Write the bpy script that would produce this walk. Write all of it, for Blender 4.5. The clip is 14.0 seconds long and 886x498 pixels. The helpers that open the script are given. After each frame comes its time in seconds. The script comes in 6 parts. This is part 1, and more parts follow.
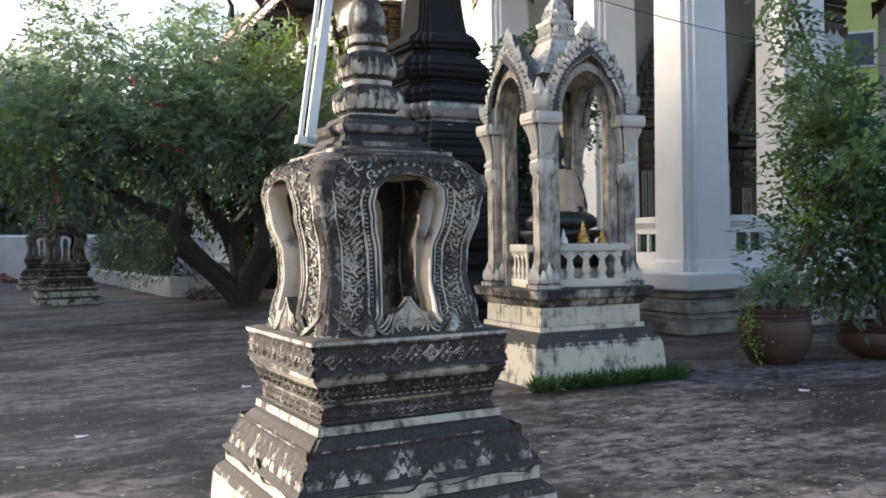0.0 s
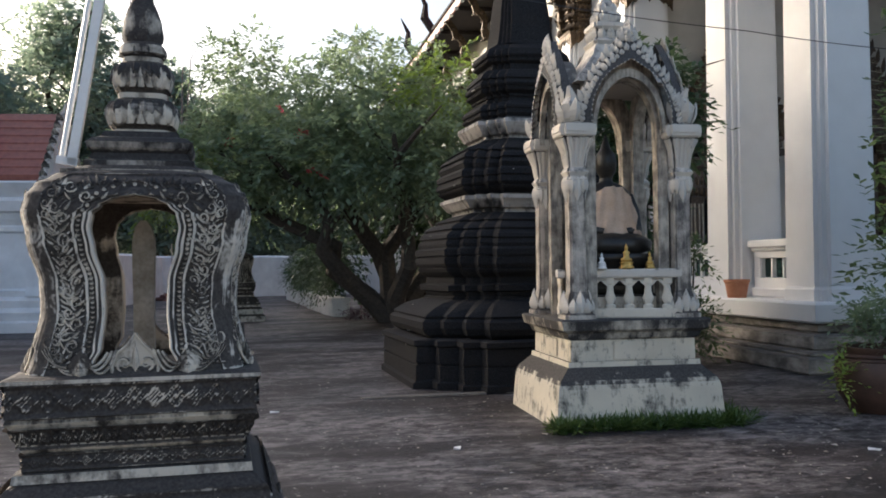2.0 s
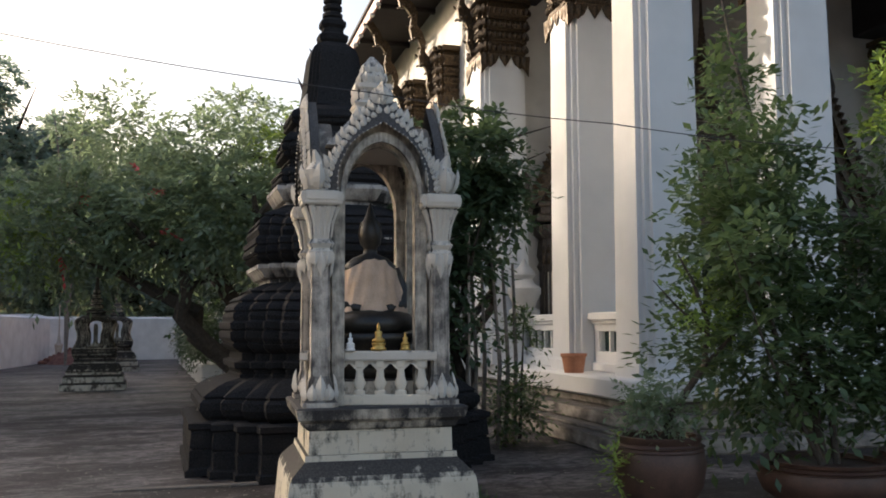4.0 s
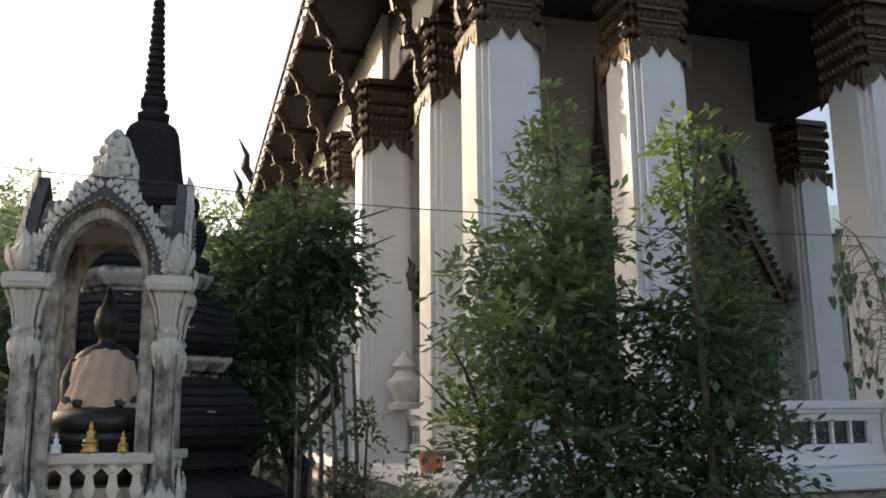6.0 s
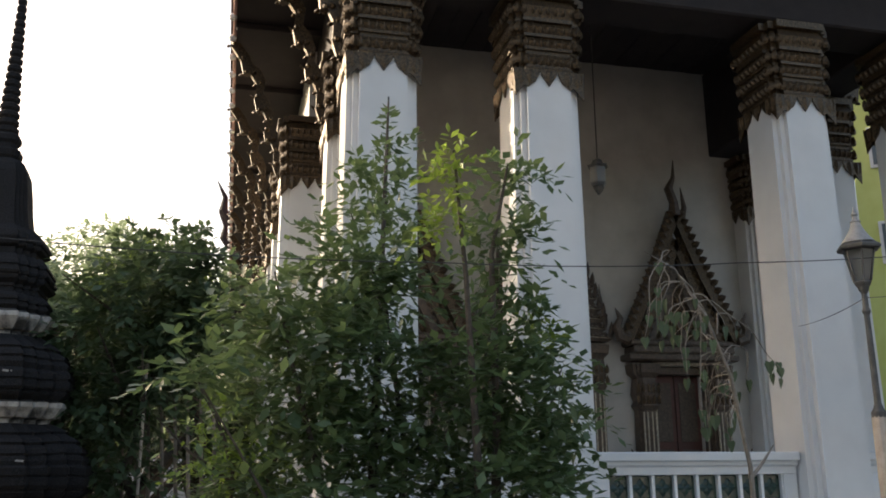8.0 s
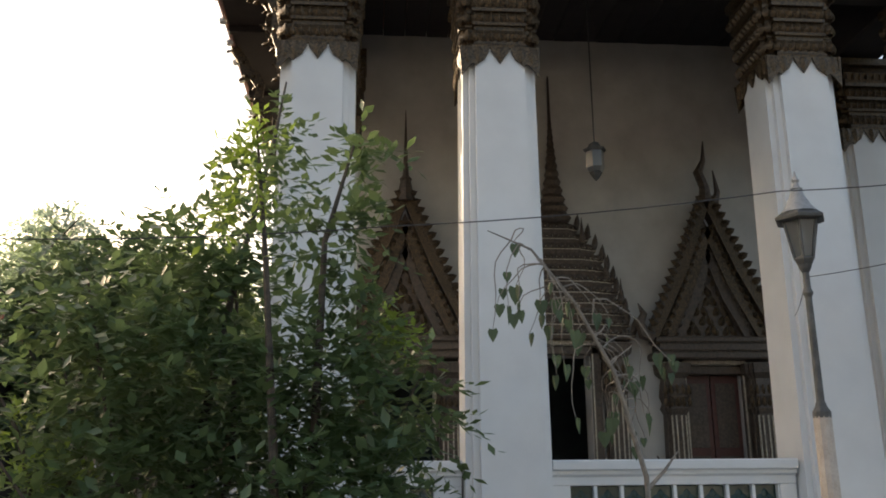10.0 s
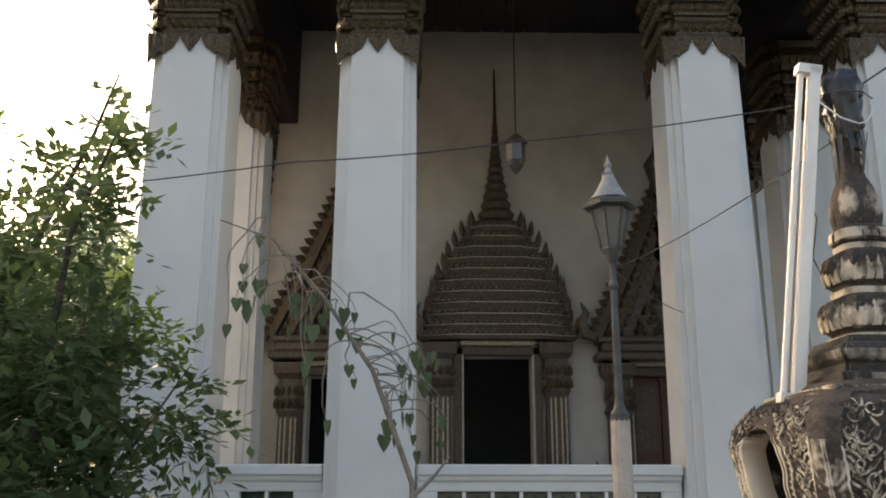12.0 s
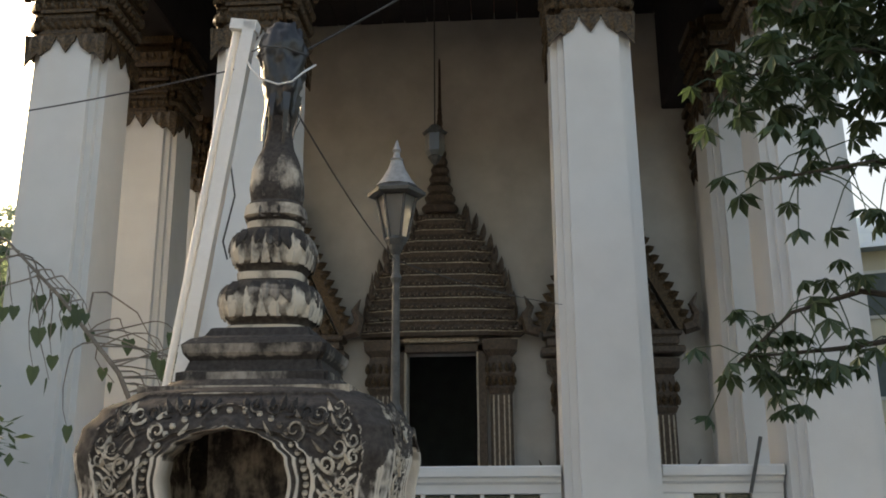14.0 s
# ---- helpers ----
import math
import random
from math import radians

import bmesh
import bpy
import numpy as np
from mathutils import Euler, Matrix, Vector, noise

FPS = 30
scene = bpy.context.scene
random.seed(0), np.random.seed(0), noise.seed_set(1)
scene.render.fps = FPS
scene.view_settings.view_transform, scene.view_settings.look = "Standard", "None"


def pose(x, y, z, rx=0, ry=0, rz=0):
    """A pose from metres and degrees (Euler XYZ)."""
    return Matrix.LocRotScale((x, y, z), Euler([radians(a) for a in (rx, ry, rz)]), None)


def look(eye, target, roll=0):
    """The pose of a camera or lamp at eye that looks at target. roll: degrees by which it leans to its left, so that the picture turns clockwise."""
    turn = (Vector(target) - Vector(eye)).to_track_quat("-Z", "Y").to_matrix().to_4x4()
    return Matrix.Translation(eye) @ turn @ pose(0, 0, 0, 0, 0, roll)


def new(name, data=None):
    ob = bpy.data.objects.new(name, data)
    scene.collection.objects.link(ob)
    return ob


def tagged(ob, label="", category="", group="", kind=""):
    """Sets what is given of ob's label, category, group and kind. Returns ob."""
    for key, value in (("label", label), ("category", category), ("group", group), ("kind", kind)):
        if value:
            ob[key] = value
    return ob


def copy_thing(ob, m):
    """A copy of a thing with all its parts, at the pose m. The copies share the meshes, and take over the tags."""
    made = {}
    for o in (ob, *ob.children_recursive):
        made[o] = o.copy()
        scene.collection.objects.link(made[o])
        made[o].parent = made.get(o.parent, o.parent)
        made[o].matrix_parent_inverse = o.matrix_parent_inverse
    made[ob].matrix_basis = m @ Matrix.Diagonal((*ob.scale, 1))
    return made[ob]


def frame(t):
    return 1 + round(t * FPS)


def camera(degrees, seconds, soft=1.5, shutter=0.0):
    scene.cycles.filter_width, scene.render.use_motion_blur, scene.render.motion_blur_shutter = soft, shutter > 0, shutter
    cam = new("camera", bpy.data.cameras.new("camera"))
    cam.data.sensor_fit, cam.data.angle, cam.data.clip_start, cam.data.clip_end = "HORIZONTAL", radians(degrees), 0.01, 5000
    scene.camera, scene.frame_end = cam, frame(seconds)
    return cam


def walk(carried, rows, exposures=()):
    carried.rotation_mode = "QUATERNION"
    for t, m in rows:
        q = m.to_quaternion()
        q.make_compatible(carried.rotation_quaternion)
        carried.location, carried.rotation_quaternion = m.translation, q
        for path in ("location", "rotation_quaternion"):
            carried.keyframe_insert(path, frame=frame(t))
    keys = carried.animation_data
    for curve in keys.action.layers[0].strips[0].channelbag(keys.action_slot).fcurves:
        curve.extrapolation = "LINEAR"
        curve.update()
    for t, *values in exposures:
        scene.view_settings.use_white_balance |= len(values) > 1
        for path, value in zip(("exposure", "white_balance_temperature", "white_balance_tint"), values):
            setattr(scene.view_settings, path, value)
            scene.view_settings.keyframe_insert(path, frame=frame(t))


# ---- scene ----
cam = camera(53.5, 14.0, soft=1.8)
PATH = [
    (0, (0.029, 0.032, 1.498), (0.901, 1.832, 1.485), -1.0),
    (0.5, (0.504, 0.011, 1.515), (1.233, 1.873, 1.522), -1.0),
    (1, (1.015, -0.026, 1.501), (1.58, 1.893, 1.529), -0.8),
    (1.5, (1.545, -0.037, 1.502), (1.993, 1.912, 1.538), -0.8),
    (2, (2.11, -0.057, 1.506), (2.509, 1.902, 1.548), -0.7),
    (2.5, (2.635, -0.051, 1.553), (3.033, 1.909, 1.606), -0.5),
    (3, (3.104, 0.035, 1.615), (3.545, 1.984, 1.695), -0.2),
    (3.5, (3.551, 0.121, 1.654), (4.051, 2.054, 1.779), -0.2),
    (3.7, (3.728, 0.186, 1.674), (4.247, 2.111, 1.819), -0.3),
    (5.8, (6.003, 0.445, 1.668), (6.561, 2.33, 2.035), -0.8),
    (6, (6.234, 0.444, 1.674), (6.787, 2.327, 2.059), -0.8),
    (6.5, (6.849, 0.408, 1.684), (7.369, 2.294, 2.102), -0.8),
    (7, (7.481, 0.379, 1.707), (7.968, 2.266, 2.155), -0.6),
    (7.5, (8.067, 0.378, 1.71), (8.534, 2.265, 2.18), -0.4),
    (8, (8.646, 0.457, 1.708), (9.099, 2.343, 2.192), -0.4),
    (8.2, (8.89, 0.474, 1.703), (9.33, 2.363, 2.189), -0.4),
    (10.3, (11.509, 0.956, 1.72), (11.635, 2.888, 2.224), -0.4),
    (10.5, (11.75, 1.0, 1.722), (11.858, 2.932, 2.227), -0.3),
    (11, (12.343, 1.09, 1.723), (12.414, 3.024, 2.228), -0.1),
    (11.5, (12.923, 1.219, 1.728), (12.963, 3.154, 2.236), -0.0),
    (12, (13.492, 1.199, 1.724), (13.513, 3.133, 2.233), 0.1),
    (12.5, (14.054, 1.338, 1.746), (14.048, 3.274, 2.248), -0.2),
    (13, (14.583, 1.452, 1.764), (14.556, 3.388, 2.265), -0.1),
    (13.5, (15.135, 1.572, 1.726), (15.062, 3.504, 2.238), -0.3),
    (14, (15.726, 1.647, 1.777), (15.598, 3.578, 2.281), -0.4),
]
walk(cam, [(t, look(eye, target, roll)) for t, eye, target, roll in PATH], [(0.0, 1.54, 5850, 10), (1.5, 1.32, 5950, 11), (3.5, 1.18, 6350, 12), (7.0, 1.36, 6750, 12), (10.5, 1.54, 7250, 12), (11.7, 1.60, 7300, 12), (12.5, 1.80, 7500, 11), (13.5, 1.68, 7850, 11), (14.0, 1.54, 7700, 11)])

# ---- light ----
SUN_AZ, SUN_EL = -48.0, 18.5  # azimuth from +y towards +x, elevation
world = bpy.data.worlds.new("sky")
scene.world = world
world.use_nodes = True
wn = world.node_tree
sky = wn.nodes.new("ShaderNodeTexSky")
sky.sky_type, sky.sun_disc = "NISHITA", False
sky.sun_elevation, sky.sun_rotation = radians(SUN_EL), radians(SUN_AZ)
sky.air_density, sky.dust_density, sky.ozone_density = 1.0, 6.0, 0.6
wn.links.new(sky.outputs[0], wn.nodes["Background"].inputs[0])
wn.nodes["Background"].inputs[1].default_value = 0.15
sun_data = bpy.data.lights.new("sun", "SUN")
sun_data.energy, sun_data.angle, sun_data.color = 3.0, radians(0.8), (1.0, 0.87, 0.70)
sun = new("sun", sun_data)
sun_dir = Vector((math.sin(radians(SUN_AZ)), math.cos(radians(SUN_AZ)), math.tan(radians(SUN_EL)))).normalized()
sun.matrix_world = look(sun_dir * 60, (0, 0, 0))


# ---- materials ----
class Nodes:
    """A material's node tree, with short calls."""

    def __init__(self, name):
        self.m = bpy.data.materials.new(name)
        self.m.use_nodes = True
        self.t = self.m.node_tree
        self.b = self.t.nodes["Principled BSDF"]
        self.co = self.t.nodes.new("ShaderNodeTexCoord").outputs["Object"]

    def link(self, a, b):
        self.t.links.new(a, b)

    def noise(self, scale, detail=4, rough=0.55, stretch=None):
        n = self.t.nodes.new("ShaderNodeTexNoise")
        n.inputs["Scale"].default_value, n.inputs["Detail"].default_value, n.inputs["Roughness"].default_value = scale, detail, rough
        src = self.co
        if stretch:
            mp = self.t.nodes.new("ShaderNodeMapping")
            mp.inputs["Scale"].default_value = stretch
            self.link(src, mp.inputs["Vector"])
            src = mp.outputs[0]
        self.link(src, n.inputs["Vector"])
        return n.outputs[0]

    def ramp(self, fac, lo, hi, a=0.0, b=1.0):
        r = self.t.nodes.new("ShaderNodeMapRange")
        r.inputs["From Min"].default_value, r.inputs["From Max"].default_value = lo, hi
        r.inputs["To Min"].default_value, r.inputs["To Max"].default_value = a, b
        self.link(fac, r.inputs["Value"])
        return r.outputs[0]

    def math(self, op, a, b):
        r = self.t.nodes.new("ShaderNodeMath")
        r.operation = op
        for k, v in ((0, a), (1, b)):
            if isinstance(v, (int, float)):
                r.inputs[k].default_value = v
            else:
                self.link(v, r.inputs[k])
        return r.outputs[0]

    def mix(self, fac, a, b):
        r = self.t.nodes.new("ShaderNodeMix")
        r.data_type = "RGBA"
        if isinstance(fac, (int, float)):
            r.inputs[0].default_value = fac
        else:
            self.link(fac, r.inputs[0])
        for k, v in ((6, a), (7, b)):
            if isinstance(v, tuple):
                r.inputs[k].default_value = (*v, 1)
            else:
                self.link(v, r.inputs[k])
        return r.outputs[2]

    def geo(self, name):
        return self.t.nodes.new("ShaderNodeNewGeometry").outputs[name]

    def up(self):
        s = self.t.nodes.new("ShaderNodeSeparateXYZ")
        self.link(self.geo("Normal"), s.inputs[0])
        return s.outputs[2]

    def rnd(self):
        return self.t.nodes.new("ShaderNodeObjectInfo").outputs["Random"]

    def bump(self, height, strength, distance=0.02):
        n = self.t.nodes.new("ShaderNodeBump")
        n.inputs["Strength"].default_value, n.inputs["Distance"].default_value = strength, distance
        self.link(height, n.inputs["Height"])
        self.link(n.outputs[0], self.b.inputs["Normal"])

    def done(self, colour, rough=0.8, metal=0.0):
        if isinstance(colour, tuple):
            self.b.inputs["Base Color"].default_value = (*colour, 1)
        else:
            self.link(colour, self.b.inputs["Base Color"])
        if isinstance(rough, float):
            self.b.inputs["Roughness"].default_value = rough
        else:
            self.link(rough, self.b.inputs["Roughness"])
        self.b.inputs["Metallic"].default_value = metal
        return self.m


def plain(name, a, b, scale=6.0, rough=0.7, metal=0.0, bump=0.15, fine=60.0):
    """Two close tones in a coarse and a fine grain."""
    n = Nodes(name)
    coarse, grain = n.noise(scale), n.noise(fine, 3)
    f = n.math("ADD", n.math("MULTIPLY", coarse, 0.65), n.math("MULTIPLY", grain, 0.35))
    n.bump(f, bump, 0.01)
    return n.done(n.mix(n.ramp(f, 0.35, 0.65), a, b), rough, metal)


def weathered(name, clean, dirt, cover, top=0.5, streak=(1.0, 1.0, 0.35), scale=3.2, relief=0.11, tint=None, rough=0.85, soft=0.08):
    """Plaster under black mould: patches, runs, upward faces darker, creases darker, the raised relief paler."""
    n = Nodes(name)
    big, run, fine = n.noise(scale, 6, 0.62), n.noise(scale * 3.5, 5, 0.6, streak), n.noise(70.0, 3)
    f = n.math("ADD", n.math("MULTIPLY", big, 0.55), n.math("MULTIPLY", run, 0.45))
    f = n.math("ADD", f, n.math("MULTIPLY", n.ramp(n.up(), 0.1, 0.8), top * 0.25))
    f = n.math("ADD", f, n.math("MULTIPLY", n.math("SUBTRACT", fine, 0.5), 0.12))
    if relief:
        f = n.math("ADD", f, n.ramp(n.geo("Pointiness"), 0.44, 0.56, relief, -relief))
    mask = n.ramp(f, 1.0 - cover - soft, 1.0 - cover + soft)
    base = n.mix(n.ramp(n.noise(1.7, 4), 0.35, 0.7), clean, tint or tuple(c * 0.8 for c in clean))
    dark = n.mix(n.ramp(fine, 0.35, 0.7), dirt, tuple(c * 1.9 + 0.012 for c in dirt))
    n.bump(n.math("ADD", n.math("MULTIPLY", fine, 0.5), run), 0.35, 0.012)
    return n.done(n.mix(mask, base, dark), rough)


def leafy(name, a, b, thin=0.35, gloss=0.45):
    """Leaves: a tone for each island, some light passing through."""
    n = Nodes(name)
    tone = n.mix(n.geo("Random Per Island"), a, b)
    tone = n.mix(n.ramp(n.noise(0.9, 2), 0.3, 0.7), tone, tuple((p * 0.7 + q * 0.5) for p, q in zip(a, b)))
    n.done(tone, gloss)
    tr = n.t.nodes.new("ShaderNodeBsdfTranslucent")
    n.link(n.mix(0.5, tone, (b[0] * 1.45, b[1] * 1.5, b[2] * 1.15)), tr.inputs["Color"])
    mx = n.t.nodes.new("ShaderNodeMixShader")
    mx.inputs[0].default_value = thin
    n.link(n.b.outputs[0], mx.inputs[1])
    n.link(tr.outputs[0], mx.inputs[2])
    n.link(mx.outputs[0], n.t.nodes["Material Output"].inputs["Surface"])
    return n.m


def yard_material():
    n = Nodes("yard_concrete")
    big, mid, fine = n.noise(0.28, 6, 0.62), n.noise(1.3, 8, 0.68, (0.8, 1.0, 1.0)), n.noise(34.0, 5, 0.75)
    f = n.math("ADD", n.math("MULTIPLY", big, 0.45), n.math("MULTIPLY", mid, 0.55))
    f = n.math("ADD", f, n.math("MULTIPLY", n.math("SUBTRACT", fine, 0.5), 0.25))
    tone = n.mix(n.ramp(f, 0.39, 0.61), (0.0100, 0.0081, 0.0078), (0.041, 0.0325, 0.0305))
    scuff = n.math("MULTIPLY", n.ramp(n.noise(0.55, 9, 0.74, (0.6, 1.2, 1.0)), 0.45, 0.56), n.ramp(n.noise(7.0, 6, 0.75, (0.7, 1.0, 1.0)), 0.40, 0.58))
    tone = n.mix(n.math("MULTIPLY", scuff, 0.7), tone, (0.27, 0.24, 0.23))
    speck = n.ramp(n.noise(15.0, 3, 0.6), 0.64, 0.68)
    tone = n.mix(n.math("MULTIPLY", speck, 0.7), tone, (0.34, 0.32, 0.29))
    v = n.t.nodes.new("ShaderNodeTexVoronoi")
    v.feature = "DISTANCE_TO_EDGE"
    v.inputs["Scale"].default_value = 0.16
    n.link(n.mix(0.12, n.co, n.t.nodes[[k.name for k in n.t.nodes if k.type == "TEX_NOISE"][1]].outputs[1]), v.inputs["Vector"])
    tone = n.mix(n.ramp(v.outputs[0], 0.001, 0.004, 0.6, 0.0), tone, (0.015, 0.015, 0.015))
    n.bump(n.math("ADD", n.math("MULTIPLY", fine, 0.8), mid), 0.55, 0.02)
    return n.done(tone, n.ramp(f, 0.35, 0.65, 0.45, 0.85))


M_YARD = yard_material()
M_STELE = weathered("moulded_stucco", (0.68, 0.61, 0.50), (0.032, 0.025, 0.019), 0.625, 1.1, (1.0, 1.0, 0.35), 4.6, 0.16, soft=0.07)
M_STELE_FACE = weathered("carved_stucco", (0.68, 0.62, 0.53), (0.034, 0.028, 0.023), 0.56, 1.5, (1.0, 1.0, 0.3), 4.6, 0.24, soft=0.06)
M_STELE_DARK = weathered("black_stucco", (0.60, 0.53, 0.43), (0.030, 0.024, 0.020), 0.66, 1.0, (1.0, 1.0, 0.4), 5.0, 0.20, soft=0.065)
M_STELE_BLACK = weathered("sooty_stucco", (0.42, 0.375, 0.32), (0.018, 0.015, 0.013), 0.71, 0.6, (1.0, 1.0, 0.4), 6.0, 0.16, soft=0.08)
M_STELE_CORE = plain("aged_core_stone", (0.34, 0.28, 0.21), (0.62, 0.55, 0.45), 9.0, 0.9)
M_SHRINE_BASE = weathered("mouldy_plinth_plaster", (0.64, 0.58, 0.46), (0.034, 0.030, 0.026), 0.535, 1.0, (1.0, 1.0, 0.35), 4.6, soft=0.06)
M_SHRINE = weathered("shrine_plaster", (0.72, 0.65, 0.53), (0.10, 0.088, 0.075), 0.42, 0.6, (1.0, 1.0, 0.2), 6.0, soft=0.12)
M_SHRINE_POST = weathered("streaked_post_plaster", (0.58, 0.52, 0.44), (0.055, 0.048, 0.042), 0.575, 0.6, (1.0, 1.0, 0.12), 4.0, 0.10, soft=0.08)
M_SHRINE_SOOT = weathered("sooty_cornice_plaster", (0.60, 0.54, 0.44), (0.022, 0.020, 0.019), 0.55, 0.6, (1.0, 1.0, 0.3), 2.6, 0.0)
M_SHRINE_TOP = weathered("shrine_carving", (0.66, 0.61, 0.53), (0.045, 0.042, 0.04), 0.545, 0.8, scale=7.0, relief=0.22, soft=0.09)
M_CHEDI = weathered("blackened_brick", (0.027, 0.025, 0.025), (0.0145, 0.014, 0.0145), 0.56, 0.2, (1.0, 1.0, 0.5), 6.0, 0.0, soft=0.05)
M_CHEDI_BAND = weathered("pale_moulding", (0.50, 0.46, 0.41), (0.03, 0.028, 0.026), 0.555, 1.0, scale=2.5)
M_WHITE = weathered("white_paint", (0.71, 0.71, 0.70), (0.34, 0.31, 0.26), 0.24, 0.2, (1.0, 1.0, 0.15), 0.9, 0.0, (0.65, 0.65, 0.64), 0.6)
M_WALL = weathered("porch_plaster", (0.56, 0.54, 0.50), (0.30, 0.27, 0.23), 0.29, 0.2, (1.0, 1.0, 0.25), 0.7, 0.0, None, 0.75)
M_PLINTH = weathered("plinth_stone", (0.46, 0.42, 0.36), (0.085, 0.074, 0.063), 0.50, 0.8, (0.4, 0.4, 1.0), 1.8, 0.0)
M_GARDEN = weathered("garden_wall", (0.80, 0.80, 0.80), (0.14, 0.14, 0.14), 0.22, 0.3, (1.0, 1.0, 0.3), 1.2, 0.0)
M_GOLD = plain("tarnished_gilding", (0.012, 0.008, 0.006), (0.135, 0.088, 0.044), 30.0, 0.38, 0.45, 1.0)
M_DOOR = plain("carved_teak", (0.048, 0.036, 0.028), (0.125, 0.092, 0.066), 18.0, 0.55, 0.15, 0.6)
M_GILT_LINE = plain("gilt_line", (0.24, 0.20, 0.15), (0.56, 0.50, 0.40), 30.0, 0.5, 0.2)
M_RED_DOOR = plain("lacquered_door", (0.065, 0.022, 0.017), (0.11, 0.036, 0.027), 8.0, 0.4)
# The unlit room's dimness is put into this colour.
M_DARK = plain("dim_room_tone", (0.075, 0.10, 0.11), (0.11, 0.14, 0.15), 3.0, 0.6)
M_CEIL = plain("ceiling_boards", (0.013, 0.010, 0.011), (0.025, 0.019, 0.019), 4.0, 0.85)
M_FASCIA = plain("faded_fascia", (0.40, 0.23, 0.20), (0.52, 0.33, 0.29), 5.0, 0.6)
M_ROOF = plain("roof_tile", (0.20, 0.055, 0.04), (0.32, 0.10, 0.065), 7.0, 0.5)
M_TRIM_WHITE = plain("pale_trim", (0.66, 0.66, 0.64), (0.78, 0.78, 0.76), 9.0, 0.5)
M_GREEN_TILE = plain("green_glazed_block", (0.008, 0.026, 0.02), (0.018, 0.05, 0.038), 14.0, 0.25)
M_POT = plain("glazed_brown_pot", (0.040, 0.021, 0.015), (0.095, 0.050, 0.034), 4.0, 0.55)
M_TERRA = plain("terracotta", (0.42, 0.17, 0.09), (0.52, 0.24, 0.14), 10.0, 0.8)
M_SOIL = plain("soil", (0.03, 0.022, 0.016), (0.07, 0.05, 0.036), 20.0, 0.95)
M_BRONZE = plain("blackened_bronze", (0.014, 0.014, 0.014), (0.045, 0.042, 0.036), 6.0, 0.4, 0.3)
M_GOLD_STATUE = plain("bright_gilding", (0.42, 0.26, 0.07), (0.60, 0.40, 0.12), 20.0, 0.35, 0.7)
M_ROBE = plain("faded_robe_cloth", (0.52, 0.38, 0.27), (0.66, 0.51, 0.39), 7.0, 0.9, 0.0, 0.4)
M_BARK = plain("bark", (0.035, 0.028, 0.022), (0.09, 0.072, 0.055), 12.0, 0.9, 0.0, 0.8)
M_TWIG = plain("grey_twig", (0.15, 0.13, 0.11), (0.30, 0.265, 0.225), 14.0, 0.85)
M_IRON = plain("lamp_iron", (0.05, 0.05, 0.048), (0.10, 0.10, 0.095), 12.0, 0.6, 0.1)
M_LAMP_CAP = plain("lamp_cap_iron", (0.22, 0.22, 0.22), (0.36, 0.36, 0.35), 14.0, 0.7)
M_POST = plain("limed_post", (0.40, 0.33, 0.27), (0.56, 0.50, 0.43), 9.0, 0.8)
M_TUBE = plain("white_enamel", (0.74, 0.73, 0.70), (0.82, 0.81, 0.79), 5.0, 0.35)
M_PLASTIC = plain("black_plastic", (0.012, 0.012, 0.013), (0.035, 0.035, 0.037), 9.0, 0.3)
M_CABLE = plain("cable", (0.03, 0.03, 0.03), (0.05, 0.05, 0.05), 9.0, 0.6)
M_RUBBLE = plain("brick_rubble", (0.10, 0.04, 0.032), (0.26, 0.12, 0.09), 6.0, 0.9)
M_LITTER = plain("dry_litter", (0.22, 0.19, 0.15), (0.46, 0.43, 0.38), 9.0, 0.9)
M_PAPER = plain("scrap_paper", (0.6, 0.6, 0.58), (0.75, 0.75, 0.73), 12.0, 0.9)
M_CAR = plain("white_car_paint", (0.70, 0.71, 0.72), (0.74, 0.75, 0.76), 3.0, 0.3)
M_BLUE_ROOF = plain("blue_metal_roof", (0.26, 0.36, 0.50), (0.34, 0.44, 0.56), 2.0, 0.4)
M_CREAM = plain("cream_render", (0.62, 0.58, 0.46), (0.70, 0.66, 0.54), 1.5, 0.8)
M_LIME = plain("lime_render", (0.55, 0.60, 0.18), (0.62, 0.68, 0.24), 1.5, 0.8)
M_FLOWER = plain("red_blossom", (0.50, 0.06, 0.07), (0.62, 0.12, 0.12), 20.0, 0.7)
for m_, gloss_ in ((M_CHEDI, 0.08), (M_YARD, 0.28)):
    m_.node_tree.nodes["Principled BSDF"].inputs["Specular IOR Level"].default_value = gloss_
# Pale bluish leaf tone: distance haze put into the colour.
L_FAR = leafy("far_haze_leaves", (0.19, 0.25, 0.22), (0.29, 0.35, 0.30), 0.6, 0.7)
L_TREE = leafy("tree_leaves", (0.115, 0.165, 0.115), (0.225, 0.28, 0.18), 0.55)
L_DARK = leafy("dark_leaves", (0.030, 0.055, 0.028), (0.066, 0.10, 0.048))
L_MID = leafy("deep_green_leaves", (0.046, 0.080, 0.044), (0.105, 0.150, 0.076), 0.45)
L_SHRUB = leafy("shrub_leaves", (0.050, 0.088, 0.042), (0.13, 0.18, 0.082), 0.45, 0.32)
L_LIME = leafy("young_leaves", (0.14, 0.22, 0.045), (0.25, 0.33, 0.07))
L_GRASS = leafy("grass_blades", (0.05, 0.10, 0.025), (0.12, 0.17, 0.05))


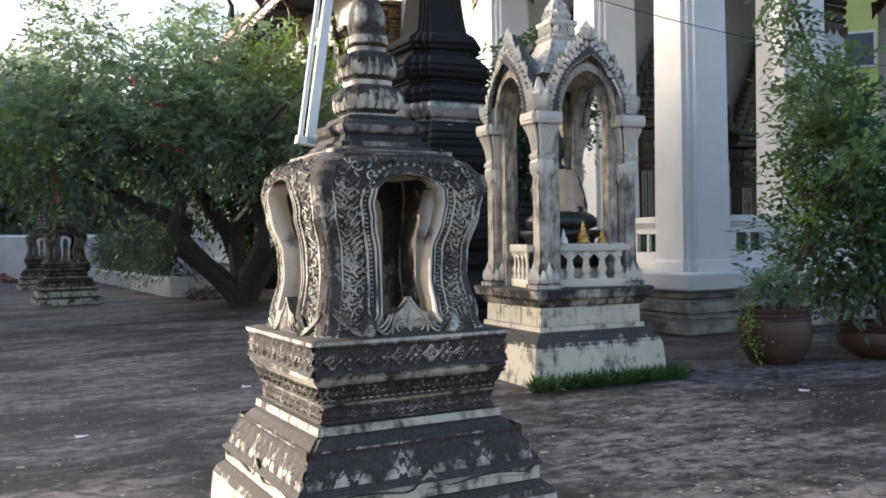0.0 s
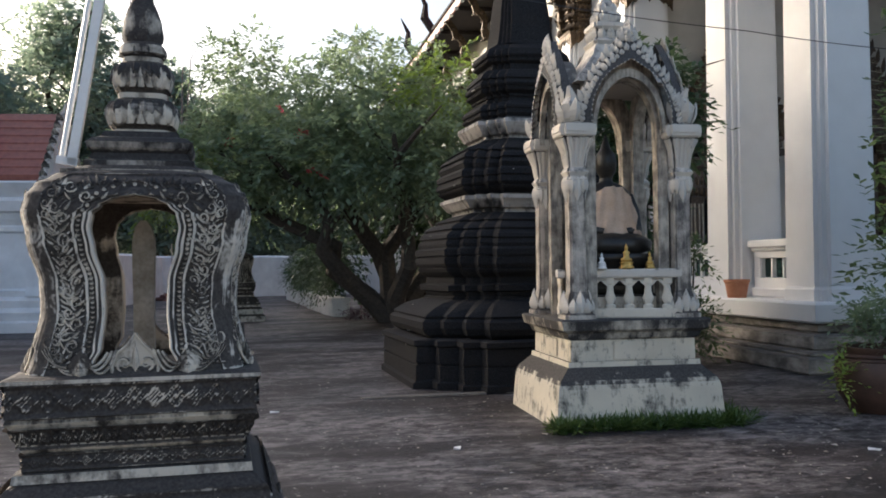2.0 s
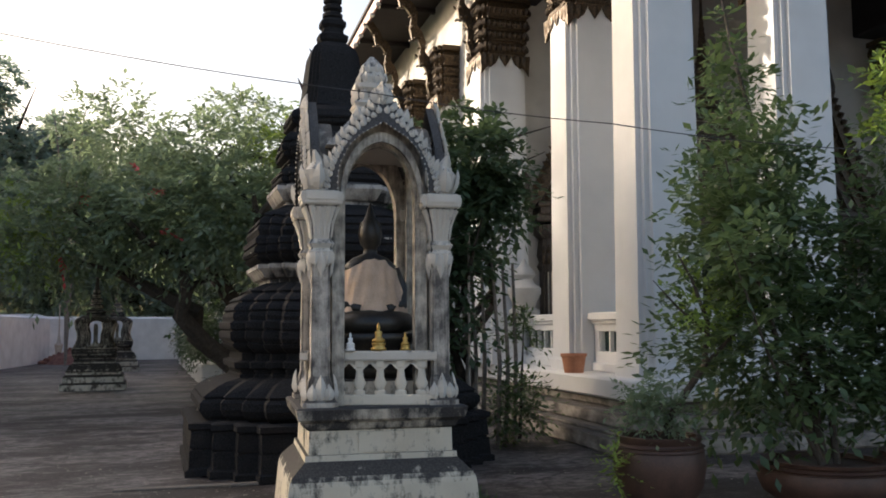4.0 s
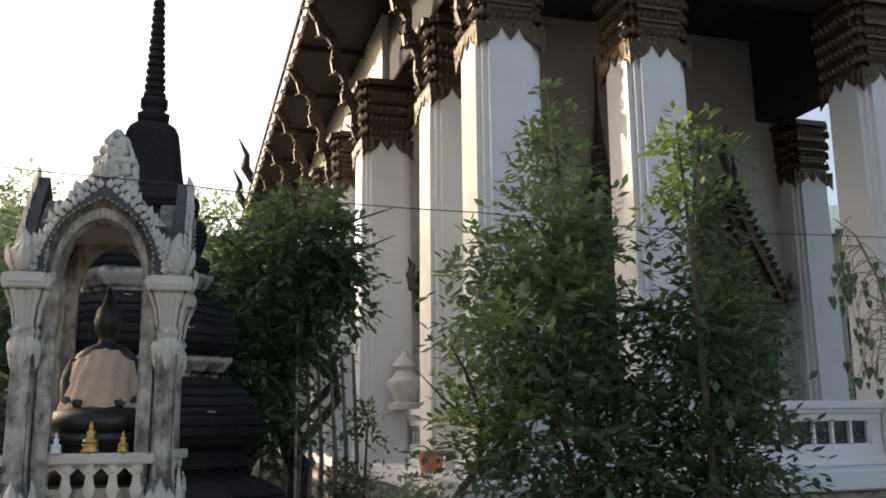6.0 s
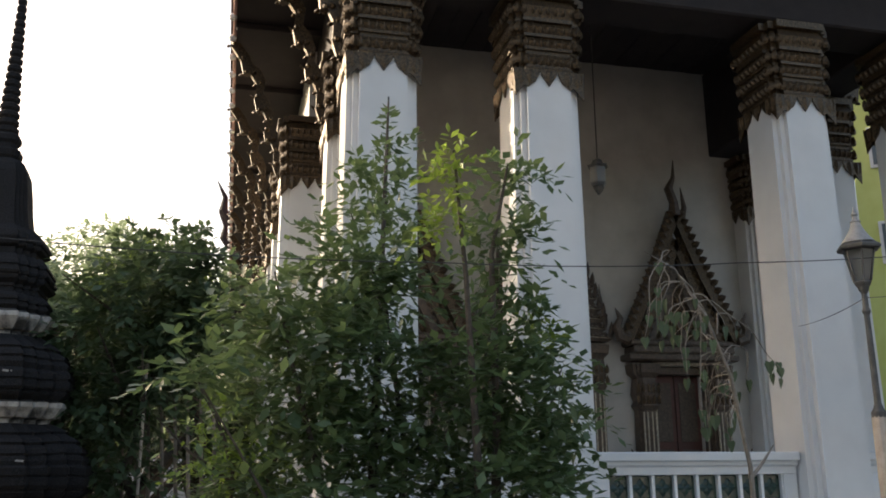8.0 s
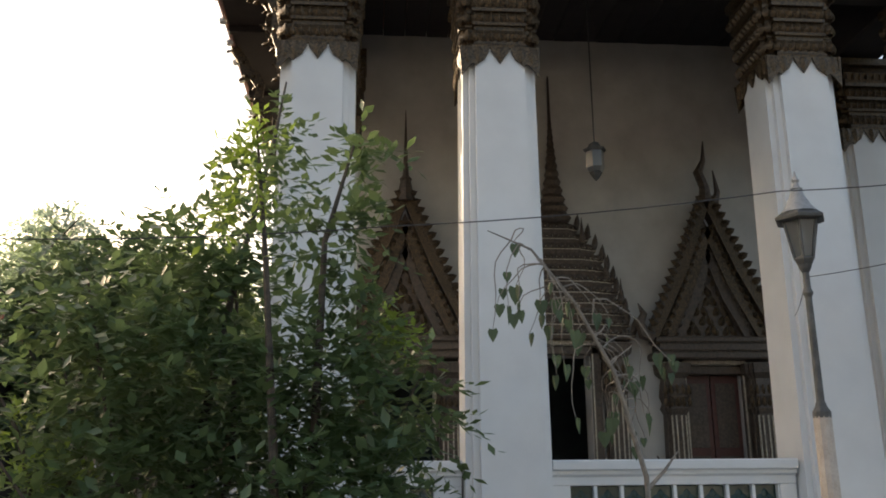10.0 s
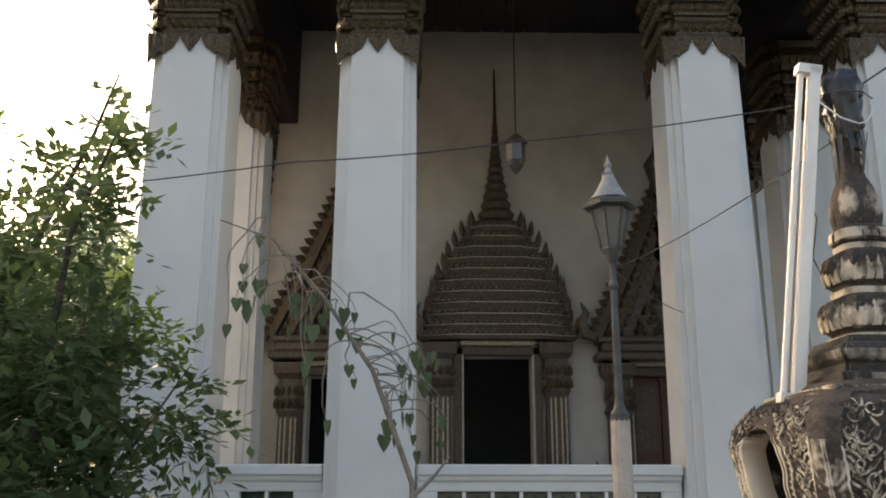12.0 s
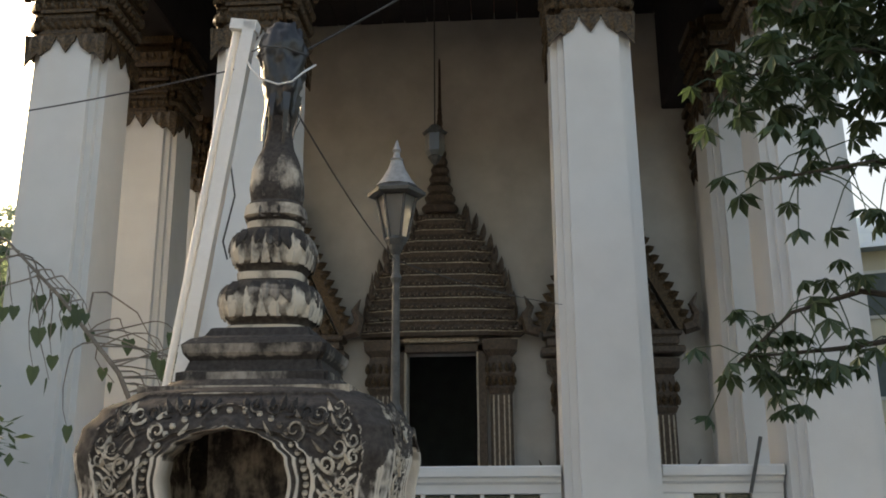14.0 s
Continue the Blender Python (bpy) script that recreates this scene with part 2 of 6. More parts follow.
# ---- geometry helpers ----
class G:
    """Gathers vertices and faces, then becomes one mesh object."""

    def __init__(self):
        self.v, self.f = [], []

    def add(self, vs, fs):
        k = len(self.v)
        self.v.extend(tuple(p) for p in vs)
        self.f.extend(tuple(i + k for i in q) for q in fs)
        return self

    def loft(self, rings, cap=True, closed=True):
        n, vs, fs = len(rings[0]), [p for r in rings for p in r], []
        for i in range(len(rings) - 1):
            for j in range(n if closed else n - 1):
                a, b = i * n + j, i * n + (j + 1) % n
                fs.append((a, b, b + n, a + n))
        if cap:
            fs += [tuple(range(n - 1, -1, -1)), tuple(range((len(rings) - 1) * n, len(rings) * n))]
        return self.add(vs, fs)

    def stack(self, plan, levels, c=(0, 0), cap=True):
        """levels: (z, half) rings of the plan function."""
        return self.loft([[(c[0] + x, c[1] + y, z) for x, y in plan(h)] for z, h in levels], cap)

    def box(self, x0, x1, y0, y1, z0, z1, bevel=0.0):
        e = min(bevel, abs(x1 - x0) * 0.3, abs(y1 - y0) * 0.3, abs(z1 - z0) * 0.3)

        def ring(d, z):
            return [(x0 + d, y0 + d, z), (x1 - d, y0 + d, z), (x1 - d, y1 - d, z), (x0 + d, y1 - d, z)]

        return self.loft([ring(e, z0), ring(0, z0 + e), ring(0, z1 - e), ring(e, z1)] if e else [ring(0, z0), ring(0, z1)])

    def tube(self, pts, radii, n=8):
        pts = [Vector(p) for p in pts]
        if isinstance(radii, (int, float)):
            radii = [radii] * len(pts)
        rings, side = [], None
        for i, p in enumerate(pts):
            d = (pts[min(i + 1, len(pts) - 1)] - pts[max(i - 1, 0)]).normalized()
            side = (side - d * side.dot(d)).normalized() if side else d.orthogonal().normalized()
            up = d.cross(side)
            rings.append([p + (side * math.cos(a) + up * math.sin(a)) * radii[i] for a in (2 * math.pi * k / n for k in range(n))])
        return self.loft(rings)

    def revolve(self, profile, c=(0, 0, 0), n=20):
        return self.loft([[(c[0] + r * math.cos(2 * math.pi * k / n), c[1] + r * math.sin(2 * math.pi * k / n), c[2] + z) for k in range(n)] for z, r in profile])

    def ball(self, c, r, n=8, squash=1.0):
        m = max(4, n // 2)
        return self.revolve([(-r * squash * math.cos(math.pi * i / m), max(r * math.sin(math.pi * i / m), r * 0.02)) for i in range(m + 1)], c, n)

    def petal(self, o, right, up, out, w, h, d):
        """A pointed leaf in relief, standing on o."""
        o, r, u, t = Vector(o), Vector(right), Vector(up), Vector(out)
        half = ((0.30, 0.0), (0.46, 0.20), (0.50, 0.40), (0.36, 0.66), (0.13, 0.86))
        right_, left_ = [o + r * w * x + u * h * y for x, y in half], [o - r * w * x + u * h * y for x, y in half]
        ridge = [o + u * h * y + t * d * k for y, k in ((0.0, 0.55), (0.22, 0.95), (0.45, 1.0), (0.7, 0.75), (0.88, 0.4))]
        vs = right_ + ridge + left_ + [o + u * h]
        fs = [(i, i + 1, i + 6, i + 5) for i in range(4)] + [(i + 5, i + 6, i + 11, i + 10) for i in range(4)]
        return self.add(vs, fs + [(4, 15, 9), (9, 15, 14), (0, 5, 10)])

    def slab(self, outline, origin, right, up, out, depth):
        """A flat outline (x, y) pushed out to a depth."""
        o, r, u, t = Vector(origin), Vector(right), Vector(up), Vector(out)
        front = [o + r * x + u * y + t * depth for x, y in outline]
        back = [o + r * x + u * y for x, y in outline]
        n = len(outline)
        vs = back + front
        return self.add(vs, [tuple(range(n, 2 * n))] + [tuple(range(n - 1, -1, -1))] + [(i, (i + 1) % n, n + (i + 1) % n, n + i) for i in range(n)])

    def make(self, name, material, parent=None, label="", smooth=False, kind=""):
        me = bpy.data.meshes.new(name)
        me.from_pydata(self.v, [], self.f)
        me.update()
        me.materials.append(material)
        if smooth:
            me.polygons.foreach_set("use_smooth", [True] * len(me.polygons))
            if smooth != "all":
                me.set_sharp_from_angle(angle=radians(40))
        ob = new(name, me)
        if parent:
            ob.parent = parent
        if label:
            ob["label"] = label
        if kind:
            ob["kind"] = kind
        return ob


def empty(name, label, category, group="", at=None, kind=""):
    ob = tagged(new(name), label, category, group, kind)
    if at is not None:
        ob.matrix_basis = at
    return ob


def square(h):
    return [(-h, -h), (h, -h), (h, h), (-h, h)]


def redent(share=0.13, steps=2):
    """A square plan with stepped corners."""
    def plan(h):
        s, quarter = h * share, []
        for k in range(steps, -1, -1):
            quarter.append((h - (steps - k) * s, h - k * s - 0.0))
            if k:
                quarter.append((h - (steps - k + 1) * s, h - k * s))
        pts = []
        for x, y in ((p[0], p[1]) for p in quarter):
            pts.append((x, y))
        out = []
        for turn in range(4):
            c, q = ((1, 0), (0, 1), (-1, 0), (0, -1))[turn]
            out += [(x * c - y * q, x * q + y * c) for x, y in pts]
        return out
    return plan


def rounded(power=4.0, n=32, lobes=0, deep=0.0):
    def plan(h):
        out = []
        for k in range(n):
            a = 2 * math.pi * k / n
            c, s = math.cos(a), math.sin(a)
            r = (abs(c) ** power + abs(s) ** power) ** (-1.0 / power) * h * (1 + deep * abs(math.cos(lobes * a / 2)) if lobes else 1)
            out.append((r * c, r * s))
        return out
    return plan


SIDES = (((1, 0, 0), (0, -1, 0)), ((0, 1, 0), (1, 0, 0)), ((-1, 0, 0), (0, 1, 0)), ((0, -1, 0), (-1, 0, 0)))


def petal_row(g, half, z, n, h, d, c=(0, 0), down=False, lean=0.0):
    """A row of pointed leaves round a square block."""
    for right, out in SIDES:
        r, o = Vector(right), Vector(out)
        w = 2 * half / n
        u = (Vector((0, 0, -1 if down else 1)) + o * lean).normalized()
        for k in range(n):
            p = Vector((c[0], c[1], z)) + o * half + r * (-half + w * (k + 0.5))
            g.petal(p, r if not down else -r, u, o, w * 0.92, h, d)


def ornament(x, y, s=1.0):
    """The height of a scrolled stucco relief at a point of a face, 0 to 1."""
    p = Vector((x * 13.0 * s, y * 13.0 * s, 0.0))
    w = noise.noise(p * 0.6) * 2.4
    a = math.sin(p.x * 1.4 + 2.2 * math.sin(p.y * 0.9 + w) + w)
    b = math.sin(p.y * 1.7 + 2.0 * math.sin(p.x * 1.1 - w))
    return max(0.0, min(1.0, 0.5 + 0.55 * a * b + 0.3 * noise.noise(p * 2.3)))


def acanthus(d, z, centre):
    """Slanting leaf strokes on both sides of a stem that runs up at d = centre, 0 to 1."""
    warp = 0.9 * noise.noise(Vector((d * 16, z * 16, 2.0)))
    q = abs(d - centre - 0.02 * math.sin(z * 22))
    stroke = 0.5 + 0.5 * math.sin(2 * math.pi * (z / 0.030 - (q / 0.036) ** 0.8 + warp))
    curl = 0.5 + 0.5 * math.sin(2 * math.pi * (z / 0.07 + q / 0.05 - warp))
    stem = math.exp(-((q - 0.012 * math.sin(z * 40)) / 0.008) ** 2)
    return max(min(1.0, stroke ** 1.5 * (0.7 + 0.3 * curl) * math.exp(-(q / 0.085) ** 4)), 0.8 * stem)


# ---- plants ----
def leaf_cloud(clumps, per, size, seed, slim=0.42, droop=0.25, spread=1.0, reach=5.0):
    """Leaves on short twigs. clumps: (centre, outward way). Each leaf is a folded blade of four triangles."""
    rng = np.random.default_rng(seed)
    n = len(clumps)
    c = np.repeat(np.array([p for p, _ in clumps], float), per, 0)
    way = np.array([q for _, q in clumps], float) + rng.normal(0, 0.35 * spread, (n, 3))
    way /= np.linalg.norm(way, axis=1)[:, None]
    flat = np.cross(way, rng.normal(0, 0.35, (n, 3)) + np.array([0, 0, 1.0]))
    flat /= np.linalg.norm(flat, axis=1)[:, None] + 1e-9
    w, flat = np.repeat(way, per, 0), np.repeat(flat, per, 0)
    step = np.tile(np.linspace(0.0, 1.0, per), n)[:, None]
    sign = np.tile(np.where(np.arange(per) % 2, 1.0, -1.0), n)[:, None]
    sign[per - 1::per] *= 0.15
    long = np.repeat(rng.uniform(0.6, 1.3, (n, 1)), per, 0) * size * reach * 0.7
    arch = np.array([0, 0, -1.0]) * (step ** 2) * long * (0.25 + droop)
    d = w * 0.62 + flat * sign * 0.85 + rng.normal(0, 0.22 * spread, (n * per, 3)) - np.array([0, 0, droop])
    d /= np.linalg.norm(d, axis=1)[:, None]
    root = c + w * (step - 0.4) * long + arch
    side = np.cross(d, rng.normal(0, 0.3, (n * per, 3)) + np.array([0, 0, 1.0]))
    side /= np.linalg.norm(side, axis=1)[:, None] + 1e-9
    nor = np.cross(side, d)
    L = size * rng.uniform(0.65, 1.25, (n * per, 1))
    mid = root + d * L * 0.5 - nor * L * 0.06
    tip = root + d * L - np.array([0, 0, 1.0]) * L * droop * 0.4
    verts = np.stack([root, mid + side * L * slim * 0.5 + nor * L * 0.06, tip, mid - side * L * slim * 0.5 + nor * L * 0.06, mid], 1).reshape(-1, 3)
    k = np.arange(n * per)[:, None] * 5
    faces = np.concatenate([k + np.array([0, 1, 4]), k + np.array([1, 2, 4]), k + np.array([2, 3, 4]), k + np.array([3, 0, 4])], 0)
    return verts, faces


def cloud_object(name, sets, material, parent=None, label="", keep=None):
    vs, fs, k = [], [], 0
    for v, f in sets:
        vs.append(v)
        fs.append(f + k)
        k += len(v)
    me = bpy.data.meshes.new(name)
    v, f = np.concatenate(vs), np.concatenate(fs)
    me.vertices.add(len(v))
    me.vertices.foreach_set("co", v.ravel())
    me.loops.add(f.size)
    me.loops.foreach_set("vertex_index", f.ravel().astype(np.int32))
    me.polygons.add(len(f))
    me.polygons.foreach_set("loop_start", np.arange(0, f.size, 3, dtype=np.int32))
    me.update(calc_edges=True)
    me.validate()
    me.materials.append(material)
    ob = new(name, me)
    if parent:
        ob.parent = parent
    if label:
        ob["label"] = label
    return ob


def blobs(parts, n, seed, shell=0.55):
    """Clump centres in ellipsoids (x, y, z, rx, ry, rz), most of them near the skin, with gaps between lumps."""
    rng = np.random.default_rng(seed)
    out, vol = [], [(p[3] * p[4] * p[5]) ** 0.72 for p in parts]
    for p, v in zip(parts, vol):
        m = int(n * v / sum(vol))
        d = rng.normal(0, 1, (m, 3))
        d /= np.linalg.norm(d, axis=1)[:, None]
        r = shell + (1 - shell) * rng.random((m, 1)) ** 0.6
        r *= 0.86 + 0.28 * np.array([noise.noise(Vector(q * 2.1) + Vector((seed, p[0], p[1]))) + 0.35 for q in d])[:, None]
        c = np.array(p[:3]) + d * r * np.array(p[3:])
        way = d + np.array([0, 0, 0.25])
        way /= np.linalg.norm(way, axis=1)[:, None]
        out += [(tuple(a), tuple(b)) for a, b in zip(c, way)]
    return out


def limbs(g, base, tops, r, seed, wobble=0.18):
    """Tapered trunk and limbs from a base to each of the tops."""
    rng = random.Random(seed)
    b = Vector(base)
    for t in tops:
        t = Vector(t)
        pts, n = [], 7
        for i in range(n + 1):
            f = i / n
            p = b.lerp(t, f)
            bend = math.sin(f * math.pi) * (t - b).length * wobble
            p += Vector((rng.uniform(-1, 1), rng.uniform(-1, 1), rng.uniform(0, 0.6))) * bend * 0.6
            pts.append(p)
        g.tube(pts, [r * (1 - 0.82 * i / n) for i in range(n + 1)], 8)
        for i in (4, 5, 6):
            q = pts[i] + Vector((rng.uniform(-1, 1), rng.uniform(-1, 1), rng.uniform(0.2, 0.9))) * (t - b).length * 0.28
            g.tube([pts[i], pts[i].lerp(q, 0.5) + Vector((0, 0, 0.05)), q], [r * 0.38, r * 0.22, r * 0.06], 6)


def tree(name, label, base, tops, r, parts, n, per, size, seed, material, slim=0.42, extra=(), category="tree", shell=0.5, droop=0.25, group="", reach=5.0):
    """A trunk with limbs under a crown of leaves; extra: (lumps, clumps, material) for other leaves or blossom."""
    ob = empty(name, label, category, group)
    g = G()
    limbs(g, base, tops, r, seed)
    g.make("trunk", M_BARK, ob, smooth=True)
    cloud_object("crown", [leaf_cloud(blobs(parts, n, seed, shell), per, size, seed, slim, droop, reach=reach)], material, ob)
    for k, (lumps, m, mat_, part_name) in enumerate(extra):
        cloud_object(part_name, [leaf_cloud(blobs(lumps, m, seed + 7 + k, 0.4), per, size * 0.8, seed + 9 + k, slim)], mat_, ob)
    return ob


# ---- setting ----
tagged(G().box(-150, 170, -120, 220, -0.3, 0.0).make("ground", M_YARD), "dark worn concrete yard with pale scuffs", "ground", kind="structure")

PX = (10.43, 12.78, 16.87, 19.22)  # porch columns
PY, PY2, WALL_Y = 11.70, 14.10, 17.2
SIDE_X = 9.88  # pilasters along the long west wall
FLOOR = 0.95

# porch plinth with stepped mouldings
plinth = tagged(new("porch_plinth"), "grey stone porch plinth with stepped mouldings", "plinth", kind="structure")
for z0, z1, grow, m in ((0.0, 0.24, 0.60, M_PLINTH), (0.24, 0.30, 0.50, M_PLINTH), (0.30, 0.52, 0.34, M_PLINTH), (0.52, 0.66, 0.12, M_PLINTH), (0.66, FLOOR, 0.24, M_WHITE)):
    g = G().box(PX[0] - 0.62 - grow, PX[3] + 0.62 + grow, PY - 0.62 - grow, 62.0, z0, z1, 0.03)
    g.make("course", m, plinth)

# walls of the hall behind the porch, with three door openings
wall = tagged(new("wall_porch"), "plastered porch wall with three doorways", "wall", kind="structure")
DOORS = ((11.78, 0.55, 3.55), (14.66, 0.62, 3.92), (17.62, 0.55, 3.55))
xs = [9.9] + [v for x, w, _ in DOORS for v in (x - w, x + w)] + [19.75]
for k in range(0, len(xs), 2):
    G().box(xs[k], xs[k + 1], WALL_Y, WALL_Y + 0.45, FLOOR, 10.6).make("wall_panel", M_WALL, wall)
for x, w, h in DOORS:
    G().box(x - w, x + w, WALL_Y, WALL_Y + 0.45, h, 10.6).make("wall_panel", M_WALL, wall)
tagged(G().box(9.9, 10.35, WALL_Y + 0.45, 60.0, FLOOR, 10.6).make("wall_west", M_WALL), "plastered long side wall of the hall", "wall", kind="structure")
tagged(G().box(19.3, 19.75, WALL_Y + 0.45, 60.0, FLOOR, 10.6).make("wall_east", M_WALL), "plastered long side wall of the hall", "wall", kind="structure")
tagged(G().box(10.35, 19.3, 24.0, 24.4, FLOOR, 10.6).make("wall_inner", M_DARK), "inner wall of the hall in a dim-room tone", "wall", kind="structure")
g = G()
for k in range(28):
    x = 8.7 + k * 0.44
    g.box(x, x + 0.425, PY - 2.2, 60.0, 10.45 + 0.008 * (k % 2), 10.6)
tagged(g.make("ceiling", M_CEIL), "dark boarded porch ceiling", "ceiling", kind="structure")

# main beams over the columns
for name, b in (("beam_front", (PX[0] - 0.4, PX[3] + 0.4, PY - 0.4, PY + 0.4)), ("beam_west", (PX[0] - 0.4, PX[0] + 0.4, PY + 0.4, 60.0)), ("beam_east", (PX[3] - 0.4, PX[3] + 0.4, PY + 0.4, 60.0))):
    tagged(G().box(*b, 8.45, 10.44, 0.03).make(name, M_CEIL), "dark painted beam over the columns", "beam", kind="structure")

# roof: sloping slabs, long eaves, fascia with pale drip ends
roof = tagged(new("roof"), "steep tiled temple roof with pink fascia", "roof", kind="structure")
EX = 8.4
for sgn, x0, mid in ((1, EX, 14.83), (-1, 2 * 14.83 - EX, 14.83)):
    g = G()
    for k in range(12):
        f0, f1 = k / 12, (k + 1) / 12
        xa, xb = x0 + (mid - x0) * f0, x0 + (mid - x0) * f1
        za, zb = 10.1 + 8.0 * f0 ** 1.15, 10.1 + 8.0 * f1 ** 1.15
        g.loft([[(xa, y, za + 0.05), (xb, y, zb + 0.02), (xb, y, zb + 0.14), (xa, y, za + 0.20)][::int(sgn)] for y in (64.0, PY - 2.0)])
    g.make("tile_field", M_ROOF, roof)
    G().box(min(x0, x0 - 0.06 * sgn), max(x0, x0 - 0.06 * sgn), PY - 2.0, 64.0, 10.0, 10.30, 0.01).make("fascia", M_FASCIA, roof)
    G().box(min(x0, x0 - 0.12 * sgn), max(x0, x0 - 0.12 * sgn), PY - 2.02, 64.0, 10.30, 10.40, 0.01).make("roof_edge", M_CEIL, roof)
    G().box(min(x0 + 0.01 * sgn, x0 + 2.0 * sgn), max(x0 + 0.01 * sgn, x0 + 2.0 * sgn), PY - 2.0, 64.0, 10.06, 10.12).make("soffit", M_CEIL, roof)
    g = G()
    for k in range(60):
        g.ball((x0 - 0.07 * sgn, PY - 1.7 + k * 0.85, 9.98), 0.085, 8, 0.8)
    g.make("drip_ends", M_TRIM_WHITE, roof, kind="stuff")
    for k in range(18):
        y = PY - 1.2 + k * 2.9
        G().box(min(x0, x0 + 1.7 * sgn), max(x0, x0 + 1.7 * sgn), y - 0.07, y + 0.07, 9.92, 10.05, 0.015).make("rafter", M_CEIL, roof)
g = G()
for sgn in (1, -1):
    g.slab([(0.05, 0), (6.3, 8.0), (6.3, 7.4), (0.5, 0)][::sgn], (14.83 - 6.4 * sgn, PY - 2.05, 10.3), (sgn, 0, 0), (0, 0, 1), (0, -1, 0), 0.12)
g.make("bargeboard", M_FASCIA, roof)
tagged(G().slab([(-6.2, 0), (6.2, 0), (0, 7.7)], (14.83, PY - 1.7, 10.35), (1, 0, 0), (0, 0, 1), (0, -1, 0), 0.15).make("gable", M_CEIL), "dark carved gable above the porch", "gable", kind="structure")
for y, z in ((32.0, 10.35), (36.0, 10.35), (44.0, 10.35)):
    pts = [(EX - 0.05, y, z), (EX - 0.35, y + 0.1, z + 0.5), (EX - 0.3, y + 0.1, z + 1.0), (EX - 0.6, y + 0.1, z + 1.6)]
    G().tube(pts, [0.16, 0.17, 0.1, 0.02], 7).make("roof_finial", M_CEIL, roof)


# ---- porch columns ----
def build_column():
    ob = empty("porch_column", "tall white square column with stepped corners and gilded capital", "column", "porch columns")
    plan = redent(0.16, 2)
    G().stack(plan, [(FLOOR, 0.535), (1.12, 0.535), (1.16, 0.515), (7.3, 0.475)]).make("shaft", M_WHITE, ob)
    g = G()
    lv, z = [(7.11, 0.49)], 7.11
    for a, b, c in ((0.07, 0.505, 0.515), (0.05, 0.485, 0.485), (0.14, 0.49, 0.525), (0.06, 0.485, 0.485), (0.05, 0.52, 0.525), (0.15, 0.49, 0.535), (0.05, 0.53, 0.53), (0.18, 0.50, 0.55), (0.06, 0.55, 0.55), (0.3, 0.52, 0.58), (0.12, 0.6, 0.6)):
        lv += [(z + 0.005, b), (z + a * 0.55, c), (z + a, b)]
        z += a
    g.stack(plan, lv)
    g.make("capital", M_GOLD, ob)
    g = G()
    for right, out in SIDES:
        r, o = Vector(right), Vector(out)
        lobes = [(-0.125, 7.13), (-0.115, 7.06), (-0.06, 6.98), (0.0, 6.89), (0.06, 6.98), (0.115, 7.06), (0.125, 7.13)]
        side = [(0.135, 7.13), (0.145, 7.06), (0.20, 6.95), (0.27, 6.90), (0.31, 6.86), (0.36, 6.89), (0.42, 6.83), (0.50, 6.72), (0.53, 7.13)]
        g.slab(lobes, o * 0.487, r, (0, 0, 1), o, 0.022)
        g.slab(side, o * 0.487, r, (0, 0, 1), o, 0.022)
        g.slab([(-x, z2) for x, z2 in side[::-1]], o * 0.487, r, (0, 0, 1), o, 0.022)
        for x in (-0.42, -0.28, 0.0, 0.28, 0.42):
            g.petal(o * 0.51 + r * x + Vector((0, 0, 7.12)), -r, (0, 0, -1), o, 0.13, 0.19 if x == 0 else 0.24, 0.03)
        for row, (zz, hh) in enumerate(((7.22, 0.525), (7.48, 0.535), (7.70, 0.55), (7.98, 0.575))):
            for k in range(9):
                g.petal(o * (hh - 0.045) + r * (-0.8 + k * 0.2) * hh + Vector((0, 0, zz)), r, (0, 0, 1), o, 0.13, 0.17, 0.06)
    g.make("capital_leaves", M_GOLD, ob, kind="stuff")
    return ob


def bracket_outline():
    """A rearing serpent bracket, x outwards, y up."""
    a = [(0.0, 0.0), (0.12, -0.1), (0.22, 0.12), (0.20, 0.42), (0.32, 0.62), (0.46, 0.60), (0.50, 0.82), (0.42, 1.05), (0.55, 1.25), (0.72, 1.22), (0.80, 1.5), (0.74, 1.8), (0.92, 2.0), (1.12, 2.0), (1.22, 2.3), (1.5, 2.6)]
    b = [(1.25, 2.66), (0.98, 2.4), (0.88, 2.22), (0.66, 2.12), (0.52, 1.9), (0.56, 1.6), (0.38, 1.45), (0.26, 1.2), (0.28, 0.95), (0.12, 0.8), (0.02, 0.5)]
    return [(0.72 * x, y) for x, y in a + b]


def build_bracket():
    ob = empty("eave_bracket", "gilded carved serpent bracket under the eave", "bracket", "eave brackets")
    G().slab(bracket_outline(), (0, 0.06, 0), (-1, 0, 0), (0, 0, 1), (0, -1, 0), 0.12).make("body", M_GOLD, ob)
    g = G()
    for k, (x, z) in enumerate(bracket_outline()[1:16]):
        g.petal((-x, 0.0, z), (0, 1, 0), (-0.8, 0, 0.6 if k % 2 else -0.3), (-0.3, 0, 0.9), 0.12, 0.11, 0.05)
        g.ball((-x + 0.06, -0.07, z + 0.04), 0.05, 6)
        g.ball((-x + 0.06, 0.07, z + 0.04), 0.05, 6)
    g.make("crest", M_GOLD, ob, kind="stuff")
    return ob


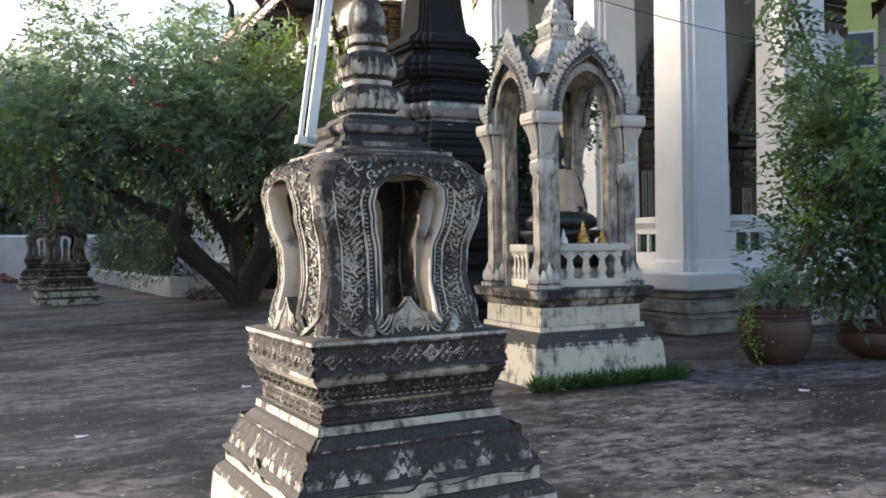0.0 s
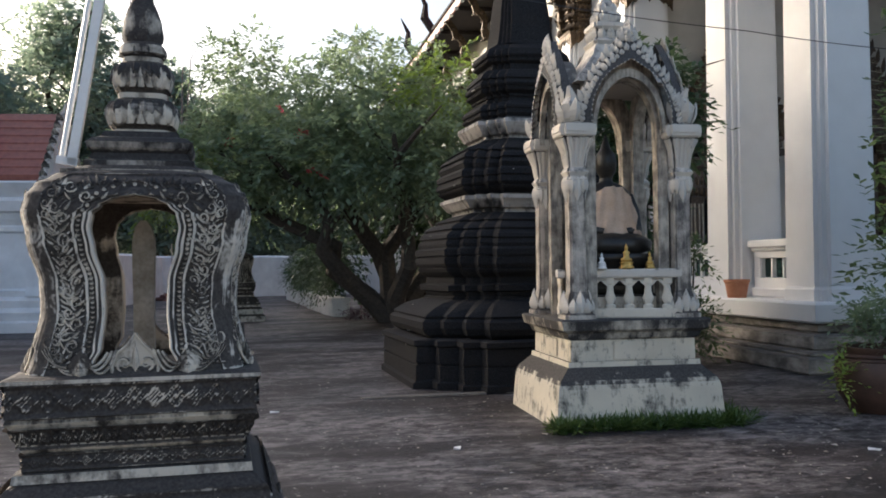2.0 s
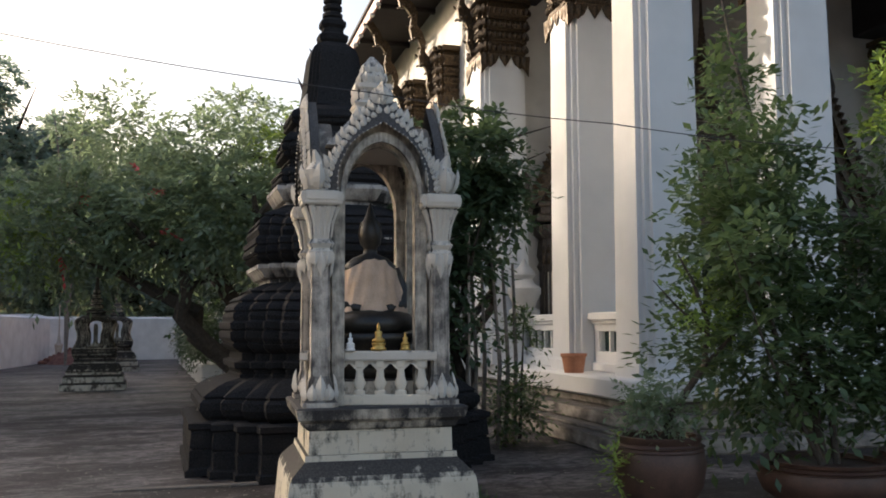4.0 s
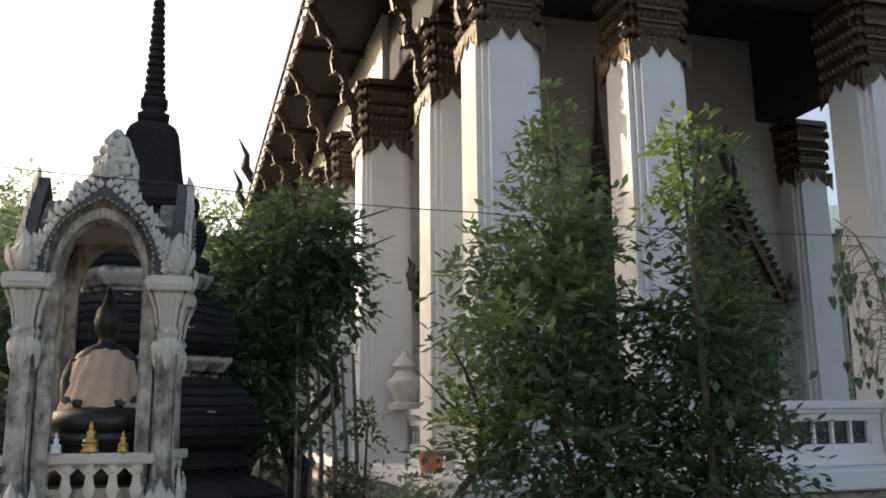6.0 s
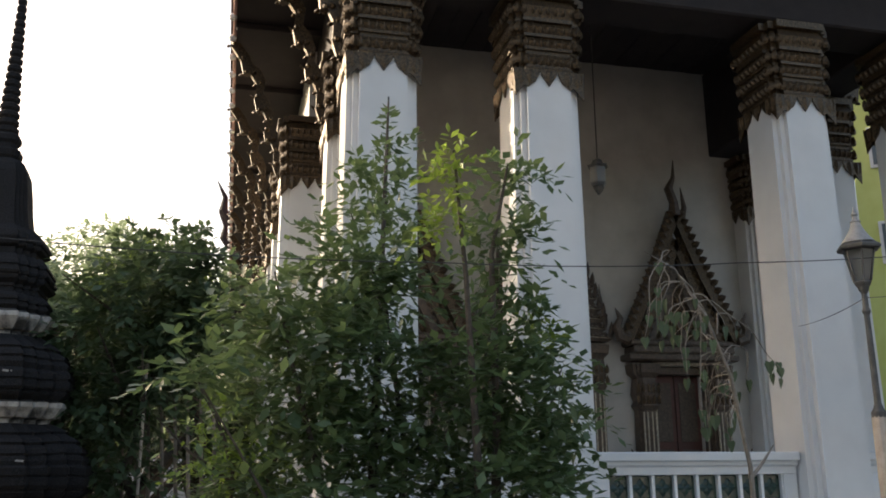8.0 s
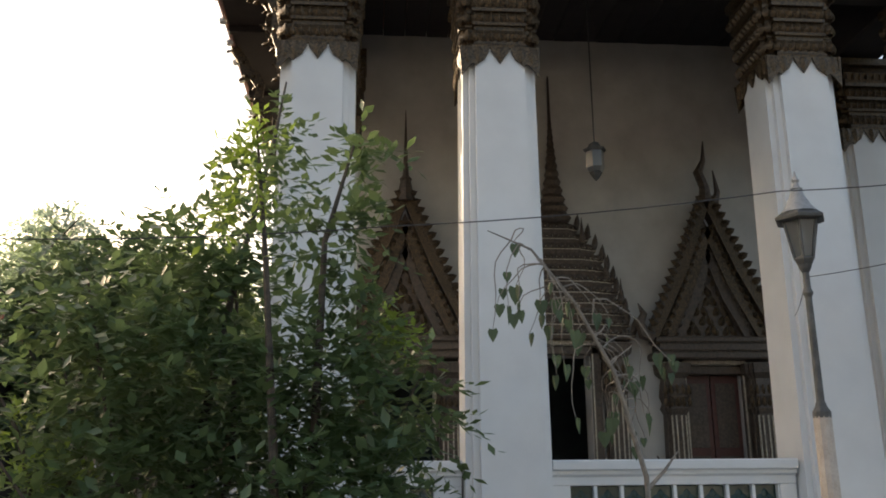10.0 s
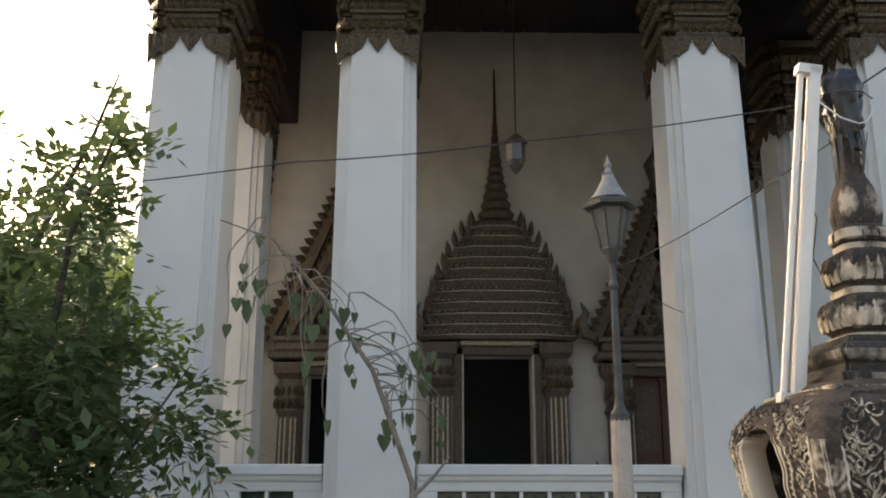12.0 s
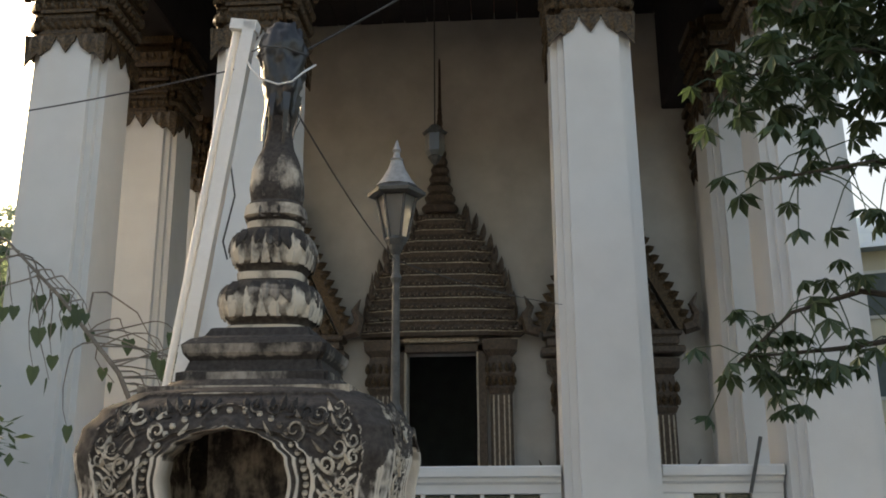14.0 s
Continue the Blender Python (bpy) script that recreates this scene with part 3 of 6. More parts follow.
column = build_column()
column.matrix_basis = pose(PX[0], PY, 0)
spots = [(x, PY) for x in PX[1:]] + [(PX[0], PY2), (PX[3], PY2)] + [(SIDE_X, y) for y in (17.1, 20.4, 23.4, 26.4, 29.4, 32.4, 35.4)] + [(29.66 - SIDE_X, 17.1)]
for x, y in spots:
    copy_thing(column, pose(x, y, 0))
bracket = build_bracket()
bracket.matrix_basis = pose(PX[0] - 0.5, PY, 7.35)
copy_thing(bracket, pose(PX[0] - 0.5, PY2, 7.35))
for y in (17.1, 20.4, 23.4, 26.4, 29.4, 32.4, 35.4):
    copy_thing(bracket, pose(SIDE_X - 0.5, y, 7.35))
for y in (PY, PY2):
    copy_thing(bracket, pose(PX[3] + 0.5, y, 7.35, 0, 0, 180))


# ---- balustrades between the columns ----
def balustrade(x0, x1, y0, y1, cells):
    """A white wall with a rail, and glazed blocks in a row of cells."""
    ob = empty("balustrade", "white balustrade wall with green glazed blocks", "balustrade", "porch balustrades")
    along = x1 - x0 > y1 - y0
    L = (x1 - x0) if along else (y1 - y0)
    m = pose((x0 + x1) / 2, (y0 + y1) / 2, 0, 0, 0, 0 if along else 90)
    ob.matrix_basis = m
    h = L / 2
    G().box(-h, h, -0.14, 0.14, FLOOR, 1.27, 0.01).make("lower_wall", M_WHITE, ob)
    G().box(-h, h, -0.20, 0.20, FLOOR, 1.10, 0.02).make("foot", M_WHITE, ob)
    G().box(-h, h, -0.15, 0.15, 1.60, 1.72, 0.01).make("upper_wall", M_WHITE, ob)
    G().stack(lambda s: [(-h, -s), (h, -s), (h, s), (-h, s)], [(1.70, 0.15), (1.73, 0.20), (1.77, 0.20), (1.79, 0.26), (1.88, 0.26), (1.90, 0.24)]).make("rail", M_WHITE, ob)
    pitch = 0.325
    cells = int((L - 0.3) / pitch)
    span = cells * pitch
    for s in (-1, 1):
        G().box(min(s * h, s * span / 2), max(s * h, s * span / 2), -0.14, 0.14, 1.27, 1.60).make("end_pier", M_WHITE, ob)
    for k in range(cells + 1):
        x = -span / 2 + k * pitch
        G().box(x - 0.02, x + 0.02, -0.12, 0.12, 1.27, 1.60, 0.006).make("mullion", M_TRIM_WHITE, ob)
    for k in range(cells):
        x = -span / 2 + (k + 0.5) * pitch
        g = G().box(x - 0.14, x + 0.14, -0.05, 0.05, 1.275, 1.595, 0.012)
        for a in range(4):
            c, s = math.cos(a * math.pi / 2), math.sin(a * math.pi / 2)
            g.petal((x, -0.05, 1.435), (c, 0, s), (-s, 0, c), (0, -1, 0), 0.11, 0.125, 0.02)
        g.make("glazed_block", M_GREEN_TILE, ob)
    return ob


for a, b in ((0, 1), (1, 2), (2, 3)):
    balustrade(PX[a] + 0.54, PX[b] - 0.54, PY - 0.2, PY + 0.2, 0)
for x in (PX[0], PX[3]):
    balustrade(x - 0.2, x + 0.2, PY + 0.54, PY2 - 0.54, 0)
    balustrade(x - 0.2, x + 0.2, PY2 + 0.54, WALL_Y - 0.25, 0)


# ---- doorways ----
def door_base(ob, x, w, h, pil):
    """Carved pilasters and jambs round an opening of half width w and top h; pil: half width of the whole."""
    y = WALL_Y
    for s in (-1, 1):
        a, b = x + s * (w + 0.02), x + s * (w + 0.17)
        G().box(min(a, b), max(a, b), y - 0.14, y + 0.1, FLOOR, h + 0.14, 0.015).make("jamb", M_DOOR, ob)
        g = G()
        c = x + s * (pil - 0.26)
        g.stack(redent(0.2, 2), [(FLOOR, 0.30), (FLOOR + 0.35, 0.30), (FLOOR + 0.42, 0.24), (FLOOR + 0.7, 0.27), (FLOOR + 0.78, 0.2), (h - 0.75, 0.19), (h - 0.65, 0.24), (h - 0.55, 0.2), (h - 0.42, 0.24), (h - 0.1, 0.2), (h, 0.29), (h + 0.18, 0.31)], (c, y - 0.18))
        g.make("pilaster", M_DOOR, ob)
        for k in (-0.13, -0.05, 0.05, 0.13):
            G().box(c + k - 0.012, c + k + 0.012, y - 0.395, y - 0.36, FLOOR + 0.8, h - 0.78).make("gilt_reed", M_GILT_LINE, ob)
        g = G()
        for zz, n in ((h - 0.62, 5), (h - 0.4, 5), (FLOOR + 0.36, 6)):
            for k in range(n):
                g.petal((c - 0.22 + k * 0.44 / (n - 1), y - 0.40, zz), (1, 0, 0), (0, 0, 1), (0, -1, 0), 0.1, 0.2, 0.05)
        g.make("pilaster_leaves", M_GOLD, ob, kind="stuff")
    G().box(x - w - 0.17, x + w + 0.17, y - 0.14, y + 0.1, h + 0.0, h + 0.16, 0.015).make("lintel", M_DOOR, ob)
    G().box(x - w - 0.05, x + w + 0.05, y - 0.22, y - 0.14, h + 0.17, h + 0.25, 0.01).make("gilt_lintel", M_GILT_LINE, ob)
    for s in (-1, 1):
        a, b = x + s * w, x + s * (w + 0.03)
        G().box(min(a, b), max(a, b), y - 0.17, y - 0.145, FLOOR, h).make("gilt_edge", M_GILT_LINE, ob)


def spire_door(x, w, h):
    """The middle doorway under a tiered crown with a tall spire."""
    ob = empty("spire_doorway", "dark carved doorway under a tiered spired crown", "doorway")
    door_base(ob, x, w, h, 1.30)
    y, z = WALL_Y, h + 0.26
    tiers = [(1.48, 0.19), (1.36, 0.19), (1.33, 0.21), (1.26, 0.21), (1.18, 0.21), (1.12, 0.22), (1.02, 0.21), (0.93, 0.21), (0.80, 0.21), (0.66, 0.2), (0.46, 0.2)]
    plan = redent(0.14, 3)
    for k, (r, t) in enumerate(tiers):
        flat = 0.30 + 0.16 * r
        g = G()
        lv = [(z, r * 0.94), (z + t * 0.3, r), (z + t * 0.45, r), (z + t * 0.55, r * 0.93), (z + t, r * 0.9)]
        g.loft([[(x + px, y + py * flat / max(r, 0.1) * 0.8 - 0.0, zz) for px, py in plan(hh)] for zz, hh in lv])
        g.make("crown_tier", M_DOOR, ob)
        g = G()
        front = y - r * flat / max(r, 0.1) * 0.8
        for q in range(int(r * 2 / 0.11)):
            px = x - r + 0.10 + q * 0.11
            g.petal((px, front - 0.01 + 0.05 * (abs(px - x) / r) ** 2, z + t * 0.5), (1, 0, 0), (0, 0, 1), (0, -0.9, 0.1), 0.10, t * 0.42, 0.035)
        for s in (-1, 1):
            g.petal((x + s * r * 0.95, front + 0.1, z + t * 0.4), (1, 0, 0), (s * 0.12, 0, 1), (0, -1, 0), 0.12, 0.34, 0.05)
        g.make("tier_leaves", M_DOOR, ob, kind="stuff")
        for f0, grow in ((0.34, 1.012), (0.62, 0.955)):
            ring = [(x + px, y + py * flat / max(r, 0.1) * 0.8) for px, py in plan(r * grow)]
            thin = [(x + px, y + py * flat / max(r, 0.1) * 0.8) for px, py in plan(r * 0.9)]
            zz = z + t * f0
            G().loft([[(a, b, zz) for a, b in thin], [(a, b, zz) for a, b in ring], [(a, b, zz + 0.016) for a, b in ring], [(a, b, zz + 0.016) for a, b in thin]]).make("gilt_band", M_GILT_LINE, ob)
        z += t
    g = G()
    lv, r = [], 0.34
    for k in range(13):
        t = 0.2 - 0.006 * k
        lv += [(z, r * 0.8), (z + t * 0.5, r), (z + t, r * 0.75)]
        z += t
        r *= 0.84
    lv += [(z + 0.9, 0.02), (z + 1.0, 0.01)]
    g.stack(rounded(3.0, 16), lv, (x, y - 0.16))
    g.make("spire", M_DOOR, ob, smooth=True)
    for s in (-1, 1):
        for r2, zz in ((0.52, 6.05), (0.95, 5.35), (1.22, 4.85)):
            G().revolve([(0, 0.05), (0.1, 0.07), (0.2, 0.04), (0.5, 0.005)], (x + s * r2, y - 0.3, zz), 8).make("corner_spirelet", M_DOOR, ob)
    return ob


def gable_door(x, w, h, closed):
    """A side doorway under a steep carved gable with rearing finials."""
    ob = empty("gabled_doorway", "dark carved doorway under a steep gilded gable", "doorway", "gabled doorways")
    door_base(ob, x, w, h, 1.08)
    y, z = WALL_Y, h + 0.25
    for k, (r, t) in enumerate(((1.22, 0.14), (1.12, 0.16), (1.18, 0.12))):
        G().box(x - r, x + r, y - 0.48, y + 0.05, z, z + t, 0.03).make("cornice", M_DOOR, ob)
        z += t
    top = z + 2.75
    G().slab([(-0.95, 0), (0.95, 0), (0, 2.4)], (x, y, z), (1, 0, 0), (0, 0, 1), (0, -1, 0), 0.22).make("tympanum", M_DOOR, ob)
    g = G()
    for row in range(11):
        zz = z + 0.05 + row * 0.19
        w2 = 0.72 * (1 - (zz - z) / 2.35)
        cnt = max(1, int(w2 * 2 / 0.17))
        for k in range(cnt):
            px = x - w2 + (k + 0.5) * 2 * w2 / cnt
            g.petal((px, y - 0.215, zz), (1, 0, 0), (0.25 if (k + row) % 2 else -0.25, 0, 1), (0, -1, 0), 0.16, 0.21, 0.06)
    g.make("tympanum_carving", M_GOLD, ob, kind="stuff")
    for lay, (dx, dd, m) in enumerate(((0.0, 0.50, M_GOLD), (0.30, 0.42, M_GOLD), (0.52, 0.34, M_DOOR))):
        for s in (-1, 1):
            a, b = Vector((x + s * (1.24 - dx), y - dd, z)), Vector((x, y - dd, top - dx * 2.0))
            along = (b - a).normalized()
            out = Vector((0, -1, 0))
            side = along.cross(out)
            g = G()
            wd = 0.11
            g.loft([[p + side * wd, p + side * wd - out * 0.5 * dd, p - side * wd - out * 0.5 * dd, p - side * wd] for p in (a, a.lerp(b, 0.5) - Vector((s * 0.05, 0, 0.05)), b)])
            n = int((b - a).length / 0.17)
            for k in range(n):
                p = a.lerp(b, (k + 0.4) / n) + out * 0.01
                g.petal(p, along, side if side.z > 0 else -side, out, 0.15, 0.2 if lay == 0 else 0.1, 0.05)
            g.make("gable_rake", m, ob)
    for s in (-1, 1):
        q = Vector((x + s * 1.22, y - 0.45, z))
        G().tube([q, q + Vector((s * 0.18, 0, 0.05)), q + Vector((s * 0.25, 0, 0.25)), q + Vector((s * 0.16, 0, 0.42)), q + Vector((s * 0.26, 0, 0.62))], [0.12, 0.13, 0.1, 0.07, 0.01], 7).make("gable_end_finial", M_DOOR, ob, smooth=True)
        c = x + s * 0.82
        G().tube([(c + s * 0.22, y - 0.5, FLOOR + 0.2), (c + s * 0.42, y - 0.5, FLOOR + 0.45), (c + s * 0.36, y - 0.5, FLOOR + 0.8), (c + s * 0.5, y - 0.5, FLOOR + 1.1)], [0.12, 0.1, 0.06, 0.01], 7).make("foot_finial", M_DOOR, ob, smooth=True)
    p = Vector((x, y - 0.45, top - 0.1))
    if not closed:
        G().revolve([(-0.1, 0.16), (0.15, 0.13), (0.3, 0.10), (0.34, 0.12), (0.42, 0.06), (0.9, 0.035), (1.75, 0.008)], p, 8).make("apex_spike", M_DOOR, ob)
    else:
        G().tube([p, p + Vector((0, 0, 0.3)), p + Vector((-0.1, 0, 0.6)), p + Vector((0.02, 0, 0.85)), p + Vector((0.05, 0, 1.25))], [0.14, 0.1, 0.1, 0.05, 0.01], 7).make("apex_finial", M_DOOR, ob, smooth=True)
        p = Vector((x + 0.12, y - 0.3, top - 0.35))
        G().tube([p, p + Vector((0.12, 0, 0.25)), p + Vector((0.2, 0, 0.5)), p + Vector((0.14, 0, 0.95))], [0.1, 0.09, 0.06, 0.01], 7).make("apex_finial", M_DOOR, ob, smooth=True)
    for s in (-1, 1) if closed else ():
        a, b = x + s * 0.012, x + s * w
        leaf = G().box(min(a, b), max(a, b), y + 0.1, y + 0.16, FLOOR, h, 0.01).make("door_leaf", M_RED_DOOR, ob)
        for z0, z1 in ((FLOOR + 0.15, FLOOR + 1.1), (FLOOR + 1.25, h - 0.15)):
            G().box(min(a, b) + 0.08, max(a, b) - 0.08, y + 0.085, y + 0.1, z0, z1, 0.006).make("door_panel", M_DOOR, leaf)
    return ob


gable_door(*DOORS[0], False)
spire_door(*DOORS[1])
gable_door(*DOORS[2], True)


# ---- corner pedestal shrine with the seated statue ----
def pointed_arch(w, z0, zs, top, n=10):
    """Right half outline of a pointed arch opening: up the jamb, then to the tip."""
    out = [(w, z0), (w, zs)]
    for k in range(1, n + 1):
        f = k / n
        out.append((w * math.cos(f * math.pi / 2) ** 0.8 if k < n else 0.0, zs + (top - zs) * (math.sin(f * math.pi / 2) * 0.86 + 0.14 * f * f)))
    return out


def arch_panel(g, w, zs, top, outer, depth, right, out, centre, z0):
    """A wall with a pointed opening: outer is a function of the inner point giving the outer one."""
    r, o, c = Vector(right), Vector(out), Vector(centre)
    inner = pointed_arch(w, z0, zs, top)
    pts = inner + [(-x, z) for x, z in inner[-2::-1]]
    rim = [outer(x, z, k, len(pts)) for k, (x, z) in enumerate(pts)]
    rings = []
    for depth_, line in ((depth, pts), (0.0, pts), (0.0, rim), (depth, rim)):
        rings.append([c + r * x + o * (-depth_) + Vector((0, 0, z)) for x, z in line])
    rings.append(rings[0])
    n = len(pts)
    vs = [p for q in rings for p in q]
    fs = [(i * n + j, i * n + j + 1, (i + 1) * n + j + 1, (i + 1) * n + j) for i in range(4) for j in range(n - 1)]
    g.add(vs, fs)
    return pts, rim


SH = pose(5.58, 8.44, 0, 0, 0, -2.0)
shrine = empty("pillared_shrine", "weathered cream open shrine on a mouldy plinth", "shrine", at=SH)
g = G().stack(square, [(0, 0.83), (0.36, 0.80), (0.40, 0.79), (0.44, 0.77), (0.55, 0.66), (0.60, 0.655)])
g.make("plinth_foot", M_SHRINE_BASE, shrine)
G().stack(square, [(0.60, 0.625), (0.80, 0.62)]).make("plinth_dado", M_SHRINE_BASE, shrine)
for right, out in SIDES:
    r, o = Vector(right), Vector(out)
    g = G()
    g.slab([(-0.2, 0), (0.2, 0), (0.2, 0.17), (-0.2, 0.17)], o * 0.622 + Vector((0, 0, 0.615)), r, (0, 0, 1), o, 0.014)
    g.make("dado_panel", M_SHRINE_BASE, shrine)
G().stack(square, [(0.80, 0.62), (0.82, 0.65), (0.87, 0.67), (0.90, 0.72), (0.985, 0.74), (1.0, 0.72)]).make("plinth_cornice", M_SHRINE_SOOT, shrine)
CO, CAP_Z = 0.53, 2.84
for sx in (-1, 1):
    for sy in (-1, 1):
        c = (sx * CO, sy * CO)
        g = G().stack(redent(0.2, 1), [(1.0, 0.15), (1.04, 0.15), (1.06, 0.125), (1.10, 0.13), (1.13, 0.105), (1.20, 0.10), (1.26, 0.082), (2.30, 0.078)], c)
        post = g.make("corner_post", M_SHRINE_POST, shrine)
        g = G()
        for right, out in SIDES:
            r, o = Vector(right), Vector(out)
            for k in (-1, 0, 1):
                g.petal(Vector((c[0], c[1], 1.06)) + o * 0.12 + r * k * 0.07, r, (0, 0, 1), o, 0.1, 0.22 if k == 0 else 0.14, 0.04)
                g.petal(Vector((c[0], c[1], 2.34)) + o * 0.085 + r * k * 0.055, -r, (0, 0, -1), o, 0.09, 0.24 if k == 0 else 0.15, 0.035)
        g.make("post_leaves", M_SHRINE_TOP, post, kind="stuff")
        g = G().stack(redent(0.2, 1), [(2.30, 0.085), (2.33, 0.105), (2.36, 0.09), (2.40, 0.112), (2.44, 0.085), (2.48, 0.085), (2.58, 0.098), (2.70, 0.138), (2.725, 0.138), (2.735, 0.165), (2.75, 0.175), (2.85, 0.175), (2.86, 0.155)], c)
        cap = g.make("capital", M_SHRINE_TOP, post)
        g = G()
        for right, out in SIDES:
            r, o = Vector(right), Vector(out)
            for k in (-1.5, -0.5, 0.5, 1.5):
                g.tube([Vector((c[0], c[1], zz)) + o * off + r * k * sp for zz, off, sp in ((2.46, 0.084, 0.036), (2.58, 0.098, 0.044), (2.66, 0.120, 0.056), (2.72, 0.145, 0.066))], [0.011, 0.014, 0.018, 0.02], 6)
            g.slab([(-0.13, 0), (0.13, 0), (0.13, 0.05), (-0.13, 0.05)], Vector((c[0], c[1], 2.775)) + o * 0.165, r, (0, 0, 1), o, 0.02)
        g.make("capital_fluting", M_SHRINE_TOP, post, kind="stuff")
        g = G()
        g.tube([(c[0], c[1], 2.86), (c[0] + sx * 0.03, c[1] + sy * 0.03, 2.95), (c[0] + sx * 0.06, c[1] + sy * 0.06, 3.04), (c[0] + sx * 0.03, c[1] + sy * 0.03, 3.12), (c[0] + sx * 0.07, c[1] + sy * 0.07, 3.22)], [0.09, 0.11, 0.09, 0.06, 0.015], 7)
        for right, out in SIDES:
            g.petal(Vector((c[0] + sx * 0.03, c[1] + sy * 0.03, 2.88)) + Vector(out) * 0.08, right, Vector((0, 0, 1)) + Vector(out) * 0.3, out, 0.12, 0.22, 0.05)
        g.make("corner_acroter", M_SHRINE_TOP, shrine)
for right, out in SIDES:
    r, o = Vector(right), Vector(out)
    face = o * (CO + 0.06)
    # inner arch jambs and the arched head with its flamed gable
    g = G()
    arch_panel(g, 0.315, 2.78, 3.30, lambda x, z, k, n: (x * 1.34, z) if z < 2.84 else (x * (1.34 - 0.12 * max(0, z - 2.84)), 2.84 + (z - 2.78) * 1.45), 0.12, r, o, o * (CO - 0.01), 1.0)
    g.make("arch_wall", M_SHRINE, shrine)
    g = G()
    pts, rim = arch_panel(g, 0.33, 2.80, 3.32, lambda x, z, k, n: (x * 1.12, z) if z < 2.82 else (x * 1.12, 2.82 + (z - 2.80) * 1.12), 0.05, r, o, face + o * 0.03, 2.78)
    g.make("arch_moulding", M_SHRINE, shrine)
    g, beads, leaves = G(), G(), []
    edge = [(0.56, 2.86), (0.53, 3.0), (0.47, 3.16), (0.38, 3.34), (0.27, 3.5), (0.15, 3.64), (0.0, 3.80)]
    lowr = [(0.40, 2.86), (0.40, 3.0), (0.37, 3.12), (0.30, 3.26), (0.20, 3.36), (0.1, 3.42), (0.0, 3.48)]
    for s in (-1, 1):
        vs = [face + r * s * x + o * 0.02 + Vector((0, 0, z)) for x, z in edge] + [face + r * s * x + o * 0.10 + Vector((0, 0, z)) for x, z in lowr]
        vs += [face + r * s * x - o * 0.06 + Vector((0, 0, z)) for x, z in edge]
        n = len(edge)
        fs = [(i, i + 1, n + i + 1, n + i) for i in range(n - 1)] + [(i, 2 * n + i, 2 * n + i + 1, i + 1) for i in range(n - 1)]
        g.add(vs, [f if s < 0 else f[::-1] for f in fs])
        for k in range(16):
            f = (k + 0.3) / 16 * (n - 1)
            i = min(int(f), n - 2)
            a, b = edge[i], edge[i + 1]
            x, z = a[0] + (b[0] - a[0]) * (f - i), a[1] + (b[1] - a[1]) * (f - i)
            tilt = Vector((0, 0, 1)) + r * s * (0.75 - 0.042 * k)
            tilt.normalize()
            leaves.append((face + r * s * (x - 0.05) + o * 0.03 + Vector((0, 0, z - 0.04)), tilt.cross(o), tilt, o, 0.085 + 0.02 * math.sin(k * 2.3), 0.115 + 0.035 * math.sin(k * 1.9), 0.03))
            leaves.append((face + r * s * (x - 0.07) + o * 0.06 + Vector((0, 0, z - 0.05)), tilt.cross(o), tilt, o, 0.05 + 0.012 * math.sin(k * 3.1), 0.075, 0.026))
            x2, z2 = lowr[i][0] * (1 - f + i) + lowr[i + 1][0] * (f - i), lowr[i][1] * (1 - f + i) + lowr[i + 1][1] * (f - i)
            leaves.append((face + r * s * (x2 * 0.5 + x * 0.5) + o * 0.07 + Vector((0, 0, (z + z2) / 2 - 0.05)), tilt.cross(o), tilt, o, 0.055 + 0.015 * math.sin(k * 2.7), 0.07 + 0.02 * math.sin(k * 1.3), 0.022))
            beads.ball(face + r * s * x2 + o * 0.10 + Vector((0, 0, z2)), 0.009, 6)
    leaves.append((face + Vector((0, 0, 3.64)) + o * 0.02, r, Vector((0, 0, 1)), o, 0.16, 0.24, 0.07))
    gable = g.make("flamed_gable", M_SHRINE_TOP, shrine)
    for args in leaves:
        G().petal(*args).make("gable_leaf", M_SHRINE_TOP, gable)
    beads.make("beading", M_SHRINE_TOP, gable, kind="stuff")
    # balustrade between the posts
    bal = G().box(-0.44, 0.44, -0.05, 0.05, 1.0, 1.09, 0.01).make("rail_foot", M_SHRINE, shrine)
    top = G().box(-0.44, 0.44, -0.075, 0.075, 1.385, 1.47, 0.015).make("rail_top", M_SHRINE_TOP, shrine)
    turn = Matrix.Translation(o * CO) @ Matrix((r.to_4d(), (-o).to_4d(), Vector((0, 0, 1, 0)), Vector((0, 0, 0, 1)))).transposed()
    turn[3] = (0, 0, 0, 1)
    turn.translation = o * CO
    bal.matrix_basis = top.matrix_basis = turn
    for k in range(5):
        x = -0.32 + k * 0.16
        b = G().revolve([(1.09, 0.045), (1.12, 0.045), (1.135, 0.028), (1.19, 0.05), (1.24, 0.032), (1.31, 0.026), (1.33, 0.045), (1.385, 0.045)], (x, 0, 0), 10).make("baluster", M_SHRINE, shrine, smooth=True)
        b.matrix_basis = turn
        if k < 4:
            b = G().slab([(-0.08, 0.0), (-0.062, 0.03), (-0.03, 0.065), (0, 0.10), (0.03, 0.065), (0.062, 0.03), (0.08, 0.0), (0.08, 0.12), (-0.08, 0.12)], (x + 0.08, 0.03, 1.265), (1, 0, 0), (0, 0, 1), (0, -1, 0), 0.06)
            b.make("pointed_cusp", M_SHRINE, shrine).matrix_basis = turn
            G().box(x + 0.02, x + 0.14, -0.03, 0.03, 1.355, 1.39).make("cusp", M_SHRINE, shrine).matrix_basis = turn
G().stack(square, [(3.30, 0.48), (3.42, 0.38), (3.62, 0.22), (3.80, 0.14)]).make("roof_body", M_SHRINE_TOP, shrine)
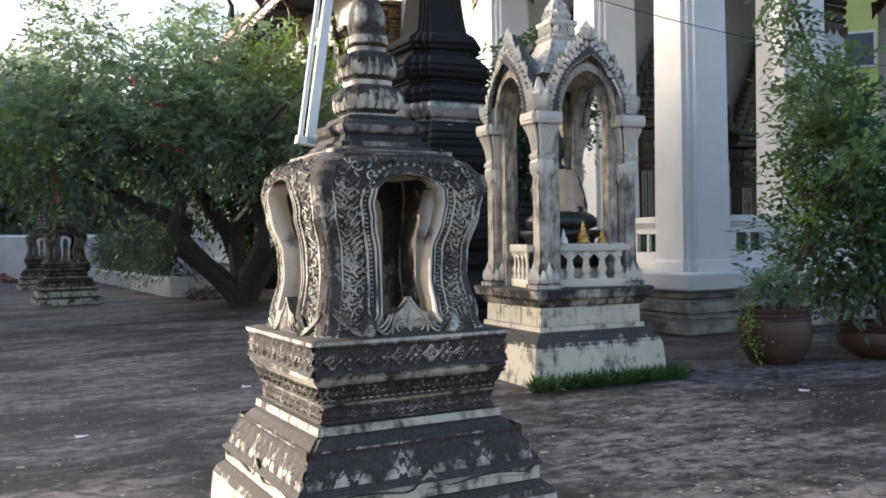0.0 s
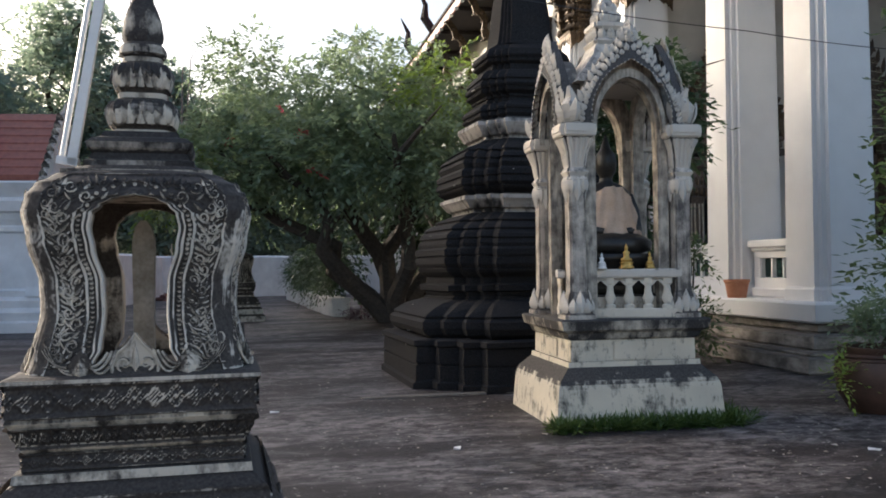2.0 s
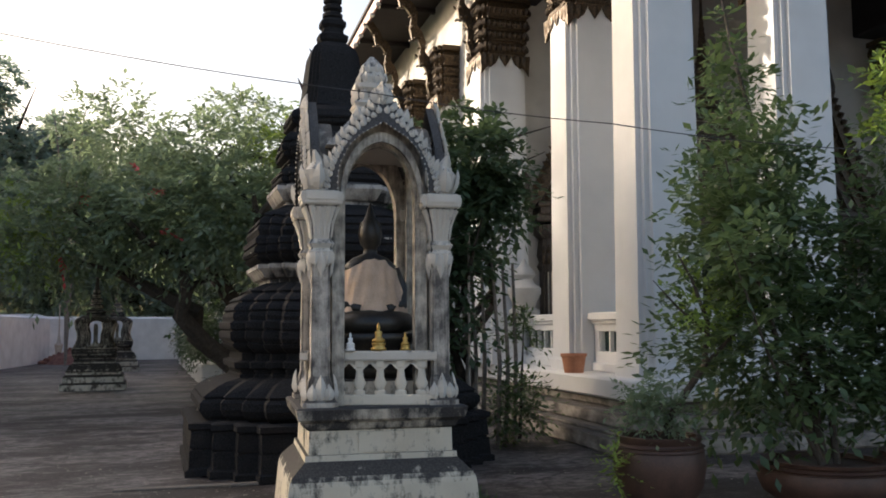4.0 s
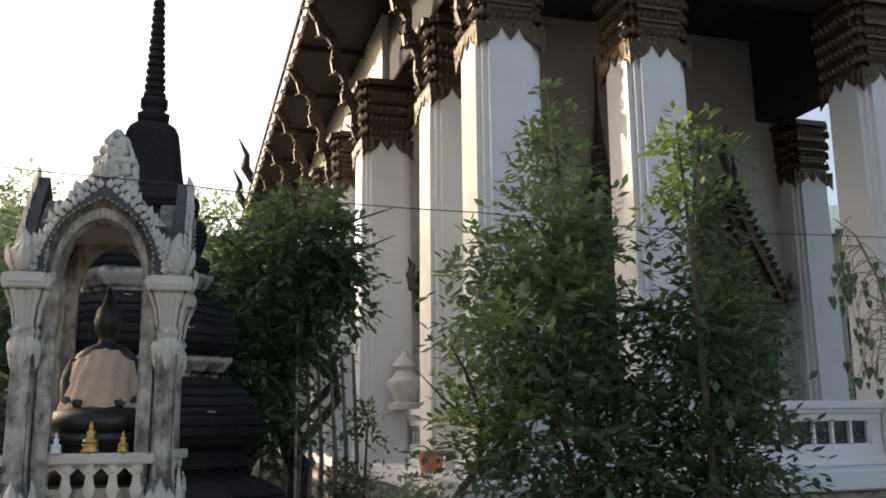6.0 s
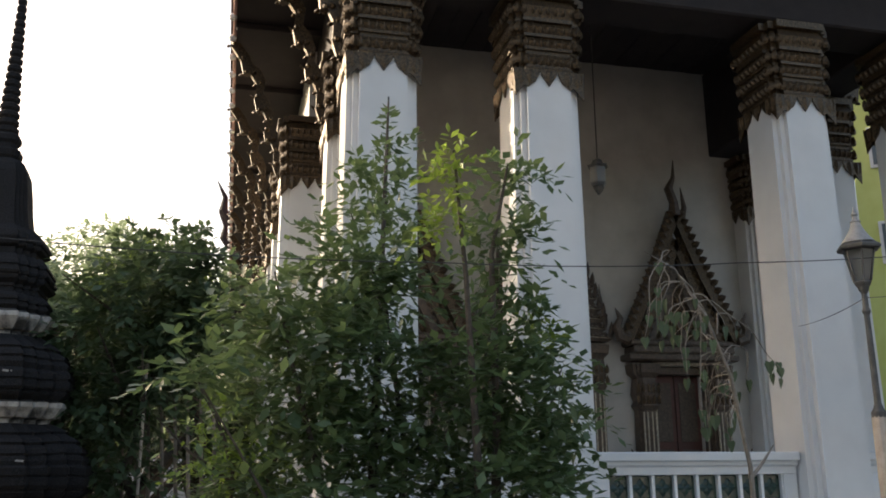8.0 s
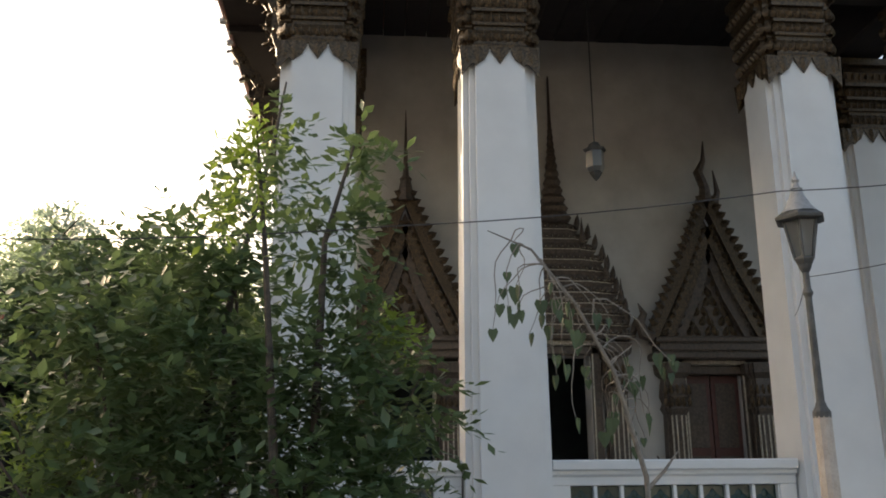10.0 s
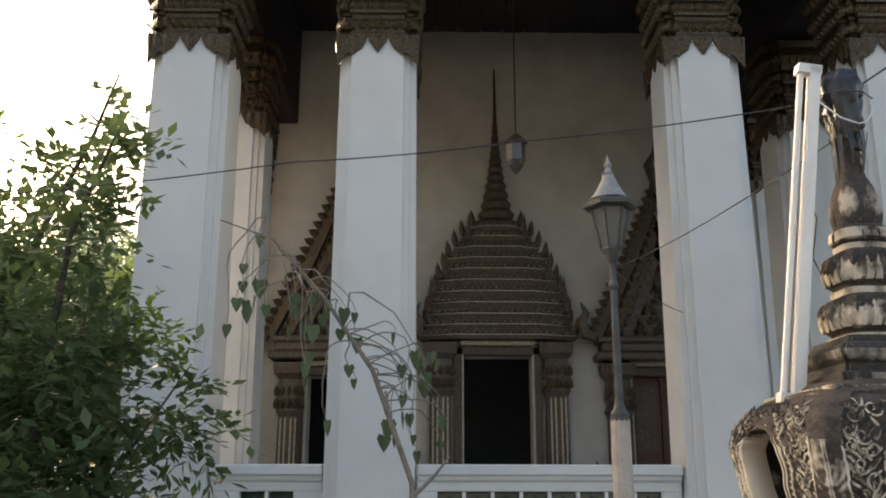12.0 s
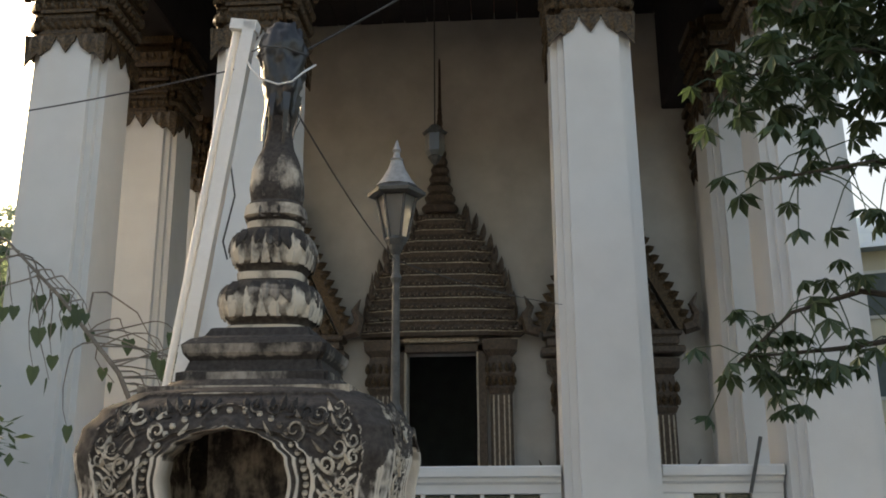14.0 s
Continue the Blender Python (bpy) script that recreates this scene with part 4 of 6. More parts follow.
g = G().stack(redent(0.15, 1), [(3.72, 0.15), (3.78, 0.19), (3.82, 0.155), (3.89, 0.145), (3.93, 0.18), (3.97, 0.18), (3.99, 0.12), (4.05, 0.13), (4.10, 0.095), (4.15, 0.10), (4.23, 0.05), (4.27, 0.02)])
fin = g.make("roof_finial", M_SHRINE_TOP, shrine)
g = G()
petal_row(g, 0.145, 3.80, 3, 0.15, 0.04, lean=0.06)
petal_row(g, 0.105, 4.00, 3, 0.11, 0.04, lean=0.02)
petal_row(g, 0.075, 4.10, 2, 0.10, 0.04, lean=-0.05)
g.make("finial_leaves", M_SHRINE_TOP, fin, kind="stuff")
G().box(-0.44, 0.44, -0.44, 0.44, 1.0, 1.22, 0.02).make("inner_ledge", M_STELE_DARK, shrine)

# the seated statue: one plain figure on a dark throne
g = G()
g.stack(rounded(3, 24), [(1.22, 0.40), (1.34, 0.40), (1.38, 0.34), (1.52, 0.36), (1.56, 0.42), (1.62, 0.42)])
g.loft([[(rx * math.cos(a), ry * math.sin(a) - 0.04, z) for a in (2 * math.pi * k / 24 for k in range(24))] for z, rx, ry in ((1.62, 0.30, 0.26), (1.66, 0.42, 0.34), (1.74, 0.43, 0.34), (1.80, 0.36, 0.28), (1.84, 0.24, 0.18))])
g.loft([[(rx * math.cos(a), ry * math.sin(a) + 0.06, z) for a in (2 * math.pi * k / 20 for k in range(20))] for z, rx, ry in ((1.78, 0.20, 0.14), (1.95, 0.18, 0.12), (2.15, 0.22, 0.13), (2.26, 0.25, 0.12), (2.33, 0.17, 0.10), (2.37, 0.07, 0.07), (2.42, 0.065, 0.065), (2.47, 0.10, 0.11), (2.56, 0.115, 0.125), (2.65, 0.10, 0.11), (2.70, 0.06, 0.065), (2.76, 0.04, 0.04), (2.86, 0.008, 0.008))])
for s in (-1, 1):
    g.tube([(s * 0.22, 0.06, 2.22), (s * 0.29, 0.04, 2.05), (s * 0.28, -0.06, 1.88), (s * 0.12, -0.20, 1.84)], [0.07, 0.065, 0.055, 0.045], 8)
statue = tagged(g.make("seated_statue", M_BRONZE, smooth="all"), "blackened bronze seated statue on a dark throne", "statue")
statue.matrix_basis = SH
g = G()
rings = []
for i in range(9):
    f = i / 8
    z = 2.26 - 0.50 * f
    ring = []
    for k in range(28):
        a = math.pi * (1.08 + 0.84 * k / 27)
        fold = 0.012 * math.sin(k * 1.5 + f * 5) + 0.01 * math.sin(k * 0.7 - f * 9)
        ring.append(((0.25 + 0.14 * f + fold) * math.cos(a), 0.05 + (0.17 + 0.13 * f + fold) * math.sin(a), z - 0.05 * math.cos(k * 0.23) + 0.03 * noise.noise(Vector((k * 0.3, f * 2, 1)))))
    rings.append(ring)
g.loft(rings, cap=False, closed=False)
g.loft([[(x * 0.96, y * 0.96 + 0.004, z) for x, y, z in ring] for ring in rings[::-1]], cap=False, closed=False)
tagged(g.make("robe_cloth", M_ROBE, smooth="all"), "faded saffron robe cloth draped over a statue", "cloth").matrix_basis = SH


def small_statue(x, y, z, s, material, label):
    g = G()
    g.stack(rounded(3, 12), [(0, 0.10), (0.03, 0.10), (0.05, 0.075), (0.08, 0.09), (0.10, 0.09)])
    g.loft([[(rx * math.cos(a), ry * math.sin(a), zz) for a in (2 * math.pi * k / 12 for k in range(12))] for zz, rx, ry in ((0.10, 0.06, 0.05), (0.12, 0.09, 0.065), (0.145, 0.08, 0.06), (0.16, 0.045, 0.035), (0.2, 0.042, 0.03), (0.24, 0.055, 0.032), (0.255, 0.02, 0.02), (0.265, 0.02, 0.02), (0.29, 0.028, 0.028), (0.315, 0.02, 0.02), (0.36, 0.003, 0.003))])
    ob = tagged(g.make("small_statue", material, smooth="all"), label, "statue", "offerings on the shrine rail")
    ob.matrix_basis = SH @ pose(x, y, z) @ Matrix.Scale(s, 4)


small_statue(-0.01, -0.50, 1.472, 0.68, M_GOLD_STATUE, "small gilded seated statue on the shrine rail")
small_statue(0.23, -0.50, 1.472, 0.46, M_GOLD_STATUE, "tiny gilded seated statue on the shrine rail")
small_statue(-0.26, -0.50, 1.472, 0.45, M_TRIM_WHITE, "tiny white seated statue on the shrine rail")
rng = np.random.default_rng(5)
tufts = []
for k in range(760):
    e = rng.integers(0, 4)
    p, q = rng.uniform(-0.9, 0.95), 0.84 + abs(rng.normal(0, 0.09))
    if e == 0 or (e == 1 and rng.random() < 0.5):
        tufts.append(((p, -q, 0.0), (0, -0.2, 1)))
    elif e == 2:
        tufts.append(((q, p, 0.0), (0.2, 0, 1)))
moss = cloud_object("grass_tuft", [leaf_cloud([((*(SH @ Vector(p))[:2], 0.03), w) for p, w in tufts], 9, 0.13, 4, 0.09, 0.1, 0.8, 1.3)], L_GRASS)
tagged(moss, "low green grass along the shrine foot", "grass", kind="stuff")


# ---- carved boundary-stone shrines ----
def half_at(z, table):
    for (z0, h0), (z1, h1) in zip(table, table[1:]):
        if z0 <= z <= z1:
            f = (z - z0) / (z1 - z0)
            f = f * f * (3 - 2 * f)
            return h0 + (h1 - h0) * f
    return table[-1][1]


BODY = [(1.09, 0.43), (1.16, 0.412), (1.36, 0.378), (1.46, 0.382), (1.64, 0.425), (1.75, 0.443), (1.81, 0.432), (1.86, 0.40), (1.905, 0.34), (1.935, 0.27), (1.95, 0.255)]
BULGE, PULL = 0.014, 0.036  # how far a face swells, and how far its corners draw back
HOLE = [(1.13, 0.16), (1.20, 0.130), (1.34, 0.118), (1.46, 0.122), (1.60, 0.155), (1.68, 0.168), (1.735, 0.158), (1.77, 0.128), (1.795, 0.085), (1.807, 0.04), (1.8101, 0.0)]


def stele_body(ob, rows=190, cols=60):
    """Four swelling carved faces, each pierced by a waisted arch."""
    for right, out in SIDES:
        r, o = Vector(right), Vector(out)
        g = G()
        zs = [1.09 + (1.95 - 1.09) * i / (rows - 1) for i in range(rows)]
        for s in (-1, 1):
            outer, inner, edge = [], [], []
            for z in zs:
                h = half_at(z, BODY)
                w = 0.0 if z > 1.81 or z < 1.13 else half_at(z, HOLE)
                lo, li = [], []
                for k in range(cols + 1):
                    x = w + (h - w) * k / cols
                    d = x - w if 1.13 <= z <= 1.81 else math.hypot(x, z - 1.81) if z > 1.81 else 0.2
                    t4 = (x / h) ** 4
                    bulge = BULGE * (1 - (x / h) ** 2) - PULL * t4
                    xr = x * (1 - PULL / h * t4)
                    rel = 0.0
                    if 1.10 < z < 1.90 and k < cols:
                        if d < 0.016:
                            rel = 0.010 * math.sin(math.pi * d / 0.016)
                        elif d < 0.034:
                            rel = 0.007 * math.sin(math.pi * (d - 0.016) / 0.018)
                        elif d < 0.060:
                            rel = -0.007
                        elif d < 0.072:
                            rel = 0.006
                        elif h - x > 0.075:
                            rel = 0.010 * acanthus(x, z + 0.02 * noise.noise(Vector((x * 9, z * 9, s))), (w + h) * 0.5 + 0.01) * (0.45 + 0.55 * ornament(x * 2.2, z * 2.2)) - 0.008
                        elif h - x > 0.062:
                            rel = 0.006
                        else:
                            rel = 0.003 * ornament(x * 1.6, z * 1.6) + 0.002
                    lo.append(o * (h + bulge + rel) + r * s * xr + Vector((0, 0, z)))
                    li.append(o * (h - 0.075) + r * s * min(x, h - 0.075) + Vector((0, 0, z)))
                outer.append(lo)
                inner.append(li)
            n = cols + 1
            vs = [p for q in outer for p in q] + [p for q in inner for p in q]
            base = rows * n
            fs = []
            for i in range(rows - 1):
                for j in range(cols):
                    a = i * n + j
                    q = (a, a + 1, a + n + 1, a + n)
                    fs.append(q if s > 0 else q[::-1])
                    q = tuple(base + t for t in q)
                    fs.append(q[::-1] if s > 0 else q)
                a = i * n
                if 1.13 <= zs[i] and zs[i + 1] <= 1.83:
                    q = (a, a + n, base + a + n, base + a)
                    fs.append(q if s > 0 else q[::-1])
            g.add(vs, fs)
        face = g.make("pierced_face", M_STELE_FACE, ob, smooth="all")

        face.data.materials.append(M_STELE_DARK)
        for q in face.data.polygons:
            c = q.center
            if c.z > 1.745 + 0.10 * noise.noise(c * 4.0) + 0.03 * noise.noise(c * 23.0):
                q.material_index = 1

        def on(x, z, lift=0.0):
            h = half_at(z, BODY)
            t4 = (abs(x) / h) ** 4
            return o * (h + BULGE * (1 - (x / h) ** 2) - PULL * t4 + lift) + r * x * (1 - PULL / h * t4) + Vector((0, 0, z))

        def leaf(g, x, z, ang, w, h, d):
            """A curled leaf lying on the swelling face, turned by ang from upright."""
            p, q = on(x, z, -0.002), on(x + 0.01 * math.sin(ang), z + 0.01 * math.cos(ang), -0.002)
            u = (q - p).normalized()
            n = (on(x + 0.01, z) - on(x - 0.01, z)).cross(Vector((0, 0, 1)) + o * ((half_at(z + 0.01, BODY) - half_at(z - 0.01, BODY)) / 0.02)).normalized()
            g.petal(p, u.cross(n), u, n, w, h, d)

        def line(g, pts, radius, lift=0.001):
            n = len(pts)
            g.tube([on(x, z, lift) for x, z in pts], [radius * (1 - 0.55 * i / (n - 1)) for i in range(n)], 5)

        def scroll(g, x, z, size, s, turn, radius):
            """A tendril that winds inwards from a tail below."""
            pts = []
            for i in range(15):
                f = i / 14
                a = turn + f * 7.2
                q = size * (1 - 0.8 * f)
                pts.append((x + s * q * math.cos(a), z + q * math.sin(a)))
            line(g, pts, radius)

        g = G()
        for s in (-1, 1):
            for k in range(34):
                z = 1.155 + 0.0192 * k
                w = half_at(min(z, 1.805), HOLE) + 0.047
                if z < 1.77:
                    g.ball(on(s * w, z, -0.003), 0.0088, 6)
        for k in range(11):
            a = math.pi * (0.09 + 0.82 * k / 10)
            g.ball(on(0.165 * math.cos(a), 1.775 + 0.082 * math.sin(a), -0.003), 0.0088, 6)
        carve, crown = G(), G()
        rnd = random.Random(31)
        for s in (-1, 1):
            for k in range(17):
                z = 1.175 + 0.042 * k
                w, h = half_at(min(z, 1.805), HOLE), half_at(z, BODY)
                lo, hi = w + 0.074, h - 0.07
                wide = hi - lo
                if wide < 0.02:
                    continue
                j = rnd.uniform(0.85, 1.15)
                mid = lo + wide * (0.42 + 0.16 * (-1) ** k)
                scroll(carve, s * mid, z, min(0.026, wide * 0.36) * j, s, 3.6 + (k % 2) * 1.4, 0.0058)
                for q in (-1, 1):
                    leaf(carve, s * (mid + q * wide * 0.24), z - 0.012, s * q * (0.75 + rnd.uniform(-0.25, 0.25)), 0.016 * j, 0.042 * j, 0.009)
                if wide > 0.12:
                    scroll(carve, s * (lo + wide * 0.82), z + 0.018, 0.022 * j, s, 1.0 + k, 0.005)
                    leaf(carve, s * (lo + wide * 0.75), z, s * -0.5, 0.02, 0.045 * j, 0.009)
            for k in range(8):
                a = 0.12 + 0.17 * k
                leaf(crown, s * (0.015 + 0.19 * math.sin(a * 1.1)), 1.812 + 0.055 * math.cos(a), s * (a * 0.9 - 0.3), 0.022, 0.045, 0.010)
                scroll(crown, s * (0.04 + 0.27 * math.sin(a * 1.05)), 1.79 + 0.075 * math.cos(a), 0.019, s, 2.0 + k, 0.005)
        carve.make("stucco_foliage", M_STELE, face, kind="stuff")
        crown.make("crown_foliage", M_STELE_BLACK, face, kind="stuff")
        g.make("beading", M_STELE, face, kind="stuff")
        # the curling waves and palmettes along the foot
        g = G()
        for s in (-1, 1):
            for k in range(3):
                line(g, [(s * (0.07 + 0.016 * k + 0.12 * f), 1.105 + 0.014 * k + 0.09 * (1 - k * 0.2) * (2 * f - 1) ** 2) for f in (i / 10 for i in range(11))], 0.0075, 0.008)
                line(g, [(s * (0.235 + 0.012 * k + 0.115 * f), 1.105 + 0.014 * k + 0.11 * (1 - k * 0.2) * f * f) for f in (i / 8 for i in range(9))], 0.0075, 0.008)
            scroll(g, s * 0.345, 1.235, 0.028, s, 4.2, 0.007)
            scroll(g, s * 0.300, 1.17, 0.022, s, 2.2, 0.006)
            for ww, hh, lift in ((0.095, 0.105, 0.004), (0.062, 0.080, 0.014), (0.03, 0.05, 0.024)):
                g.petal(on(s * 0.205, 1.094, lift - 0.008), r, (0, 0, 1), o, ww, hh, 0.014)
        g.make("foot_scroll", M_STELE, face, kind="stuff")
        g = G()
        out_ = [(0.085, 0.0), (0.09, 0.05), (0.07, 0.095), (0.035, 0.125), (0.012, 0.155), (0.0, 0.175)]
        g.slab([(x, z) for x, z in out_] + [(-x, z) for x, z in out_[-2::-1]], o * 0.375 + Vector((0, 0, 1.086)), r, (0, 0, 1), o, 0.05)
        for s in (-1, 1):
            g.tube([o * 0.428 + r * s * x + Vector((0, 0, 1.086 + z)) for x, z in out_], [0.008, 0.008, 0.008, 0.007, 0.006, 0.005], 6)
            pts = [(0.042 + (0.030 - 0.022 * i / 12) * math.cos(-1.2 + i * 0.55), 0.052 + (0.030 - 0.022 * i / 12) * math.sin(-1.2 + i * 0.55)) for i in range(13)]
            g.tube([o * 0.428 + r * s * x + Vector((0, 0, 1.086 + z)) for x, z in pts], 0.0065, 5)
        g.petal(o * 0.425 + Vector((0, 0, 1.10)), r, (0, 0, 1), o, 0.03, 0.12, 0.014)
        g.make("heart_palmette", M_STELE_DARK, face)


def relief_band(ob, name, half, z0, z1, material, reps, depth=0.014, slope=0.0):
    """A carved frieze round a square block, as fine relief."""
    g = G()
    nx, nz = reps * 20, 16
    for right, out in SIDES:
        r, o = Vector(right), Vector(out)
        vs, fs = [], []
        for i in range(nz + 1):
            for j in range(nx + 1):
                u, v = j / nx, i / nz
                cx, cy = (u * reps) % 1.0 - 0.5, (v - 0.5) * 0.95
                rr, th = math.hypot(cx, cy), math.atan2(cy, cx)
                flower = 1.0 if rr < 0.07 else 0.25 if rr < 0.10 else 0.85 if rr < 0.17 + 0.14 * abs(math.cos(2 * th)) else 0.0
                dx = 0.5 - abs(cx)
                knot = abs(dx + abs(cy) * 0.6 - 0.2)
                rel = max(flower, 0.8 if knot < 0.035 or math.hypot(dx, cy) < 0.09 else 0.0) * (0.8 + 0.4 * noise.noise(Vector((u * reps * 5, v * 5, half))))
                edge = min(1.0, min(v, 1 - v) * 9)
                rel = rel * edge + (1.1 if v < 0.07 or v > 0.93 else 0)
                h = half + slope * (v - 0.5)
                vs.append(o * (h + depth * rel) + r * (2 * u - 1) * h + Vector((0, 0, z0 + (z1 - z0) * v)))
        for i in range(nz):
            for j in range(nx):
                a = i * (nx + 1) + j
                fs.append((a, a + 1, a + nx + 2, a + nx + 1))
        g.add(vs, fs)
    return g.make(name, material, ob, smooth="all", kind="stuff")


def tiered_top(ob):
    g = G().stack(redent(0.06, 1), [(1.94, 0.225), (1.975, 0.225), (1.982, 0.205), (2.01, 0.195), (2.03, 0.212), (2.055, 0.218), (2.075, 0.195), (2.085, 0.165), (2.11, 0.15)])
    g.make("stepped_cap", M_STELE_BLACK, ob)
    z = 2.10
    for r, t in ((0.150, 0.165), (0.125, 0.165)):
        tier = G().stack(rounded(4.5, 32), [(z, r * 0.82), (z + 0.022, r * 0.84), (z + 0.026, r * 0.76), (z + 0.036, r * 0.78), (z + 0.055, r * 0.93), (z + t * 0.52, r * 1.0), (z + t * 0.68, r * 0.98), (z + t * 0.82, r * 0.90), (z + t * 0.93, r * 0.78), (z + t, r * 0.66)]).make("lotus_tier", M_STELE, ob, smooth=True)
        up, down = G(), G()
        for k in range(20):
            a = 2 * math.pi * k / 20
            for g, zz, flip, off in ((up, z + 0.045, 1, 0.0), (down, z + t * 0.92, -1, 0.1 * math.sin(k * 5.1))):
                d = Vector((math.cos(a + off), math.sin(a + off), 0))
                f = (abs(d.x) ** 4.5 + abs(d.y) ** 4.5) ** (-1 / 4.5)
                side = Vector((-d.y, d.x, 0))
                g.petal(d * r * f * (0.90 if flip > 0 else 0.83) + Vector((0, 0, zz)), side * flip, (Vector((0, 0, flip)) + d * (0.12 if flip > 0 else 0.45)).normalized(), d, r * (0.34 if flip > 0 else 0.40), t * (0.55 if flip > 0 else 0.34 + 0.16 * abs(math.sin(k * 2.7))), r * (0.09 if flip > 0 else 0.12))
        up.make("lotus_petals", M_STELE, tier, kind="stuff")
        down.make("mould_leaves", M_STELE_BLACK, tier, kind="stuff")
        z += t
    g = G().stack(rounded(3, 24), [(z, 0.085), (z + 0.02, 0.088), (z + 0.025, 0.080), (z + 0.04, 0.098), (z + 0.075, 0.094), (z + 0.09, 0.078), (z + 0.13, 0.086), (z + 0.19, 0.082), (z + 0.24, 0.066), (z + 0.28, 0.048), (z + 0.33, 0.040), (z + 0.44, 0.038), (z + 0.50, 0.042), (z + 0.56, 0.050)])
    bud = g.make("bud_finial", M_STELE_DARK, ob, smooth=True)
    g = G()
    for k in range(10):
        a = 2 * math.pi * k / 10
        d = Vector((math.cos(a), math.sin(a), 0))
        for zz, rr, h in ((z + 0.03, 0.088, 0.06), (z + 0.10, 0.076, 0.11)):
            g.petal(d * rr + Vector((0, 0, zz)), Vector((-d.y, d.x, 0)), (Vector((0, 0, 1)) - d * 0.12).normalized(), d, 0.05, h, 0.018)
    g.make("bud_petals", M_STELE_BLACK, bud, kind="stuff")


def build_stele(at, label, core=1.0, core_m=None):
    ob = empty("boundary_stone_shrine", label, "shrine", "boundary stone shrines", at)
    G().stack(square, [(0.0, 0.70), (0.15, 0.70), (0.17, 0.68), (0.20, 0.645), (0.34, 0.635), (0.37, 0.62), (0.40, 0.585)]).make("foot_step", M_STELE, ob)
    lotus = G().stack(redent(0.035, 1), [(0.40, 0.555), (0.43, 0.575), (0.48, 0.575), (0.54, 0.56), (0.60, 0.53), (0.645, 0.50), (0.675, 0.47), (0.69, 0.44)]).make("lotus_base", M_STELE_DARK, ob)
    relief_band(ob, "lotus_carving", 0.545, 0.47, 0.65, M_STELE_DARK, 5, 0.014, -0.075)
    # the wavy pale lip that laps up over the lotus
    for right, out in SIDES:
        r, o = Vector(right), Vector(out)
        top = []
        for k in range(33):
            u = -1 + k / 16
            q = abs(u)
            top.append((u * 0.575, 0.028 + 0.085 * max(0.0, 1 - q / 0.16) ** 1.4 + 0.022 * (1 - math.cos(2 * math.pi * (q - 0.1) / 0.9)) * 0.5 + 0.05 * max(0.0, (q - 0.86) / 0.14) ** 1.5))
        lip = G().slab([(-0.575, 0.0), (0.575, 0.0)] + top[::-1], o * 0.566 + Vector((0, 0, 0.405)), r, (0, 0, 1), o, 0.016)
        lip.tube([o * 0.584 + r * x + Vector((0, 0, 0.405 + z)) for x, z in top], 0.009, 6)
        lip.make("wavy_lip", M_STELE, lotus)
    G().stack(square, [(0.69, 0.455), (0.725, 0.45), (0.73, 0.42), (0.80, 0.412), (0.81, 0.425), (0.86, 0.43), (0.90, 0.455), (0.925, 0.475), (0.94, 0.47), (0.945, 0.462), (1.07, 0.462), (1.075, 0.488), (1.09, 0.488), (1.10, 0.45)]).make("pedestal", M_STELE_DARK, ob)
    relief_band(ob, "waist_carving", 0.420, 0.735, 0.80, M_STELE_DARK, 9, 0.012)
    relief_band(ob, "waist_leaves", 0.440, 0.82, 0.905, M_STELE_DARK, 12, 0.02, 0.04)
    relief_band(ob, "flower_frieze", 0.470, 0.945, 1.075, M_STELE_DARK, 6, 0.016)
    stele_body(ob)
    # Block added inside so the openings look dark from below.
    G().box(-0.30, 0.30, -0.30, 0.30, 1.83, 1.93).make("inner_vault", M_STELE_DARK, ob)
    G().stack(lambda h: [(-h * core, -0.045), (h * core, -0.045), (h * core, 0.045), (-h * core, 0.045)], [(1.09, 0.046), (1.3, 0.042), (1.55, 0.047), (1.64, 0.047), (1.70, 0.034), (1.73, 0.012)] if core < 2 else [(1.09, 0.046), (1.45, 0.044), (1.83, 0.047)]).make("inner_stone", core_m or M_STELE_CORE, ob)
    tiered_top(ob)
    return ob


stele = build_stele(pose(1.585, 4.06, 0, 0, 0, 2.5), "blackened stucco shrine with arched openings")
# Core widened and blackened to make the openings look dark inside.
stele_east = build_stele(pose(15.03, 4.25, 0.09, 0, 0, 1.0), "blackened stucco shrine, openings filled by an added dark slab", 3.6, M_STELE_BLACK)
stele_east.scale = (0.955, 0.955, 1.0)
for x, y, sc in ((1.25, 26.9, 1.05), (0.9, 38.0, 1.1)):
    o = copy_thing(stele, pose(x, y, 0, 0, 0, 3))
    o.scale = (sc * 1.15, sc * 1.15, sc)
tagged(G().box(14.3, 15.75, 3.6, 5.05, 0.0, 0.088, 0.015).make("paving_pad", M_PLINTH), "low concrete pad under a boundary stone shrine", "pad", kind="structure")


